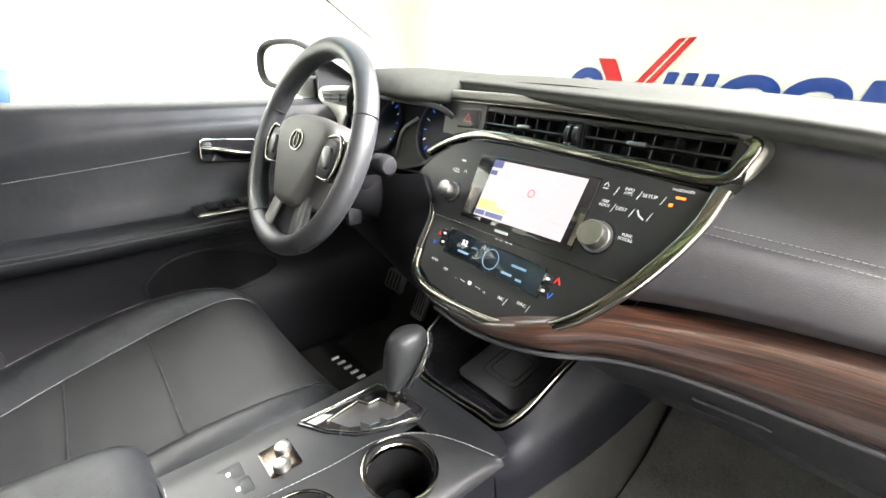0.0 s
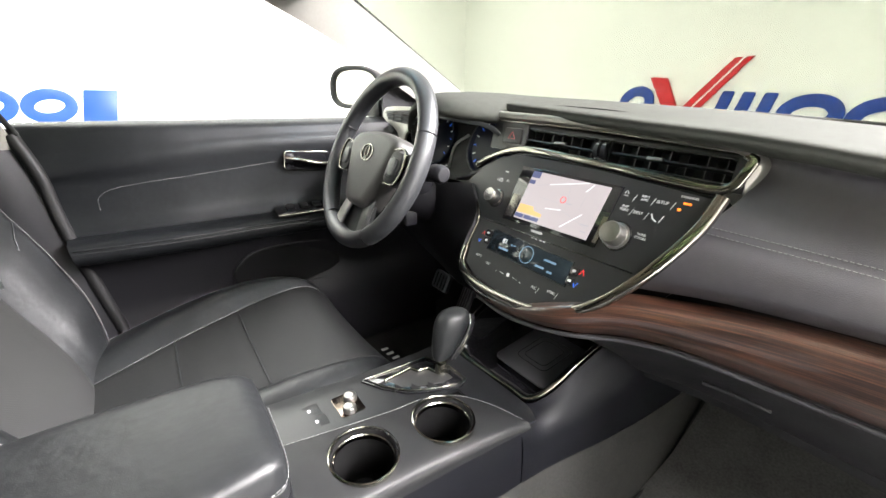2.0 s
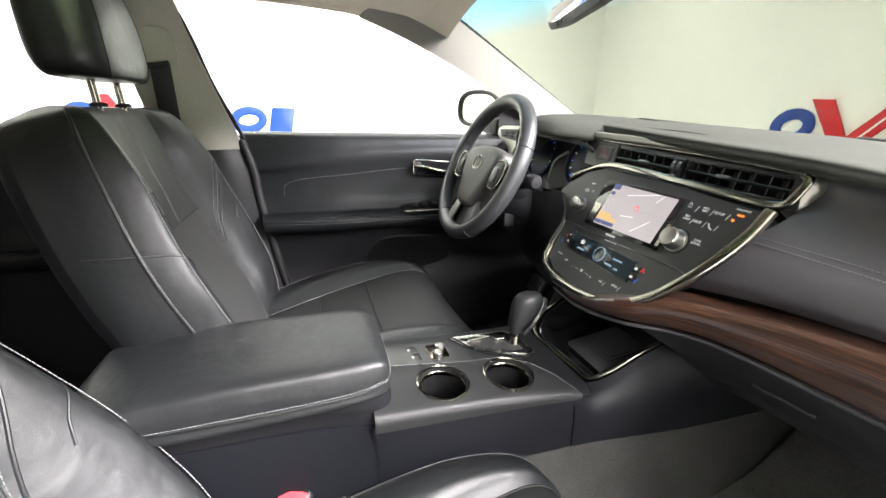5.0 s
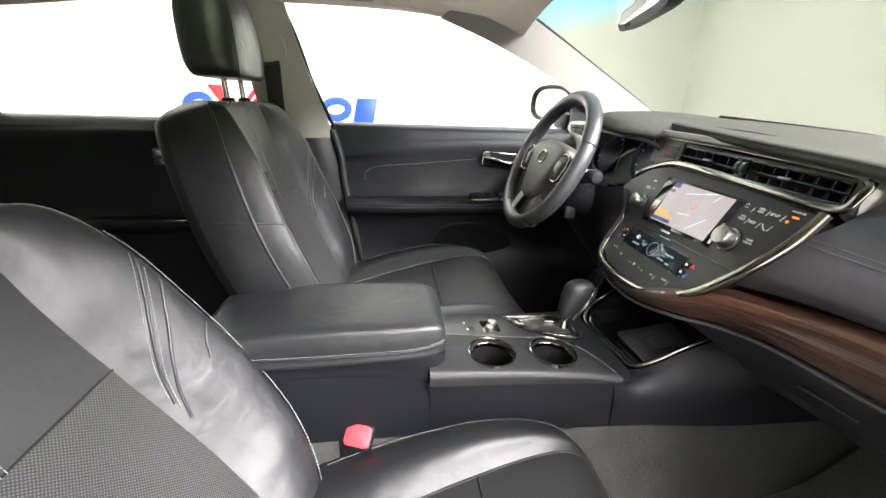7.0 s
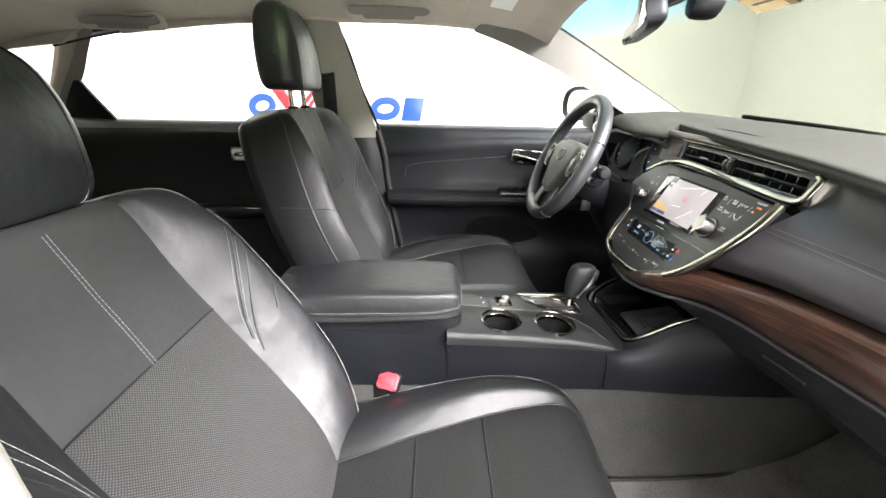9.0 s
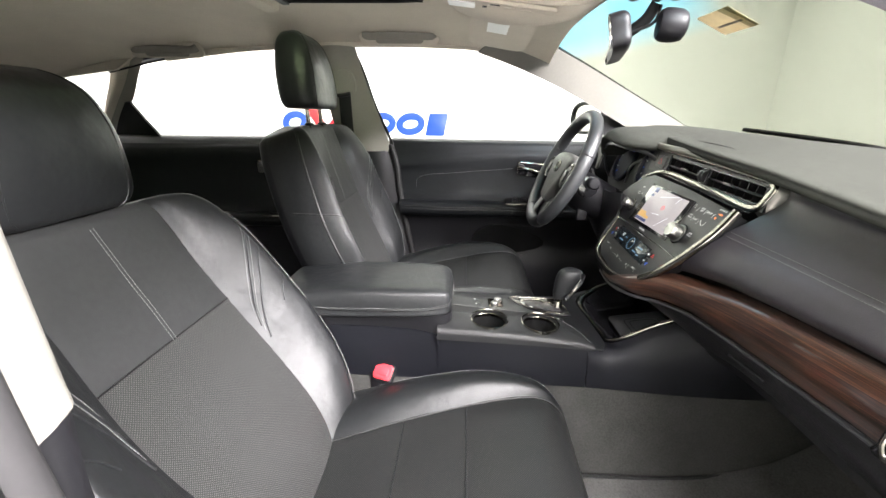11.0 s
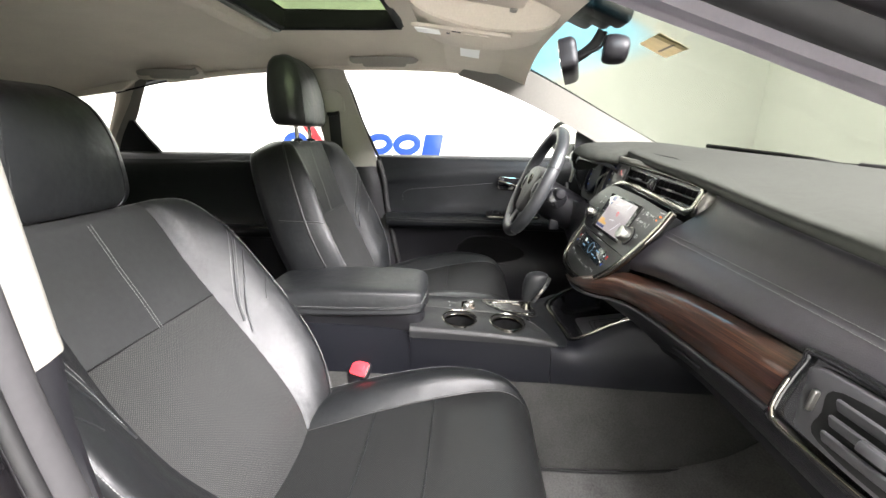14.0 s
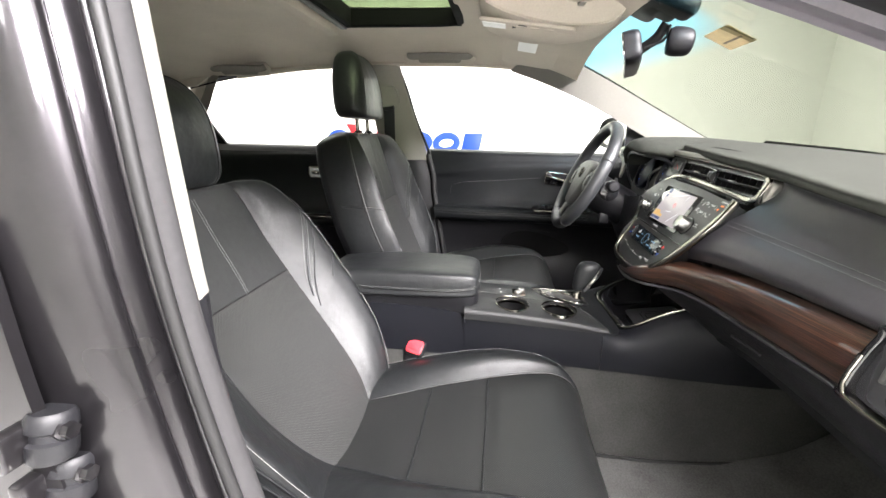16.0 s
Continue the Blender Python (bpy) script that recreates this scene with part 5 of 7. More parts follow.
    words("TUNE\nSCROLL", 0.155, 0.868, 0.0048)
    words("PASSENGER", 0.193, 0.9235, 0.0042)
    words("A/C", 0.030, 0.7595, 0.0062)
    words("SYNC", 0.063, 0.7635, 0.0058)
    words("AUTO", -0.111, 0.769, 0.0055)
    words("OFF", -0.082, 0.763, 0.0055)
    words("PWR", -0.128, 0.912, 0.0045)
    words("SEEK\nTRACK", -0.135, 0.897, 0.004)
    words("-", -0.057, 0.759, 0.008)
    words("+", 0.001, 0.757, 0.008)
    # slashes beside the key names, arrows and small symbols
    def stroke(pts, mat=LETTER, w=0.0010):
        part("symbol", sweep(np.array([on_panel(x, z, 0.0006) for x, z in pts]), flat(w, 0.0005), up=(0, -1, 0.53)), mat, pn)

    for x, z in ((0.1245, 0.9115), (0.151, 0.9115), (0.177, 0.911), (0.128, 0.894), (0.150, 0.893), (0.170, 0.893), (0.038, 0.758), (0.073, 0.762)):
        stroke([(x - 0.0012, z - 0.0045), (x + 0.0022, z + 0.0045)], w=0.0007)
    stroke([(0.108, 0.915), (0.111, 0.919), (0.114, 0.915)])
    stroke([(0.1075, 0.9125), (0.1145, 0.9125)])
    stroke([(0.156, 0.897), (0.159, 0.892), (0.165, 0.889)], w=0.0018)
    stroke([(0.094, 0.800), (0.098, 0.807), (0.102, 0.800)], REDINK, 0.0014)
    stroke([(0.090, 0.789), (0.094, 0.782), (0.098, 0.789)], BLUEINK, 0.0014)
    stroke([(-0.124, 0.803), (-0.121, 0.808), (-0.118, 0.803)], REDINK, 0.001)
    stroke([(-0.128, 0.794), (-0.125, 0.789), (-0.122, 0.794)], BLUEINK, 0.0012)
    stroke([(-0.142, 0.900), (-0.145, 0.896)], w=0.0008)
    stroke([(-0.120, 0.896), (-0.117, 0.900), (-0.114, 0.896)], w=0.0008)
    for x, w in ((-0.043, 0.010), (-0.012, 0.010)):
        stroke([(x - w / 2, 0.7595), (x + w / 2, 0.7585)], w=0.0008)
    part("symbol", plate(rrect(0.006, 0.006, 0.002, *pan(-0.029, 0.760)), 0.0006, PM, 0), LETTER, pn, "fan symbol")
    part("airbag_light", plate(rrect(0.010, 0.0026, 0.0008, *pan(0.193, 0.9165)), 0.0006, PM, 0), AMBER, pn, "amber indicator")
    part("airbag_light", plate(rrect(0.004, 0.0036, 0.0008, *pan(0.186, 0.9085)), 0.0006, PM, 0), AMBER, pn, "amber indicator")
    for x in (-0.012, -0.004, 0.006, 0.013):
        part("symbol", plate(rrect(0.004, 0.0016, 0.0004, *pan(x, 0.824)), 0.0014, PM, 0), LETTER, pn)
    # climate display
    lcd = part("climate_display", plate([pan(-0.098, 0.817), pan(0.078, 0.811), pan(0.080, 0.779), pan(-0.098, 0.785)], 0.002, PM, 0.0005), LCD, DASHB, "dark climate display")
    part("display_edge", sweep(np.array([on_panel(-0.099, 0.818, 0.001), on_panel(0.079, 0.812, 0.001), on_panel(0.081, 0.778, 0.001), on_panel(-0.099, 0.784, 0.001)]), flat(0.0016, 0.003), True, up=(0, -1, 0.53)), GLOSS, lcd)
    text("temperature", "82", 0.011, PM @ Matrix.Translation((*pan(-0.063, 0.805), 0.0024)), WHITEINK, lcd)
    text("temperature_note", "AUTO", 0.004, PM @ Matrix.Translation((*pan(-0.042, 0.803), 0.0024)), LCDINK, lcd)
    part("clock_ring", sweep(cr([on_panel(-0.008 + 0.0135 * math.cos(a), 0.798 + 0.0125 * math.sin(a), 0.0024) for a in np.linspace(0, 6.28, 13)[:-1]], 36, True), flat(0.0012, 0.0004), True, up=(0, -1, 0.53)), LCDINK, lcd, "blue clock ring")
    stroke([(-0.008, 0.798), (-0.002, 0.802)], LCDINK)
    stroke([(-0.008, 0.798), (-0.006, 0.789)], LCDINK)
    for x, z, w in ((-0.06, 0.793, 0.022), (0.025, 0.789, 0.018), (0.046, 0.787, 0.010), (0.04, 0.801, 0.024)):
        part("lcd_bar", plate(rrect(w, 0.0032, 0.0008, *pan(x, z)), 0.0023, PM, 0), LCDINK, lcd)
    for x, z in ((-0.108, 0.808), (-0.106, 0.796), (0.086, 0.802), (0.085, 0.788)):
        key = part("climate_key", plate(rrect(0.013, 0.012, 0.002, *pan(x, z)), 0.003, PM, 0.0006), GLOSS, DASHB)
        part("symbol", plate(rrect(0.0055, 0.0035, 0.001, *pan(x, z)), 0.0033, PM, 0), LETTER, key)


centre_panel()


# ---------------------------------------------------------------- instruments and wheel
def cluster():
    hood = [
        [(-0.49, 0.66, 1.035), (-0.44, 0.64, 1.045), (-0.38, 0.63, 1.055), (-0.27, 0.63, 1.045), (-0.19, 0.665, 1.026)],
        [(-0.485, 0.545, 1.020), (-0.44, 0.535, 1.038), (-0.38, 0.53, 1.050), (-0.27, 0.54, 1.036), (-0.185, 0.645, 1.010)],
        [(-0.480, 0.515, 0.985), (-0.44, 0.50, 1.018), (-0.38, 0.495, 1.030), (-0.27, 0.505, 1.016), (-0.19, 0.628, 0.998)],
        [(-0.478, 0.52, 0.960), (-0.435, 0.505, 1.000), (-0.38, 0.50, 1.012), (-0.28, 0.51, 1.000), (-0.20, 0.622, 0.990)],
        [(-0.476, 0.58, 0.960), (-0.435, 0.60, 0.99), (-0.38, 0.60, 1.0), (-0.28, 0.60, 0.99), (-0.21, 0.622, 0.985)],
    ]
    cl = part("instrument_hood", thick(sheet(lattice(hood, 40, 22)), 0.006), DASHTOP, DASHB, "black instrument hood")
    m = axes((-0.375, 0.585, 0.93), (1, 0, 0), (0, 0.35, 1))
    part("gauge_back", plate(rrect(0.34, 0.15, 0.05), 0.002, m, 0), RUBBER, cl, "gloss black gauge face")
    part("hood_side", thick(sheet(lattice([[(-0.202, 0.577, 0.992), (-0.200, 0.568, 0.94), (-0.232, 0.545, 0.895), (-0.285, 0.515, 0.875)], [(-0.215, 0.60, 0.98), (-0.212, 0.59, 0.93), (-0.24, 0.57, 0.89), (-0.285, 0.55, 0.868)]], 14, 5)), 0.004), PANEL, cl)
    for x in (-0.445, -0.252):
        c = m @ Matrix.Translation((x + 0.375, 0.012, 0.002))
        g = part("gauge", turned([(0.066, 0.0), (0.066, 0.010), (0.061, 0.012), (0.058, 0.004), (0.0, 0.004)], c, 40), GAUGE, cl, "dark round gauge")
        part("gauge_ring", sweep([tuple(c @ Vector((0.064 * math.cos(a), 0.064 * math.sin(a), 0.012))) for a in np.linspace(0.4, 4.6, 40)], flat(0.0025, 0.003), up=tuple(c.to_3x3() @ Vector((0, 0, 1)))), DARKSATIN, g)
        for i in range(13):
            a = radians(225 - 22 * i)
            part("gauge_tick", rbox((0.050 * math.cos(a), 0.050 * math.sin(a), 0.005), (0.008, 0.0018, 0.001), 0, c @ Matrix.Translation((0.050 * math.cos(a), 0.050 * math.sin(a), 0)) @ Matrix.Rotation(a, 4, "Z") @ Matrix.Translation((-0.050 * math.cos(a), -0.050 * math.sin(a), 0))), WHITEINK if i % 2 else BLUEINK, g)
    rim = [(-0.468, 0.545, 0.890), (-0.478, 0.530, 0.93), (-0.470, 0.520, 0.975), (-0.43, 0.512, 0.996), (-0.37, 0.508, 1.003), (-0.29, 0.520, 0.998), (-0.230, 0.560, 0.985), (-0.208, 0.578, 0.955), (-0.218, 0.565, 0.915), (-0.26, 0.540, 0.885)]
    part("cluster_rim", sweep(cr(rim, 60), flat(0.010, 0.005, 0.4), up=(0, -1, 0.3)), PANEL, cl, "satin black rim round the gauges")
    part("divider", sweep(cr([tuple(m @ Vector((0.0, -0.05, 0.006))), tuple(m @ Vector((0.02, 0.0, 0.02))), tuple(m @ Vector((0.05, 0.03, 0.012)))], 14), flat(0.004, 0.006)), SATIN, cl, "bright gauge divider")
    part("lower_fascia", thick(sheet(lattice([
        [(-0.60, 0.53, 0.90), (-0.45, 0.50, 0.885), (-0.30, 0.49, 0.872), (-0.20, 0.50, 0.88)],
        [(-0.62, 0.52, 0.84), (-0.45, 0.50, 0.82), (-0.30, 0.485, 0.81), (-0.155, 0.478, 0.83)],
        [(-0.64, 0.53, 0.76), (-0.45, 0.51, 0.73), (-0.30, 0.49, 0.72), (-0.15, 0.445, 0.76)],
        [(-0.66, 0.60, 0.66), (-0.45, 0.58, 0.63), (-0.30, 0.55, 0.62), (-0.15, 0.50, 0.66)]], 30, 20)), 0.008), PLASTIC, DASHB, "black lower dash under the wheel")
    # outer vent with its bright surround
    vm = axes((-0.570, 0.543, 0.990), (1, -0.06, 0), (0, 0.22, 1))
    ring_out = [(-0.096, 0.003), (-0.086, 0.023), (-0.03, 0.028), (0.085, 0.028), (0.097, 0.020), (0.096, 0.0), (0.084, -0.024), (0.062, -0.040), (0.054, -0.076), (0.036, -0.082), (0.022, -0.046), (-0.02, -0.024), (-0.07, -0.012)]
    ov = part("side_vent", plate([tuple(p) for p in cr(ring_out, 80, True)], 0.008, vm, 0.003), RAIL, DASHB, "satin silver side vent surround")
    part("vent_well", plate([(-0.076, 0.015), (0.086, 0.020), (0.080, -0.016), (-0.052, -0.008)], 0.0088, vm, 0), RUBBER, ov)
    for dz, x0, x1 in ((0.010, -0.068, 0.080), (0.001, -0.058, 0.076), (-0.008, -0.040, 0.074)):
        part("vent_slat", rbox(((x0 + x1) / 2, dz, 0.011), (x1 - x0, 0.0025, 0.006), 0.001, vm), PLASTIC, ov)
    for x in (-0.02, 0.03):
        part("vent_vane", rbox((x, 0.002, 0.009), (0.002, 0.024, 0.004), 0, vm), PLASTIC, ov)


cluster()

WC = Vector((-0.366, 0.362, 0.922))
WM = axes(WC, (1, 0, 0), (0, 0.42, 0.9075))  # wheel plane, z towards the seat


def steering_wheel():
    wh = thing("steering_wheel", tuple(WC), "black leather steering wheel with silver spoke trim and round badge", "steering wheel")

    def w(x, y, z=0.0):
        return tuple(WM @ Vector((x, y, z)))

    nrm = tuple(WM.to_3x3() @ Vector((0, 0, 1)))
    ringpts = [w(0.177 * math.cos(a), 0.175 * math.sin(a)) for a in np.linspace(0, 2 * math.pi, 72, endpoint=False)]
    part("rim", sweep(ringpts, ring(0.0175, 16, 0.0195), True, up=nrm), WHEELSKIN, wh, "smooth worn black leather rim")
    D = -0.014
    hub = [(-0.098, 0.048), (-0.05, 0.068), (0.05, 0.068), (0.098, 0.048), (0.086, -0.005), (0.056, -0.066), (0.034, -0.090), (-0.034, -0.090), (-0.056, -0.066), (-0.086, -0.005)]
    part("hub", plate([tuple(p) for p in cr([(x, y + D) for x, y in hub], 50, True)], 0.05, WM @ Matrix.Translation((0, 0, -0.035)), 0.018, 4), HUBSKIN, wh, "grey black airbag cover")
    badge = part("badge", sweep([w(0.0235 * math.cos(a), 0.006 + 0.0175 * math.sin(a), 0.0165) for a in np.linspace(0, 6.2832, 36, endpoint=False)], flat(0.003, 0.003), True, up=nrm), CHROME, wh, "chrome oval badge")
    part("badge_inner", sweep([w(0.007 * math.cos(a), 0.007 + 0.015 * math.sin(a), 0.0165) for a in np.linspace(0, 6.2832, 24, endpoint=False)], flat(0.0022, 0.0025), True, up=nrm), CHROME, badge)
    hub_w = w

    def w(x, y, z=0.0):  # noqa: F811
        return hub_w(x, y + D, z)

    DM = WM @ Matrix.Translation((0, D, 0))
    for s in (-1, 1):
        sp = part("spoke", thick(sheet(lattice([
            [w(s * 0.07, 0.045, -0.012), w(s * 0.12, 0.038, -0.006), w(s * 0.170, 0.040, -0.002)],
            [w(s * 0.07, 0.01, -0.006), w(s * 0.12, 0.005, 0.0), w(s * 0.172, 0.008, 0.0)],
            [w(s * 0.06, -0.035, -0.014), w(s * 0.12, -0.03, -0.008), w(s * 0.170, -0.022, -0.003)]], 14, 10)), 0.014), PANEL, wh, "black side spoke")
        pod = part("switch_pod", plate([tuple(p) for p in cr([(s * 0.088, 0.030), (s * 0.125, 0.032), (s * 0.132, 0.0), (s * 0.118, -0.026), (s * 0.086, -0.02)], 24, True)], 0.012, DM @ Matrix.Translation((0, 0, -0.002)), 0.003), PLASTIC, wh, "black wheel switch pod")
        part("pod_key", plate(rrect(0.026, 0.036, 0.008, s * 0.107, 0.004), 0.017, DM @ Matrix.Translation((0, 0, -0.002)), 0.003), PANEL, pod)
        part("spoke_trim", sweep(cr([w(s * 0.086, 0.036, 0.008), w(s * 0.128, 0.040, 0.008), w(s * 0.142, 0.012, 0.008), w(s * 0.128, -0.026, 0.007), w(s * 0.085, -0.028, 0.004)], 28), flat(0.005, 0.006, 0.4), up=nrm), CHROME, wh, "silver spoke trim")
    part("lower_spoke_back", plate([tuple(p) for p in ((-0.045, -0.055), (0.045, -0.055), (0.060, -0.150), (-0.060, -0.150))], 0.010, DM @ Matrix.Translation((0, 0, -0.022)), 0.003), PANEL, wh, "black lower spoke")
    for s, mat in ((-1, SATIN), (1, DARKSATIN)):
        part("lower_spoke", sweep(cr([w(s * 0.040, -0.062, -0.010), w(s * 0.048, -0.10, -0.004), w(s * 0.058, -0.148, -0.001)], 14), flat(0.030, 0.010, 0.4), up=nrm), mat, wh, "satin silver lower spoke" if s < 0 else "dark satin lower spoke")
    for a in (0.35, 2.79, 4.15, 5.27):
        c, t = Vector(hub_w(0.177 * math.cos(a), 0.175 * math.sin(a))), WM.to_3x3() @ Vector((-math.sin(a), math.cos(a), 0))
        part("rim_joint", turned([(0.0165, -0.0008), (0.0196, -0.0006), (0.0196, 0.0006), (0.0165, 0.0008)], axes(c, t.cross(Vector(nrm)), nrm), 28), PLASTIC, wh)
    part("column_shroud", tube([w(0, -0.01, -0.03), w(0, -0.015, -0.09), w(0, -0.02, -0.17)], 0.06, 10, 20, up=(1, 0, 0), ry=0.062), PLASTIC, wh, "black column shroud")
    for s, dz in ((1, 0.0), (-1, 0.0)):
        st = part("stalk", tube([w(s * 0.05, 0.005, -0.07), w(s * 0.12, 0.012, -0.062), w(s * 0.165, 0.02, -0.05)], 0.010, 14, 12), PLASTIC, wh, "black control stalk")
        part("stalk_end", turned([(0.012, -0.016), (0.0165, -0.012), (0.0175, 0.004), (0.0165, 0.014), (0.012, 0.019), (0.0, 0.0205)], axes(w(s * 0.170, 0.022, -0.049), nrm, tuple(WM.to_3x3() @ Vector((0, -s, 0)))), 24), PLASTIC, st)
    part("tilt_lever", rbox((-0.335, 0.43, 0.79), (0.018, 0.03, 0.035), 0.005), PLASTIC, wh)
    part("shroud_collar", turned([(0.030, 0), (0.030, 0.012), (0.024, 0.016), (0, 0.016)], axes(w(0.085, 0.005, -0.068), (0, 1, 0), (0, 0, 1)), 24), GLOSS, wh)


steering_wheel()


# ---------------------------------------------------------------- centre console
CON = thing("centre_console", (0, 0.1, 0.2), "black centre console with chrome trim between the seats", "console")


def console():
    for s, x1 in ((1, 0.085), (-1, -0.115)):
        side = [
            [(x1 + s * 0.012, -0.42, 0.625), (x1 + s * 0.010, -0.1, 0.612), (x1 + s * 0.012, 0.01, 0.607), (x1 + s * 0.012, 0.38, 0.572), (x1 + s * 0.03, 0.55, 0.60), (x1 + s * 0.06, 0.68, 0.65)],
            [(x1 + s * 0.010, -0.42, 0.57), (x1 + s * 0.010, -0.1, 0.56), (x1 + s * 0.012, 0.05, 0.545), (x1 + s * 0.018, 0.38, 0.53), (x1 + s * 0.035, 0.55, 0.545), (x1 + s * 0.06, 0.68, 0.57)],
            [(x1 + s * 0.014, -0.42, 0.48), (x1 + s * 0.014, -0.1, 0.48), (x1 + s * 0.018, 0.05, 0.48), (x1 + s * 0.024, 0.38, 0.485), (x1 + s * 0.035, 0.55, 0.492), (x1 + s * 0.05, 0.74, 0.50)],
        ]
        if s > 0:
            side = [
                [(0.088, -0.42, 0.612), (0.088, -0.1, 0.606), (0.090, 0.0, 0.596), (0.095, 0.015, 0.588), (0.100, 0.18, 0.584), (0.107, 0.353, 0.578)],
                [(0.094, -0.42, 0.55), (0.094, -0.1, 0.55), (0.096, 0.0, 0.545), (0.100, 0.03, 0.54), (0.106, 0.18, 0.535), (0.112, 0.353, 0.53)],
                [(0.099, -0.42, 0.48), (0.099, -0.1, 0.48), (0.101, 0.0, 0.481), (0.103, 0.03, 0.482), (0.109, 0.18, 0.484), (0.114, 0.353, 0.484)],
            ]
        part("console_side", thick(sheet(lattice(side, 40, 14)), 0.006), FLANK, CON, "black console side")
        car = [
            [(x1 + s * 0.012, -0.42, 0.482), (x1 + s * 0.016, 0.05, 0.482), (x1 + s * 0.022, 0.38, 0.487), (x1 + s * 0.034, 0.55, 0.494), (x1 + s * 0.05, 0.74, 0.503), (x1 + s * 0.055, 0.98, 0.51)],
            [(x1 + s * 0.03, -0.42, 0.38), (x1 + s * 0.03, 0.05, 0.38), (x1 + s * 0.035, 0.38, 0.38), (x1 + s * 0.05, 0.55, 0.39), (x1 + s * 0.06, 0.78, 0.43), (x1 + s * 0.064, 0.98, 0.45)],
            [(x1 + s * 0.05, -0.42, 0.25), (x1 + s * 0.05, 0.05, 0.25), (x1 + s * 0.06, 0.38, 0.25), (x1 + s * 0.062, 0.55, 0.27), (x1 + s * 0.066, 0.82, 0.35), (x1 + s * 0.068, 0.98, 0.40)],
            [(x1 + s * 0.09, -0.42, 0.185), (x1 + s * 0.09, 0.05, 0.19), (x1 + s * 0.09, 0.38, 0.20), (x1 + s * 0.09, 0.55, 0.21), (x1 + s * 0.09, 0.84, 0.28), (x1 + s * 0.09, 0.98, 0.34)],
        ]
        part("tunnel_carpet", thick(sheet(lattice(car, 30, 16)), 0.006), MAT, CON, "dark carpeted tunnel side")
    deck = [
        [(-0.120, 0.02, 0.608), (-0.118, 0.2, 0.602), (-0.115, 0.34, 0.606), (-0.112, 0.405, 0.628)],
        [(-0.08, 0.02, 0.612), (-0.08, 0.2, 0.606), (-0.08, 0.32, 0.605), (-0.080, 0.368, 0.610)],
        [(0.0, 0.02, 0.612), (0.0, 0.2, 0.606), (0.0, 0.33, 0.600), (0.0, 0.384, 0.591)],
        [(0.06, 0.02, 0.610), (0.06, 0.2, 0.604), (0.07, 0.34, 0.590), (0.070, 0.398, 0.577)],
        [(0.097, 0.02, 0.607), (0.098, 0.2, 0.598), (0.10, 0.34, 0.580), (0.10, 0.39, 0.573)],
    ]
    bm = sheet(lattice(deck, 60, 40))
    gone = [f for f in bm.faces if f.calc_center_median().x > 0.004 and 0.06 < f.calc_center_median().y < 0.315]
    bmesh.ops.delete(bm, geom=gone, context="FACES")
    part("deck", thick(bm, -0.004), PANEL, CON, "satin black console deck")
    wing = [
        [(-0.032, 0.015, 0.616), (-0.018, 0.10, 0.616), (-0.006, 0.19, 0.614), (-0.002, 0.262, 0.611), (0.022, 0.308, 0.607), (0.060, 0.338, 0.602), (0.104, 0.364, 0.592)],
        [(0.03, 0.012, 0.622), (0.035, 0.10, 0.621), (0.042, 0.19, 0.618), (0.048, 0.25, 0.615), (0.062, 0.295, 0.610), (0.085, 0.335, 0.602), (0.108, 0.365, 0.590)],
        [(0.085, 0.010, 0.618), (0.088, 0.10, 0.615), (0.091, 0.19, 0.611), (0.093, 0.24, 0.608), (0.098, 0.30, 0.602), (0.105, 0.34, 0.595), (0.111, 0.366, 0.586)],
        [(0.100, 0.010, 0.600), (0.102, 0.10, 0.598), (0.104, 0.19, 0.594), (0.106, 0.24, 0.591), (0.108, 0.30, 0.586), (0.110, 0.34, 0.580), (0.112, 0.366, 0.577)],
        [(0.101, 0.010, 0.574), (0.103, 0.10, 0.573), (0.105, 0.19, 0.571), (0.106, 0.24, 0.570), (0.108, 0.30, 0.568), (0.110, 0.34, 0.567), (0.112, 0.365, 0.568)],
    ]
    wing[3] = [(x, y, z + 0.007) for x, y, z in wing[3]]
    wing[4] = [(x, y, z + 0.013) for x, y, z in wing[4]]
    WING.extend(wing)


WING = []
console()
CUPS = [(0.050, 0.252, 0.612), (0.048, 0.132, 0.616)]
CUP_R = 0.040


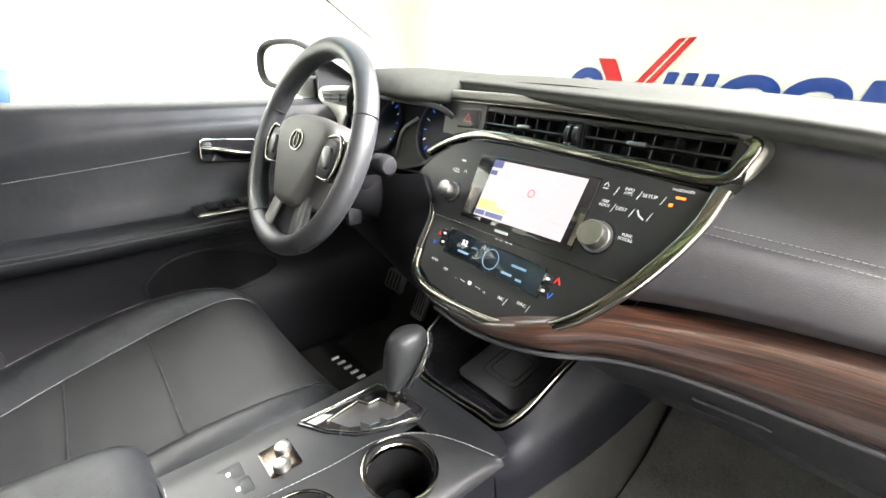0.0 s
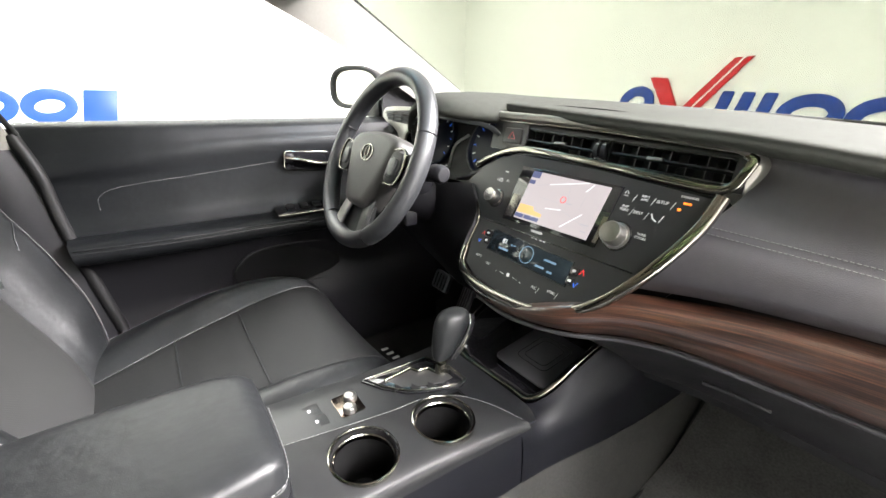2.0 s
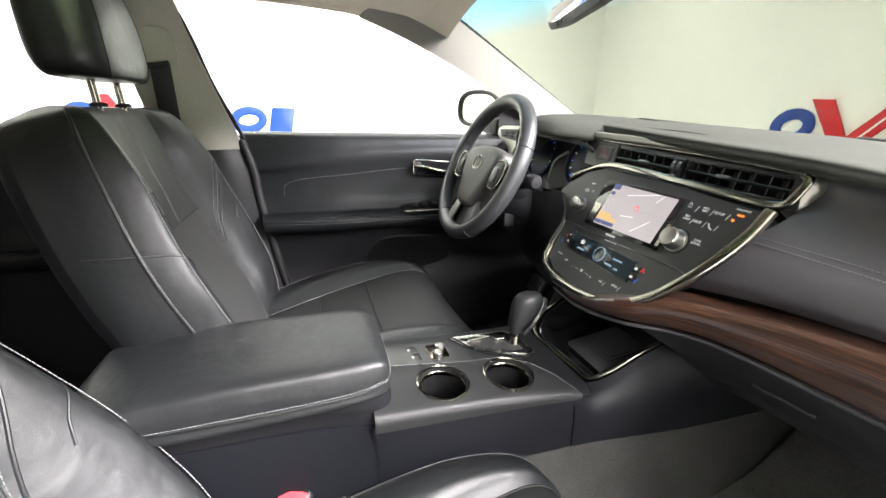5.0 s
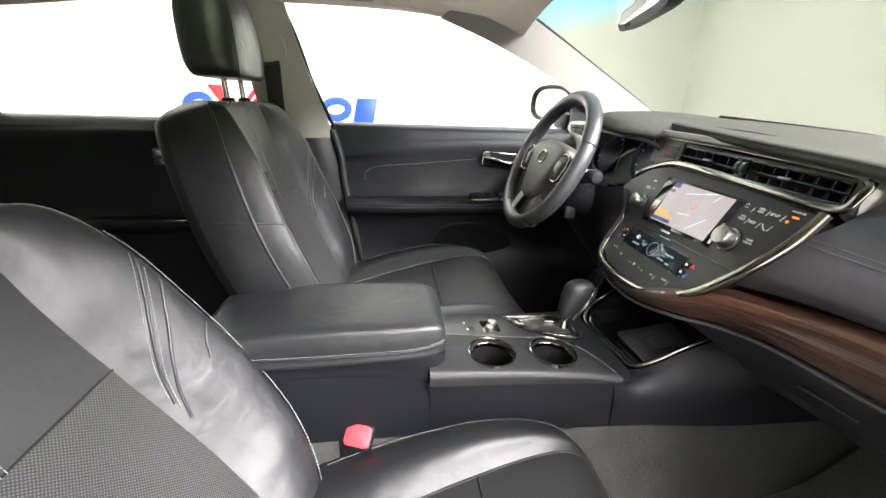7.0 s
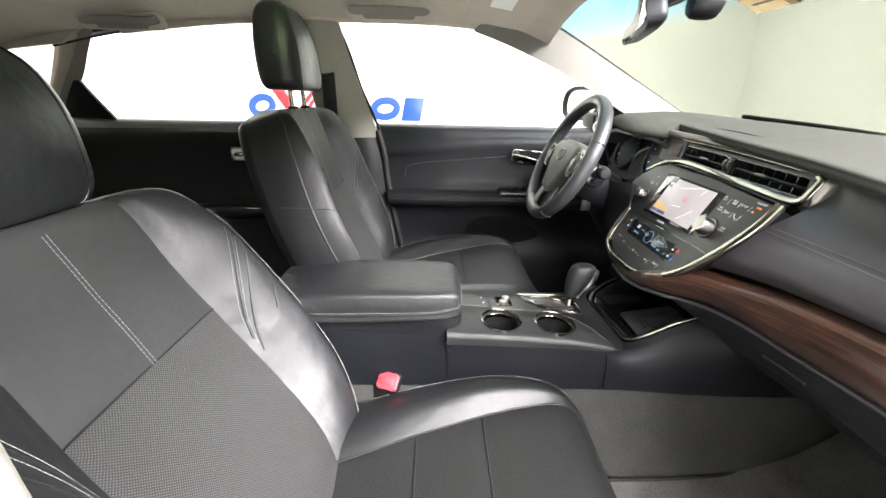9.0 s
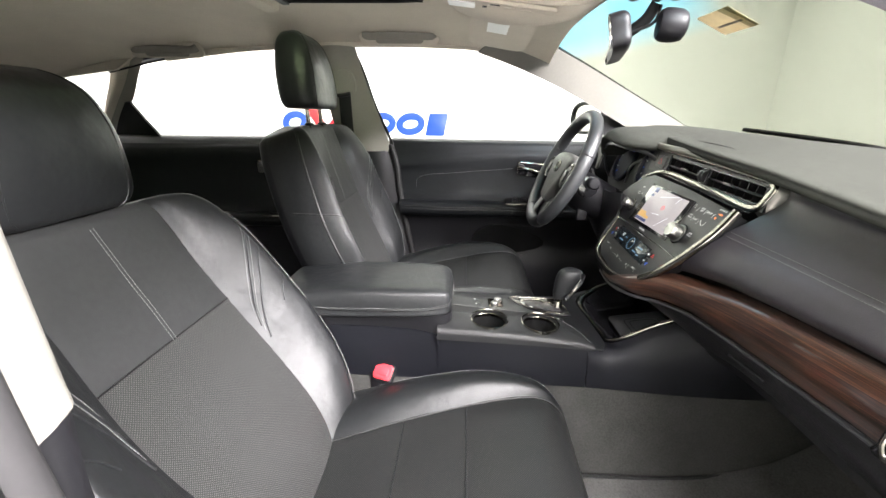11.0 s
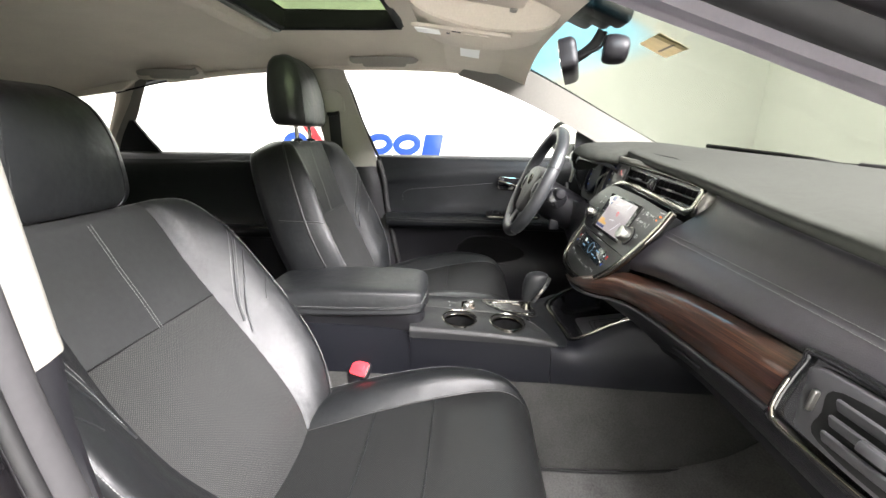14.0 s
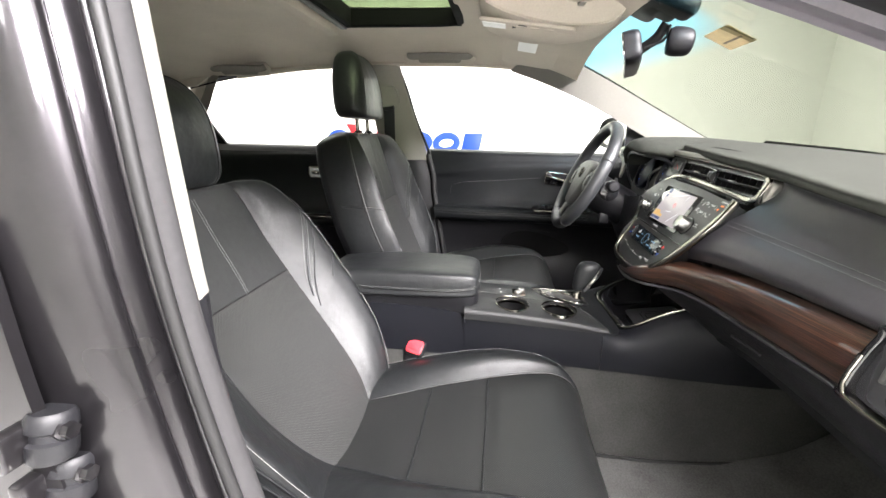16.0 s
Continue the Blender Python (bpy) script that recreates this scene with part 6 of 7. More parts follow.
def cup_wing():
    """The leather-covered wing with two round holes, built as a fine sheet whose holes are cut."""
    a = lattice(WING, 76, 46)
    bm = sheet(a)
    bmesh.ops.subdivide_edges(bm, edges=bm.edges[:], cuts=1, use_grid_fill=True)
    gone = []
    for f in bm.faces:
        c = f.calc_center_median()
        if any(math.hypot(c.x - x, c.y - y) < CUP_R + 0.0022 for x, y, z in CUPS) and c.z > 0.6:
            gone.append(f)
    bmesh.ops.delete(bm, geom=gone, context="FACES")
    part("wing", thick(bm, 0.004), WINGSKIN, CON, "black padded console wing")
    for x, y, z in CUPS:
        m = axes((x, y, z), (1, 0, -0.05), (0, 1, -0.04))
        cup = part("cup_holder", turned([(CUP_R + 0.001, 0.002), (CUP_R - 0.001, -0.02), (CUP_R - 0.003, -0.072), (0.0, -0.074)], m, 44), FELT, CON, "deep black cup holder")
        part("cup_rim", turned([(CUP_R + 0.0022, -0.002), (CUP_R + 0.0024, 0.003), (CUP_R + 0.0034, 0.0042), (CUP_R + 0.0050, 0.0036), (CUP_R + 0.0058, -0.004)], m, 56), CHROME, cup, "chrome cup rim")
        part("cup_inner_rim", turned([(CUP_R - 0.0022, -0.012), (CUP_R - 0.0022, -0.006), (CUP_R - 0.0008, -0.0045), (CUP_R + 0.0006, -0.0055)], m, 56), CHROME, cup, "chrome inner ring")
        part("cup_groove", turned([(CUP_R - 0.0002, -0.006), (CUP_R + 0.0004, 0.001), (CUP_R + 0.0026, 0.0012)], m, 56), RUBBER, cup)
        part("cup_grip", turned([(0.018, -0.073), (0.018, -0.06), (0.0, -0.058)], m, 24), PLASTIC, cup)
    seam([(-0.029, 0.02, 0.6178), (-0.015, 0.10, 0.6178), (-0.003, 0.19, 0.6158), (0.001, 0.260, 0.6128), (0.024, 0.305, 0.6088), (0.061, 0.335, 0.6038), (0.103, 0.361, 0.5936)], CON)


cup_wing()


def armrest():
    arm = CON
    rows = []
    for y, hw, top, bot in ((-0.385, 0.06, 0.655, 0.640), (-0.38, 0.088, 0.672, 0.634), (-0.35, 0.103, 0.688, 0.632), (-0.2, 0.107, 0.702, 0.634), (-0.05, 0.104, 0.704, 0.638), (0.01, 0.098, 0.702, 0.640), (0.034, 0.088, 0.692, 0.645), (0.040, 0.07, 0.680, 0.655)):
        h = top - bot
        rows.append([(-0.008 + a * hw, y, bot + b * h) for a, b in ((-0.92, 0.0), (-1.0, 0.28), (-0.98, 0.7), (-0.86, 0.95), (-0.4, 1.0), (0.4, 1.0), (0.86, 0.95), (0.98, 0.7), (1.0, 0.28), (0.92, 0.0), (0, -0.02))])
    bm = sheet(lattice(rows, 66, 40, True), closed=True, caps=True)
    bmesh.ops.recalc_face_normals(bm, faces=bm.faces[:])
    lid = part("armrest_lid", bm, LEATHER, arm, "padded black leather armrest lid")
    part("lid_welt", sweep(cr([(0.092, -0.34, 0.652), (0.100, -0.2, 0.655), (0.098, -0.04, 0.658), (0.088, 0.015, 0.662), (0.068, 0.037, 0.665), (-0.04, 0.042, 0.667), (-0.085, 0.03, 0.665)], 50), flat(0.004, 0.004, 0.45)), LEATHER, lid)
    seam([(0.0985, -0.33, 0.657), (0.1015, -0.2, 0.660), (0.099, -0.04, 0.663), (0.090, 0.016, 0.667), (0.066, 0.040, 0.670), (-0.04, 0.0445, 0.672)], lid)
    base = []
    for z, k in ((0.642, 0.90), (0.625, 0.90), (0.60, 0.88), (0.50, 0.88), (0.30, 0.88)):
        base.append([(-0.008 + x * k, y, z) for x, y in ((-0.10, -0.37), (-0.10, -0.1), (-0.10, 0.03), (0.0, 0.036), (0.10, 0.03), (0.10, -0.1), (0.10, -0.37), (0, -0.38))])
    bm = sheet(lattice(base, 48, 16, True), closed=True, caps=True)
    bmesh.ops.recalc_face_normals(bm, faces=bm.faces[:])
    part("armrest_bin", bm, PLASTIC, arm, "black console bin")


armrest()


def shifter():
    sh = thing("gear_shifter", (-0.06, 0.27, 0.60), "leather gear knob in a chrome zigzag gate", "gear shifter")
    m = axes((-0.062, 0.272, 0.6085), (1, 0, 0), (0, 1, -0.01))
    outline = [(-0.030, -0.082), (0.006, -0.062), (0.036, -0.034), (0.056, 0.006), (0.068, 0.045), (0.060, 0.064), (0.022, 0.062), (-0.027, 0.042)]
    part("gate_plate", plate(outline, 0.004, m, 0.0015), GLOSS, sh, "gloss black gate plate")
    part("gate_frame", sweep([tuple(m @ Vector((x * 0.93, y * 0.93, 0.005))) for x, y in outline], flat(0.0025, 0.003, 0.4), True, up=(0, 0, 1)), CHROME, sh, "chrome gate frame")
    inner = [(-0.006, -0.052), (0.022, -0.038), (0.038, -0.012), (0.052, 0.028), (0.050, 0.050), (0.022, 0.048), (0.018, 0.028), (0.004, 0.024), (0.002, 0.006), (-0.012, -0.002), (-0.010, -0.020)]
    part("gate_inlay", plate([(x * 0.9, y * 0.92) for x, y in inner], 0.0050, m, 0.001), DARKSATIN, sh, "satin zigzag gate floor")
    zig = [(-0.006, -0.052), (-0.012, -0.002), (0.002, 0.006), (0.004, 0.024), (0.018, 0.028), (0.022, 0.050)]
    part("gate_wall", sweep(np.array([tuple(m @ Vector((x, y, 0.0062))) for x, y in zig]), flat(0.004, 0.006, 0.4)), CHROME, sh, "chrome zigzag wall")
    for gx, gy in ((0.020, -0.040), (0.033, -0.018), (0.043, 0.006)):
        part("gate_notch", plate([(gx - 0.010, gy - 0.001), (gx + 0.005, gy + 0.007), (gx + 0.002, gy - 0.009)], 0.0056, m, 0), RUBBER, sh)
    part("shaft", tube([(-0.044, 0.312, 0.61), (-0.044, 0.315, 0.63), (-0.045, 0.318, 0.655)], 0.008, 8, 14, up=(0, 1, 0)), CHROME, sh, "chrome shaft")
    part("collar", turned([(0.014, 0), (0.012, 0.006), (0.010, 0.018), (0.0, 0.02)], axes((-0.044, 0.312, 0.611), (1, 0, 0), (0, 1, 0)), 24), CHROME, sh)
    rows = []
    for z, rx, ry, dy in ((0.636, 0.011, 0.013, -0.002), (0.644, 0.014, 0.019, 0.002), (0.660, 0.018, 0.025, 0.008), (0.682, 0.021, 0.031, 0.016), (0.698, 0.022, 0.032, 0.020), (0.710, 0.019, 0.027, 0.022), (0.716, 0.012, 0.018, 0.022), (0.718, 0.004, 0.006, 0.022)):
        rows.append([(-0.045 + rx * math.cos(a), 0.315 + dy + ry * math.sin(a), z) for a in np.linspace(0, 2 * math.pi, 16, endpoint=False)])
    bm = sheet(lattice(rows, 40, 26, True), closed=True, caps=True)
    bmesh.ops.recalc_face_normals(bm, faces=bm.faces[:])
    kb = part("knob", bm, LEATHER, sh, "smooth black leather gear knob")
    part("knob_front", sweep(cr([(-0.030, 0.326, 0.636), (-0.023, 0.340, 0.662), (-0.024, 0.358, 0.690), (-0.034, 0.366, 0.706)], 16), flat(0.012, 0.005, 0.4), up=(1, 0, 0)), GLOSS, kb, "gloss black knob trim")
    part("knob_button", sweep(cr([(-0.0225, 0.334, 0.652), (-0.0205, 0.342, 0.664), (-0.0205, 0.350, 0.678)], 10), flat(0.008, 0.004, 0.4), up=(1, 0, 0)), CHROME, kb, "chrome shift button")
    # seat heater dials and two small keys
    hp = part("heater_plate", plate(rrect(0.048, 0.038, 0.005), 0.004, axes((-0.055, 0.153, 0.6085), (1, 0, 0), (0, 1, 0)), 0.001), COPPER, CON, "dark mirrored seat heater panel")
    for dx, dy in ((-0.011, 0.006), (0.011, -0.004)):
        part("heater_dial", turned([(0.0098, 0.0), (0.0098, 0.006), (0.0085, 0.0085), (0.006, 0.0090), (0.005, 0.0082), (0.0, 0.0082)], axes((-0.052 + dx, 0.154 + dy, 0.6125), (1, 0, 0), (0, 1, 0)), 22), SATIN, hp, "chrome heater dial")
    for i, (x, y) in enumerate(((-0.070, 0.100), (-0.044, 0.103))):
        kk = part("small_key", plate(rrect(0.024, 0.030, 0.003), 0.004, axes((x, y, 0.6095), (1, 0, 0), (0, 1, 0)), 0.001), PANEL, CON, "small black key")
        part("key_mark", plate(rrect(0.006, 0.004, 0.001), 0.0043, axes((x, y, 0.6095), (1, 0, 0), (0, 1, 0)), 0), LETTER, kk)


shifter()


def cubby():
    """Open tray under the panel with a bright U-shaped edge."""
    tray = thing("console_tray", (0, 0.48, 0.58), "black storage tray with a chrome U-shaped edge", "tray")
    edge = [(-0.128, 0.52, 0.672), (-0.108, 0.42, 0.635), (-0.074, 0.378, 0.613), (-0.02, 0.387, 0.598), (0.030, 0.404, 0.585), (0.064, 0.411, 0.582), (0.082, 0.440, 0.602), (0.092, 0.490, 0.636), (0.099, 0.548, 0.664), (0.106, 0.60, 0.69)]
    part("chrome_edge", sweep(cr(edge, 60), flat(0.010, 0.007, 0.4)), CHROME, tray, "champagne chrome U-shaped edge")
    inner = [(x * 0.93, y + 0.010, z + 0.001) for x, y, z in edge]
    floor = [(x * 0.78, max(y, 0.415) + 0.012, 0.562 + max(0, (y - 0.45)) * 0.3) for x, y, z in edge]
    part("tray_wall", thick(sheet(lattice([inner, [tuple((np.array(a) * 0.5 + np.array(b) * 0.5)) for a, b in zip(inner, floor)], floor], 50, 8)), 0.003), GLOSS, tray, "gloss black tray wall")
    part("tray_floor", thick(sheet(lattice([[(-0.095, 0.40, 0.562), (0, 0.405, 0.561), (0.075, 0.415, 0.561)], [(-0.10, 0.60, 0.595), (0, 0.60, 0.595), (0.10, 0.60, 0.60)], [(-0.10, 0.74, 0.66), (0, 0.74, 0.66), (0.11, 0.74, 0.67)]], 16, 12)), 0.004), GLOSS, tray)
    mt = axes((0.0, 0.515, 0.5865), (1, 0, 0), (0, 1, 0.16))
    part("rubber_mat", plate(rrect(0.125, 0.13, 0.012), 0.004, mt, 0.001), TRAYMAT, tray, "grey rubber mat with an outlined pad")
    for w_, h_, r_ in ((0.07, 0.08, 0.012), (0.05, 0.06, 0.010)):
        part("mat_line", sweep([tuple(mt @ Vector((x, y, 0.0042))) for x, y in rrect(w_, h_, r_, 0.0, 0.005, 6)], flat(0.0012, 0.0006), True), GLOSS, tray)
    rows = [
        [(0.060, 0.350, 0.590), (0.100, 0.352, 0.580), (0.111, 0.355, 0.552), (0.114, 0.355, 0.484)],
        [(0.055, 0.392, 0.578), (0.092, 0.392, 0.574), (0.114, 0.396, 0.546), (0.119, 0.402, 0.486)],
        [(0.074, 0.411, 0.580), (0.100, 0.420, 0.574), (0.118, 0.428, 0.550), (0.125, 0.440, 0.488)],
        [(0.090, 0.440, 0.600), (0.110, 0.452, 0.588), (0.126, 0.465, 0.560), (0.132, 0.480, 0.490)],
        [(0.100, 0.490, 0.634), (0.118, 0.500, 0.617), (0.136, 0.515, 0.580), (0.141, 0.530, 0.493)],
        [(0.107, 0.548, 0.662), (0.128, 0.560, 0.645), (0.148, 0.580, 0.605), (0.150, 0.600, 0.497)],
        [(0.116, 0.610, 0.692), (0.140, 0.630, 0.680), (0.160, 0.650, 0.630), (0.156, 0.680, 0.500)],
        [(0.135, 0.740, 0.740), (0.160, 0.740, 0.700), (0.168, 0.740, 0.640), (0.160, 0.760, 0.502)]]
    part("console_flank", thick(sheet(lattice(rows, 24, 48)), 0.004), FLANK, CON, "satin black console flank")


cubby()


# ---------------------------------------------------------------- seats
def seat(name, cx, dy, dz, hr_gap, label, s, recline, crown=1.0):
    """A front seat; s: the side of its inner edge."""
    st = thing(name, (cx, dy, 0.2), label, "car seat", "front seats")
    stations = [(-0.25, 0.250, 0.425, 0.445, 0.27), (-0.17, 0.258, 0.440, 0.464, 0.27), (-0.05, 0.265, 0.462, 0.496, 0.27), (0.08, 0.265, 0.484, 0.522, 0.27), (0.17, 0.262, 0.496, 0.524, 0.27), (0.235, 0.255, 0.497, 0.512, 0.27), (0.275, 0.246, 0.480, 0.485, 0.27), (0.300, 0.238, 0.44, 0.44, 0.26), (0.306, 0.232, 0.38, 0.38, 0.25), (0.295, 0.228, 0.31, 0.31, 0.25)]
    rows = []
    for y, hw, zc, zb, zl in stations:
        k = float(np.interp(y, [-0.25, -0.16, -0.02, 0.23, 0.30], [0.36, 0.42, 0.555, 0.73, 0.74]))
        half = [(1.0, min(zl, zc - 0.02)), (1.025, zc - 0.06), (1.0, zb - 0.018), (0.5 * k + 0.46, zb + 0.002), (k, zc + 0.006), (k * 0.55, zc - 0.002), (0.0, zc - 0.005)]
        rows.append([(cx - a * hw, y + dy, z + dz) for a, z in half] + [(cx + a * hw, y + dy, z + dz) for a, z in half[-2::-1]])
    nv = 55
    a = lattice(rows, 49, nv)
    for c in (16, 32):
        a[:, c, 2] -= 0.004
    marks = [int(np.argmin(abs(a[:, 24, 1] - dy - y))) for y in CROSS]
    for r in marks:
        a[r, 17:32, 2] -= 0.003
    uv = lattice_uv(a)
    for r in marks:
        part("cushion_piping", sweep(a[r, 16:33] + (0, 0, 0.0012), ring(0.0016, 6)), LEATHER, st)
    cu = part("cushion_bolster", sheet(a[:, :17]), LEATHER, st, "smooth black leather cushion bolster")
    part("cushion_bolster", sheet(a[:, 32:]), LEATHER, st, "smooth black leather cushion bolster")
    part("cushion_insert", sheet(a[:, 16:33], uv=uv[:, 16:33]), CUSHION, st, "perforated black leather cushion")
    for c in (9, 39):
        seam([tuple(p + (0, 0, 0.0012)) for p in a[6:int(nv * 0.72):4, c]], st)
    for c in (16, 32):
        part("cushion_piping", sweep(cr([tuple(p + (0, 0, 0.0015)) for p in a[2:int(nv * 0.74):3, c]], 40), ring(0.0018, 6)), LEATHER, st)
    part("cushion_base", rbox((cx, dy + 0.02, dz + 0.32), (0.44, 0.50, 0.10), 0.03), PLASTIC, st, "black seat base")
    part("seat_rail", rbox((cx - 0.16, dy + 0.02, 0.282), (0.05, 0.52, 0.05), 0.01), PLASTIC, st)
    part("seat_rail", rbox((cx + 0.16, dy + 0.02, 0.282), (0.05, 0.52, 0.05), 0.01), PLASTIC, st)

    spine = cr([(-0.17, 0.40), (-0.215, 0.47), (-0.300, 0.575), (-0.385, 0.70), (-0.442, 0.81), (-0.480, 0.895), (-0.502, 0.945), (-0.512, 0.968)], 40)
    spine[:, 0] = -0.17 + (spine[:, 0] + 0.17) * recline
    high = spine[:, 1] > 0.73
    spine[high, 1] = 0.73 + (spine[high, 1] - 0.73) * crown
    tan = np.gradient(spine, axis=0)
    tan /= np.linalg.norm(tan, axis=1)[:, None]
    ts = np.linspace(0, 1, 40)
    wd = np.interp(ts, [0, 0.1, 0.2, 0.33, 0.46, 0.6, 0.75, 0.88, 0.95, 1], [0.185, 0.222, 0.268, 0.297, 0.286, 0.266, 0.244, 0.213, 0.185, 0.14])
    wd = np.convolve(np.pad(wd, 3, mode="edge"), np.ones(7) / 7, mode="valid")
    ins = np.interp(ts, [0, 0.05, 0.15, 0.26, 0.35, 0.46, 0.58, 0.8, 1], [0.40, 0.44, 0.53, 0.545, 0.54, 0.53, 0.53, 0.60, 0.66])
    ins = np.convolve(np.pad(ins, 2, mode="edge"), np.ones(5) / 5, mode="valid")
    kb = np.interp(ts, [0, 0.12, 0.22, 0.35, 0.6, 0.8, 0.92, 1], [0.2, 0.5, 0.92, 1.1, 1.03, 0.6, 0.25, 0.0])
    fl = np.interp(ts, [0, 0.85, 0.95, 1], [1, 1, 0.8, 0.35])
    prof = [(0, 0), (0.30, 0.001), (0.57, 0.006), (0.69, 0.032), (0.81, 0.054), (0.93, 0.060), (1.0, 0.000), (0.985, -0.075), (0.80, -0.112), (0, -0.125)]
    rows = []
    for i in range(40):
        ny, nz = tan[i][1], -tan[i][0]
        loop = []
        for px, pd in prof + [(-x, d) for x, d in prof[-2:0:-1]]:
            if abs(px) < 0.9:
                k = ins[i] / 0.57
                px = math.copysign(abs(px) * k if abs(px) < 0.58 else ins[i] + (abs(px) - 0.57) * (0.93 - ins[i]) / 0.36, px) if pd > -0.1 else px
            d = pd * (kb[i] if pd > 0.004 else 1)
            d = -0.05 + (d + 0.05) * fl[i]
            loop.append((cx + px * wd[i], spine[i][0] + dy + d * ny, spine[i][1] + dz + d * nz))
        rows.append(loop)
    b = np.array([cr(r, 72, True) for r in rows])
    for c in (8, 64):
        b[:34, c, 1] -= 0.004
    kx = int(np.argmin(abs(spine[:, 1] - 0.730)))
    b[kx, list(range(65, 72)) + list(range(0, 8)), 1] -= 0.004
    uvb = lattice_uv(np.concatenate([b[:, 64:], b[:, :9]], 1))
    mid = np.concatenate([b[:, 64:], b[:, :9]], 1)
    part("back_insert", sheet(mid[:kx + 1], uv=uvb[:kx + 1]), INSERT, st, "perforated black leather back panel")
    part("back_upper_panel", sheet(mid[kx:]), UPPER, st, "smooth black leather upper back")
    part("cross_piping", sweep(cr([tuple(p + (0, 0.0012, 0.0008)) for p in mid[kx]], 40), ring(0.0016, 8)), RUBBER, st, "dark piping across the back")
    part("back_bolster", sheet(b[:, 8:29]), LEATHER, st, "smooth black leather back bolster")
    part("back_bolster", sheet(b[:, 44:65]), LEATHER, st, "smooth black leather back bolster")
    back = sheet(b[:, 28:45])
    part("back_shell", back, PLASTIC, st, "black seat back shell")
    cap = bmesh.new()
    cap.faces.new([cap.verts.new(p) for p in b[-1]])
    part("back_top", cap, LEATHER, st)
    for o in (-0.0032, 0.0032):
        seam([tuple(p + (o, 0.003, 0.001)) for p in b[kx:36:3, 0]], st)
    rr = lambda z: float(np.interp(z, spine[:, 1], np.arange(40)))  # noqa: E731

    def across(c0, c1, z0, z1, lift):
        out = []
        for f in np.linspace(0, 1, 9):
            c, r = c0 + (c1 - c0) * f, rr(z0 + (z1 - z0) * f ** 0.75)
            i, j = int(r), int(c)
            fr, fc = r - i, c - j
            p = (b[i, j] * (1 - fr) * (1 - fc) + b[i + 1, j] * fr * (1 - fc) + b[i, j + 1] * (1 - fr) * fc + b[i + 1, j + 1] * fr * fc)
            q = np.cross(b[i + 1, j] - b[i, j], b[i, j + 1] - b[i, j])
            q = q / (np.linalg.norm(q) + 1e-9)
            q = q if q[1] > -0.2 and q[2] > -0.5 else -q
            out.append(tuple(p + lift * q))
        return out

    for mirror in (False, True):
        for k, (z0, z1) in enumerate(((0.655, 0.815), (0.630, 0.780))):
            c0, c1 = (63.0, 53.5) if mirror else (9.0, 18.5)
            part("bolster_piping", sweep(cr(across(c0, c1, z0, z1, 0.0004), 24), ring(0.0022, 8)), LEATHER, st)
            if k == 0:
                seam(across(c0, c1, z0 + 0.010, z1 + 0.010, 0.001), st)
                seam(across(c0, c1, z0 - 0.010, z1 - 0.010, 0.001), st)
        c0, c1 = (57.0, 45.5) if mirror else (15.0, 26.5)
        part("bolster_piping", sweep(cr(across(c0, c1, 0.665, 0.76, 0.0003), 30), ring(0.0018, 8)), LEATHER, st)
    for c in (23, 49):
        seam([tuple(p + (0.002 if c < 30 else -0.002, 0.004, 0)) for p in b[3:34:4, c]], st)
        part("side_piping", sweep(cr([tuple(p) for p in b[2:36:3, c]], 40), ring(0.0028, 8)), LEATHER, st)
    # stitched edge along the crest of both bolsters, a double welt on the door side
    for c in (20, 52):
        seam([tuple(p + (0, 0.003, 0.002)) for p in b[3:30:3, c]], st, r=0.0007)
    c = 20 if s < 0 else 52
    for k in (1, 2):
        cc = c + k if c < 36 else c - k
        part("bolster_welt", sweep(cr([tuple(p + (0, 0.001, 0.001)) for p in b[2:22:2, cc]], 40), ring(0.0026, 8)), LEATHER, st)
    # headrest on two posts
    hz = 0.955 + dz + hr_gap
    hy = -0.17 - 0.355 * recline + dy
    hrows = []
    for k, (z, hw, f, r) in enumerate(((0.000, 0.080, 0.030, -0.030), (0.004, 0.112, 0.046, -0.044), (0.03, 0.131, 0.054, -0.050), (0.09, 0.127, 0.056, -0.050), (0.14, 0.116, 0.051, -0.046), (0.178, 0.098, 0.040, -0.040), (0.200, 0.076, 0.022, -0.028), (0.210, 0.045, 0.004, -0.012))):
        lean = -0.10 * z
        if cx > 0:
            lean -= 0.014
            f -= 0.016 * max(0.0, 1 - z / 0.16)
        else:
            r -= 0.008
        sh = [(-1, 0.0), (-0.97, 0.45), (-0.82, 0.85), (-0.45, 1.0), (0, 1.02), (0.45, 1.0), (0.82, 0.85), (0.97, 0.45), (1, 0.0), (0.97, -0.5), (0.8, -0.92), (0.4, -1.0), (0, -1.0), (-0.4, -1.0), (-0.8, -0.92), (-0.97, -0.5)]
        hrows.append([(cx + px * hw, hy + lean + ((f if py > 0 else -r) * py), hz + z) for px, py in sh])
    h = lattice(hrows, 64, 30, True)
    bm = sheet(h, closed=True, caps=True)
    bmesh.ops.recalc_face_normals(bm, faces=bm.faces[:])
    hr = part("headrest", bm, LEATHER, st, "black leather headrest")
    for c in (9, 23):
        seam([tuple(p) for p in h[1:28:3, c]], hr)
        part("headrest_piping", sweep(cr([tuple(p) for p in h[1:29:3, c]], 30), ring(0.0015, 6)), LEATHER, hr)
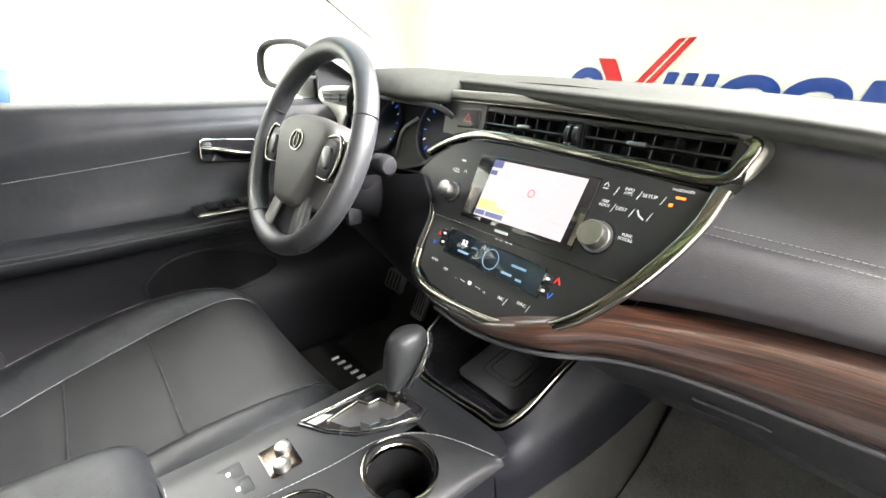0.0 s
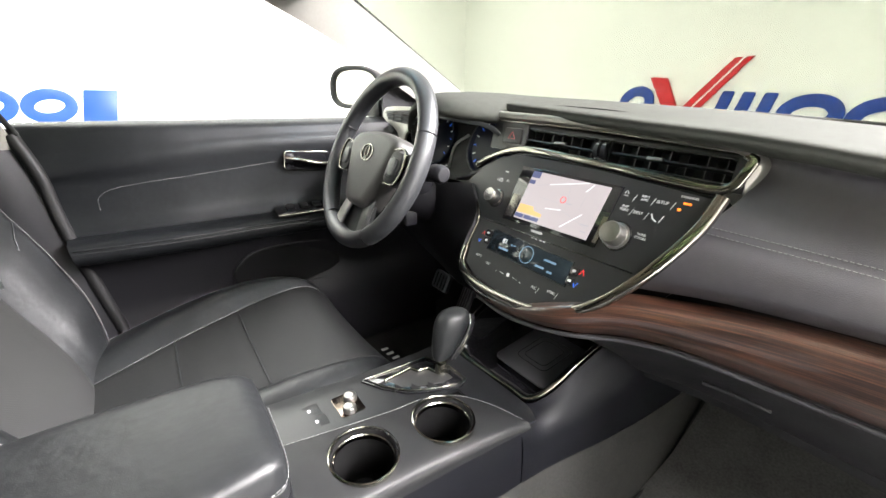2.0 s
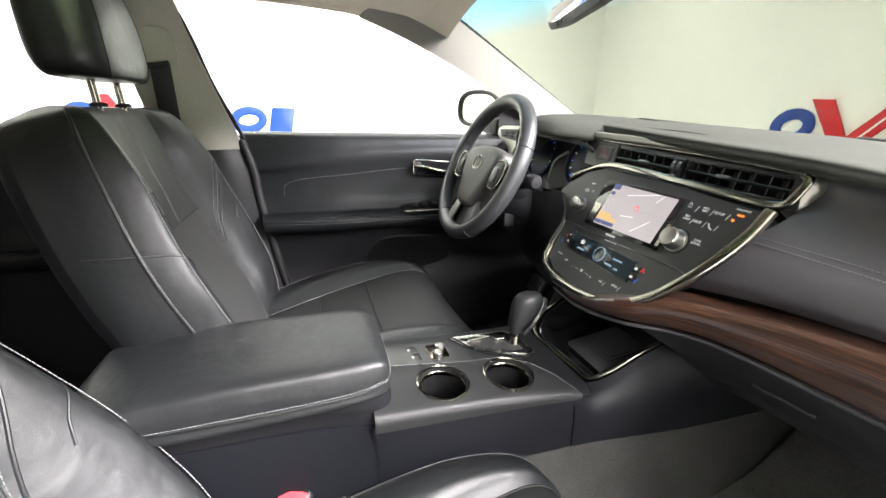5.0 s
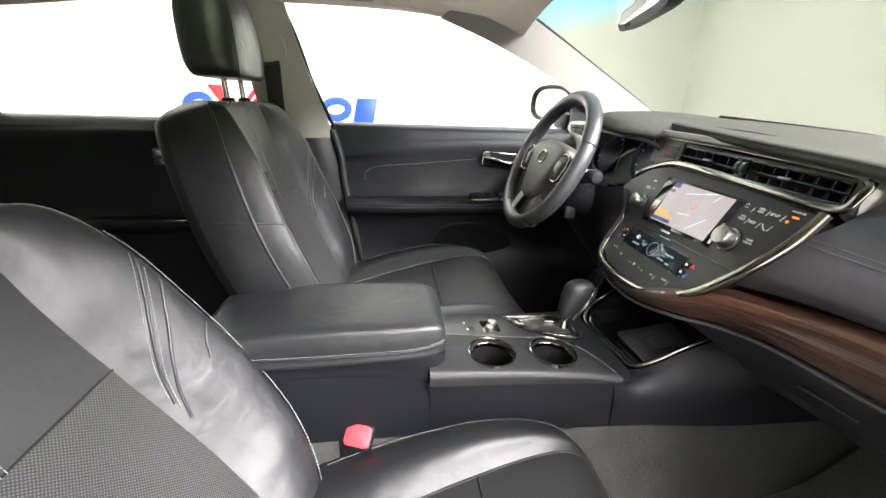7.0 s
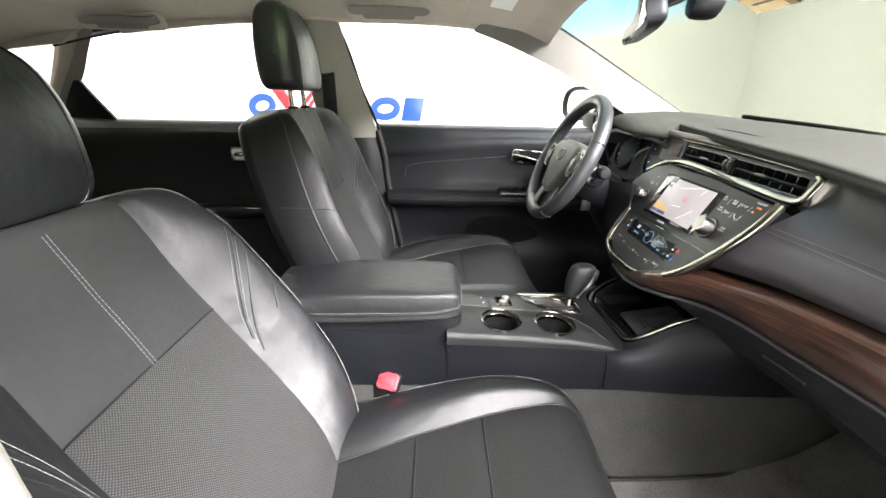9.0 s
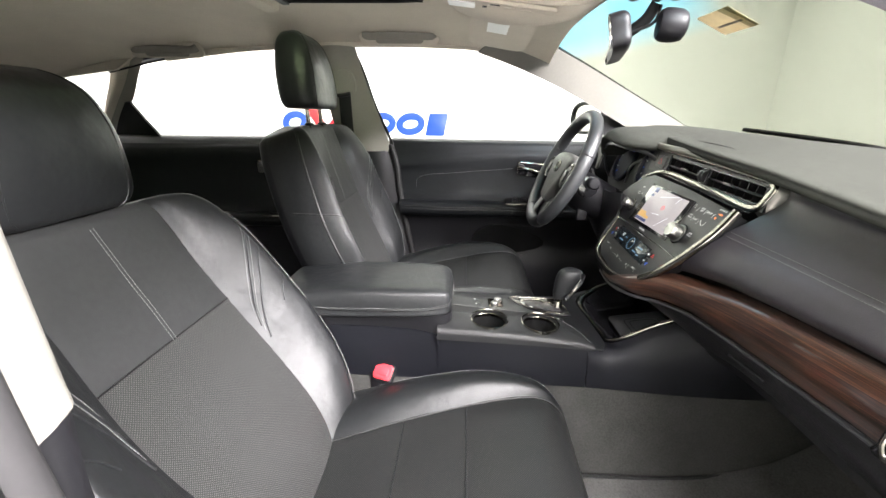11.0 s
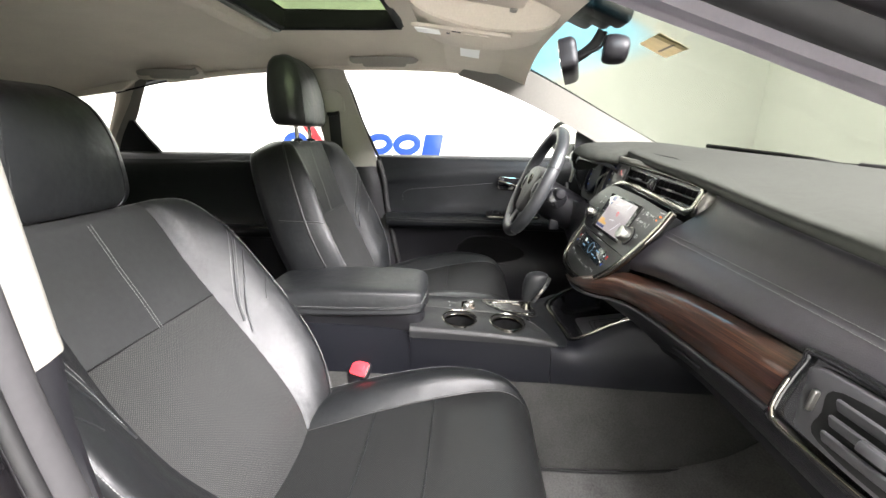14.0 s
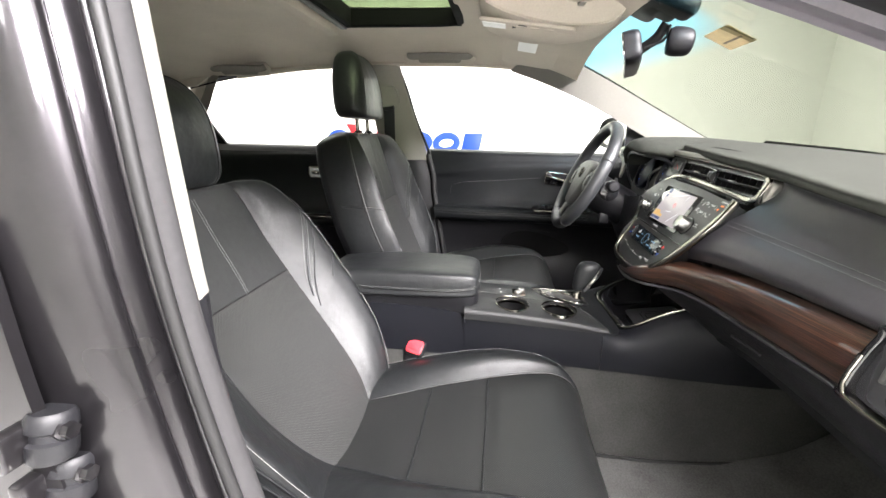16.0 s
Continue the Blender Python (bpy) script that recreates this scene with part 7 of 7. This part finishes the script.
    for x in (-0.055, 0.055):
        part("headrest_post", tube([(cx + x, hy - 0.002, hz + 0.03), (cx + x, hy + 0.004, hz - hr_gap - 0.02)], 0.0065, 6, 12, up=(0, 1, 0)), CHROME, st, "chrome headrest post")
        part("post_collar", turned([(0.014, 0), (0.014, 0.005), (0.010, 0.008), (0.0, 0.008)], axes((cx + x, hy + 0.004, hz - hr_gap + 0.004), (1, 0, 0), (0, 1, 0)), 18), PLASTIC, st)
    return st


CROSS = (-0.06, 0.072)
seat("driver_seat", -0.372, 0.0, 0.085, 0.05, "black leather front seat with raised headrest behind the wheel", 1, 0.66)
seat("passenger_seat", 0.366, 0.0, 0.0, -0.028, "black leather front seat with perforated insert and lowered headrest", -1, 1.0, 0.87)


def rear_bench():
    st = thing("rear_bench", (0, -1.25, 0.2), "black leather rear bench in shadow", "car seat")
    part("bench_cushion", thick(sheet(lattice([
        [(-0.66, -0.82, 0.30), (0, -0.82, 0.30), (0.66, -0.82, 0.30)], [(-0.66, -0.83, 0.44), (0, -0.83, 0.45), (0.66, -0.83, 0.44)],
        [(-0.66, -1.0, 0.50), (0, -1.0, 0.50), (0.66, -1.0, 0.50)], [(-0.66, -1.35, 0.46), (0, -1.35, 0.47), (0.66, -1.35, 0.46)]], 30, 16)), 0.01), LEATHER, st)
    part("bench_back", thick(sheet(lattice([
        [(-0.64, -1.32, 0.42), (0, -1.32, 0.42), (0.64, -1.32, 0.42)], [(-0.64, -1.42, 0.66), (0, -1.42, 0.66), (0.64, -1.42, 0.66)],
        [(-0.60, -1.52, 0.90), (0, -1.52, 0.90), (0.60, -1.52, 0.90)], [(-0.56, -1.60, 0.95), (0, -1.60, 0.95), (0.56, -1.60, 0.95)]], 30, 16)), 0.01), LEATHER, st)


rear_bench()


# ---------------------------------------------------------------- overhead and small things
def overhead():
    oc = thing("overhead_console", (0.0, 0.16, 1.33), "beige overhead console with map lights", "overhead console")
    rows = [
        [(-0.13, 0.015, 1.366), (0, 0.01, 1.368), (0.13, 0.015, 1.366)],
        [(-0.12, 0.03, 1.315), (0, 0.03, 1.308), (0.12, 0.03, 1.315)],
        [(-0.11, 0.11, 1.285), (0, 0.11, 1.274), (0.11, 0.11, 1.285)],
        [(-0.09, 0.20, 1.275), (0, 0.20, 1.264), (0.09, 0.20, 1.275)],
        [(-0.07, 0.29, 1.285), (0, 0.29, 1.280), (0.07, 0.29, 1.285)],
        [(-0.07, 0.33, 1.325), (0, 0.34, 1.325), (0.07, 0.33, 1.325)]]
    part("housing", thick(sheet(lattice(rows, 20, 24)), 0.006), LINER, oc, "beige console housing")
    for s in (-1, 1):
        part("housing_side", thick(sheet(lattice([[(s * r[0][0], r[0][1], r[0][2]) for r in [[(-abs(q[0][0]), q[0][1], q[0][2])] for q in rows]], [(s * -0.15, q[0][1], 1.372) for q in rows]], 20, 5)), 0.004), LINER, oc)
    m = axes((0.055, 0.12, 1.2785), (0, 1, -0.12), (-1, 0, 0.08))
    sp = part("switch_panel", plate(rrect(0.21, 0.078, 0.014), 0.006, m @ Matrix.Rotation(math.pi, 4, "X"), 0.002), LINER, oc, "pale switch panel")
    n = m @ Matrix.Rotation(math.pi, 4, "X")
    part("map_light", plate(rrect(0.052, 0.034, 0.004, -0.072, 0.006), 0.008, n, 0.001), WHITEINK, sp, "white map light lens")
    part("map_light", plate(rrect(0.052, 0.022, 0.004, -0.072, -0.024), 0.008, n, 0.001), WHITEINK, sp, "white map light lens")
    for i in range(3):
        part("switch", plate(rrect(0.022, 0.012, 0.002, -0.012 + 0.03 * i, 0.012), 0.008, n, 0.001), LINER, sp)
    part("button", plate(rrect(0.018, 0.005, 0.001, -0.01, 0.026), 0.0075, n, 0), PLASTIC, sp)
    part("button", plate(rrect(0.008, 0.016, 0.001, -0.028, -0.008), 0.0075, n, 0), PLASTIC, sp)


overhead()


def sun_visor():
    for x, s in ((-0.31, 1), (0.31, -1)):
        sv = thing("sun_visor", (x, 0.15, 1.32), "folded beige sun visor against the headliner", "sun visor", "sun visors")
        m = axes((x, 0.150, 1.299), (1, 0, s * 0.09), (0, 1, -0.16))
        part("visor_board", plate(rrect(0.31, 0.17, 0.035, n=8), 0.018, m @ Matrix.Translation((0, 0, -0.009)), 0.006, 3), LINER, sv, "beige visor board")
        part("visor_label", rbox((s * 0.06, -0.01, -0.0095), (0.12, 0.055, 0.0012), 0, m), WHITEINK, sv, "white label")
        part("visor_clip", rbox((s * 0.16, 0.07, -0.006), (0.03, 0.014, 0.012), 0.003, m), TRIM, sv)


sun_visor()


def grab_handle(y0, y1, z, s):
    gh = thing("grab_handle", (s * 0.575, (y0 + y1) / 2, z), "beige grab handle folded against the headliner", "grab handle", "grab handles")
    x = s * 0.556
    m = axes((x, (y0 + y1) / 2, z + 0.006), (0, 1, 0), (-s * 0.55, 0, 1)) if s < 0 else axes((x, (y0 + y1) / 2, z + 0.006), (0, -1, 0), (-s * 0.55, 0, 1))
    w_ = y1 - y0
    bez = part("bezel", plate(rrect(w_ + 0.01, 0.052, 0.022, n=7), 0.008, m, 0.004, 3), LINER, gh, "beige handle bezel")
    # Flush plate; the darker beige stands in for the recess's shade.
    part("recess", plate(rrect(w_ * 0.62, 0.032, 0.012, 0, -0.004, 7), 0.0086, m, 0), TRIM, bez, "flat finger recess, shade put into its darker beige")
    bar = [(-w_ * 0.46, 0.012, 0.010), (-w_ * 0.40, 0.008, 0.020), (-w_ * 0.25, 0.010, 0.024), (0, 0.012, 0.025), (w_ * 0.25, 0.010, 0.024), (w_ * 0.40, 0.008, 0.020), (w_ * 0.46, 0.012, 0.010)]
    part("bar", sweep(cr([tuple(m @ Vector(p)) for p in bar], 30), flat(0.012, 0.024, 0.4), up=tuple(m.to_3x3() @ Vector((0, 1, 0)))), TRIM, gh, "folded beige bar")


for y0, y1, z in ((-0.29, -0.035, 1.316), (-1.085, -0.835, 1.272)):
    grab_handle(y0, y1, z, -1)


def rearview_mirror():
    rv = thing("rearview_mirror", (-0.02, 0.40, 1.23), "black rearview mirror on a windshield mount", "mirror")
    m = axes((-0.028, 0.352, 1.226), (1, -0.26, 0.0), (0, -0.22, 1))
    shape = [tuple(p) for p in cr([(-0.125, 0.0), (-0.112, 0.033), (0, 0.038), (0.112, 0.033), (0.125, 0.0), (0.112, -0.03), (0, -0.034), (-0.112, -0.03)], 40, True)]
    part("mirror_housing", plate(shape, -0.034, m, 0.014, 4), PLASTIC, rv, "black mirror housing")
    part("mirror_glass", plate([(x * 0.955, y * 0.80 + 0.005) for x, y in shape], 0.0025, m, 0.0005), MIRROR, rv, "silver mirror glass")
    for bx in (-0.075, -0.055):
        part("mirror_button", rbox((bx, -0.0275, 0.001), (0.003, 0.006, 0.002), 0.0005, m), RUBBER, rv)
    part("mount_arm", tube([(-0.02, 0.375, 1.235), (0.0, 0.41, 1.262), (0.01, 0.425, 1.29)], 0.011, 12, 12), RUBBER, rv, "black mount arm")
    part("mount_cable", tube([(0.012, 0.385, 1.24), (0.022, 0.42, 1.255), (0.02, 0.43, 1.285)], 0.003, 12, 8), RUBBER, rv)
    pod = axes((0.046, 0.472, 1.244), (1, -0.18, 0), (0, 0.1, 1)) @ Matrix.Scale(0.88, 4)
    part("sensor_pod", turned([(0.0, 0), (0.020, 0.001), (0.028, 0.006), (0.032, 0.016), (0.034, 0.034), (0.033, 0.048), (0.028, 0.057), (0.0, 0.060)], pod, 28), PLASTIC, rv, "dark grey sensor pod")
    for dx, dy2, w_ in ((0.0, 0.0, 0.12), (0.035, 0.03, 0.09), (0.06, 0.05, 0.06)):
        part("sensor_cover", rbox((dx, dy2, 0), (w_, 0.085, 0.036), 0.014, axes((0.0, 0.375, 1.334), (1, 0, 0), (0, 1, -0.42)), 3), RUBBER, rv, "black sensor cover")
    stk = thing("windshield_sticker", (0.07, 0.545, 1.252), "small tan paper sticker on the inside of the windshield", "sticker")
    part("paper", rbox((0, 0, 0), (0.10, 0.066, 0.0012), 0, axes((0.055, 0.538, 1.251), (1, 0, 0), (0, 1, -0.47))), STICKER, stk)
    part("print_bar", rbox((0, 0.008, -0.0012), (0.07, 0.005, 0.0006), 0, axes((0.055, 0.538, 1.251), (1, 0, 0), (0, 1, -0.47))), TRIM, stk)


rearview_mirror()


def seat_belt(s):
    sb = thing("seat_belt", (s * 0.66, -0.36, 1.1), "grey seat belt webbing on the centre pillar", "seat belt", "seat belts")
    cover = axes((s * 0.626, -0.370, 1.182), (0, 1, 0.12), (s * -0.30, -0.12, 1))
    part("belt_cover", plate([tuple(p) for p in cr([(-0.034, -0.030), (-0.036, 0.020), (-0.018, 0.044), (0.018, 0.044), (0.036, 0.022), (0.034, -0.022), (0.020, -0.038), (-0.020, -0.040)], 40, True)], -s * 0.016, cover, 0.0), TRIM, sb, "pale beige belt anchor cover")
    part("belt_guide", sweep(cr([(s * 0.612, -0.396, 1.140), (s * 0.607, -0.372, 1.141), (s * 0.606, -0.350, 1.146)], 20), flat(0.014, 0.012, 0.4), up=(1, 0, 0)), RUBBER, sb, "black belt slot")
    part("webbing", sweep(cr([(s * 0.611, -0.372, 1.142), (s * 0.640, -0.374, 1.0), (s * 0.675, -0.36, 0.86), (s * 0.69, -0.35, 0.55)], 20), flat(0.044, 0.0022, 0.4), up=(1, 0, 0)), RUBBER, sb, "dark belt webbing")


seat_belt(-1)
seat_belt(1)


def buckle():
    bk = thing("belt_buckle", (0.115, -0.14, 0.42), "black seat belt buckle with a red button beside the cushion", "buckle")
    m = axes((0.108, -0.116, 0.499), (0.35, 0.93, 0), (-0.67, 0.25, 0.69))
    up = axes((0.088, -0.118, 0.432), (0.35, 0.93, 0), (0.0, 0.02, 1))
    part("buckle_body", plate(rrect(0.050, 0.125, 0.008), 0.028, up, 0.006, 3), PLASTIC, bk, "tall black buckle body")
    part("buckle_neck", plate(rrect(0.050, 0.042, 0.008), 0.014, m @ Matrix.Translation((0, 0, -0.015)), 0.004, 3), PLASTIC, bk)
    rim = part("button_frame", plate(rrect(0.046, 0.036, 0.008), 0.004, m, 0.002, 3), REDBTN, bk, "red button frame")
    part("release_button", plate(rrect(0.030, 0.018, 0.004, 0, 0.001), 0.003, m @ Matrix.Translation((0, 0, 0.0035)), 0.0014, 2), REDBTN, rim, "raised red release button")
    part("buckle_strap", sweep(cr([(0.110, -0.137, 0.40), (0.114, -0.15, 0.34), (0.118, -0.17, 0.27)], 12), flat(0.03, 0.003, 0.4), up=(1, 0, 0)), RUBBER, bk)


buckle()


def floor_mats():
    fm = thing("floor_mat", (-0.4, 0.55, 0.19), "dark carpet floor mat with white lettering bars", "floor mat")
    part("mat", thick(sheet(lattice([
        [(-0.70, 0.28, 0.262), (-0.42, 0.28, 0.262), (-0.17, 0.28, 0.262)], [(-0.70, 0.58, 0.264), (-0.42, 0.58, 0.264), (-0.17, 0.58, 0.266)],
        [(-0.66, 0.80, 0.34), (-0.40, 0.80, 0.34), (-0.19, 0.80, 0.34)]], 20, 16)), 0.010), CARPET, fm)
    for i in range(6):
        part("letter_bar", rbox((-0.61 + i * 0.030, 0.487 + i * 0.0036, 0.2755), (0.010, 0.022, 0.003), 0.0005), LETTER, fm)
    pm = thing("floor_mat", (0.4, 0.5, 0.19), "dark carpet floor mat in the entry side footwell", "floor mat")
    # Lighter than the driver's mat, in place of light in this footwell.
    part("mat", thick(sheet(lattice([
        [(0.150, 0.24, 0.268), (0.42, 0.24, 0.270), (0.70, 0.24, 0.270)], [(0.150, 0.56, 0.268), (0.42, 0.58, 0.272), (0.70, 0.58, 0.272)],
        [(0.158, 0.74, 0.318), (0.42, 0.75, 0.330), (0.70, 0.75, 0.330)], [(0.160, 0.83, 0.372), (0.42, 0.84, 0.380), (0.70, 0.84, 0.380)], [(0.165, 0.94, 0.485), (0.42, 0.95, 0.49), (0.70, 0.95, 0.49)]], 24, 24)), -0.004), LITMAT, pm)
    part("carpet_welt", tube([(0.158, 0.28, 0.270), (0.158, 0.43, 0.270), (0.157, 0.54, 0.272), (0.158, 0.65, 0.284), (0.160, 0.74, 0.308), (0.162, 0.83, 0.345), (0.160, 0.90, 0.395), (0.158, 0.94, 0.43)], 0.0045, 48, 8), RUBBER, CON, "dark carpet edge")


floor_mats()
part("toe_board", thick(sheet(lattice([[(-0.74, 0.60, 0.255), (0, 0.60, 0.255), (0.74, 0.60, 0.255)], [(-0.74, 0.82, 0.33), (0, 0.82, 0.33), (0.74, 0.82, 0.33)], [(-0.74, 0.98, 0.50), (0, 0.98, 0.50), (0.74, 0.98, 0.50)]], 10, 10)), 0.008), MAT, BODY, "charcoal carpeted toe board")


def pedals():
    for nm, x, w_ in (("accelerator_pedal", -0.43, 0.05), ("brake_pedal", -0.56, 0.08)):
        pd = thing(nm, (x, 0.72, 0.32), "black rubber pedal in the footwell", "pedal", "pedals")
        m = axes((x, 0.682, 0.485), (1, 0, 0), (0, 0.45, 1))
        p = part("pad", plate(rrect(w_, 0.13 if w_ < 0.06 else 0.06, 0.01), 0.012, m, 0.003), BEZEL, pd)
        for i in range(4):
            part("rib", rbox((-w_ * 0.3 + i * w_ * 0.2, 0, 0.013), (0.004, 0.10 if w_ < 0.06 else 0.045, 0.004), 0.001, m), PLASTIC, p)
        part("pedal_arm", tube([(x, 0.70, 0.48), (x, 0.78, 0.55), (x, 0.84, 0.68)], 0.01, 8, 10), PLASTIC, pd)


pedals()
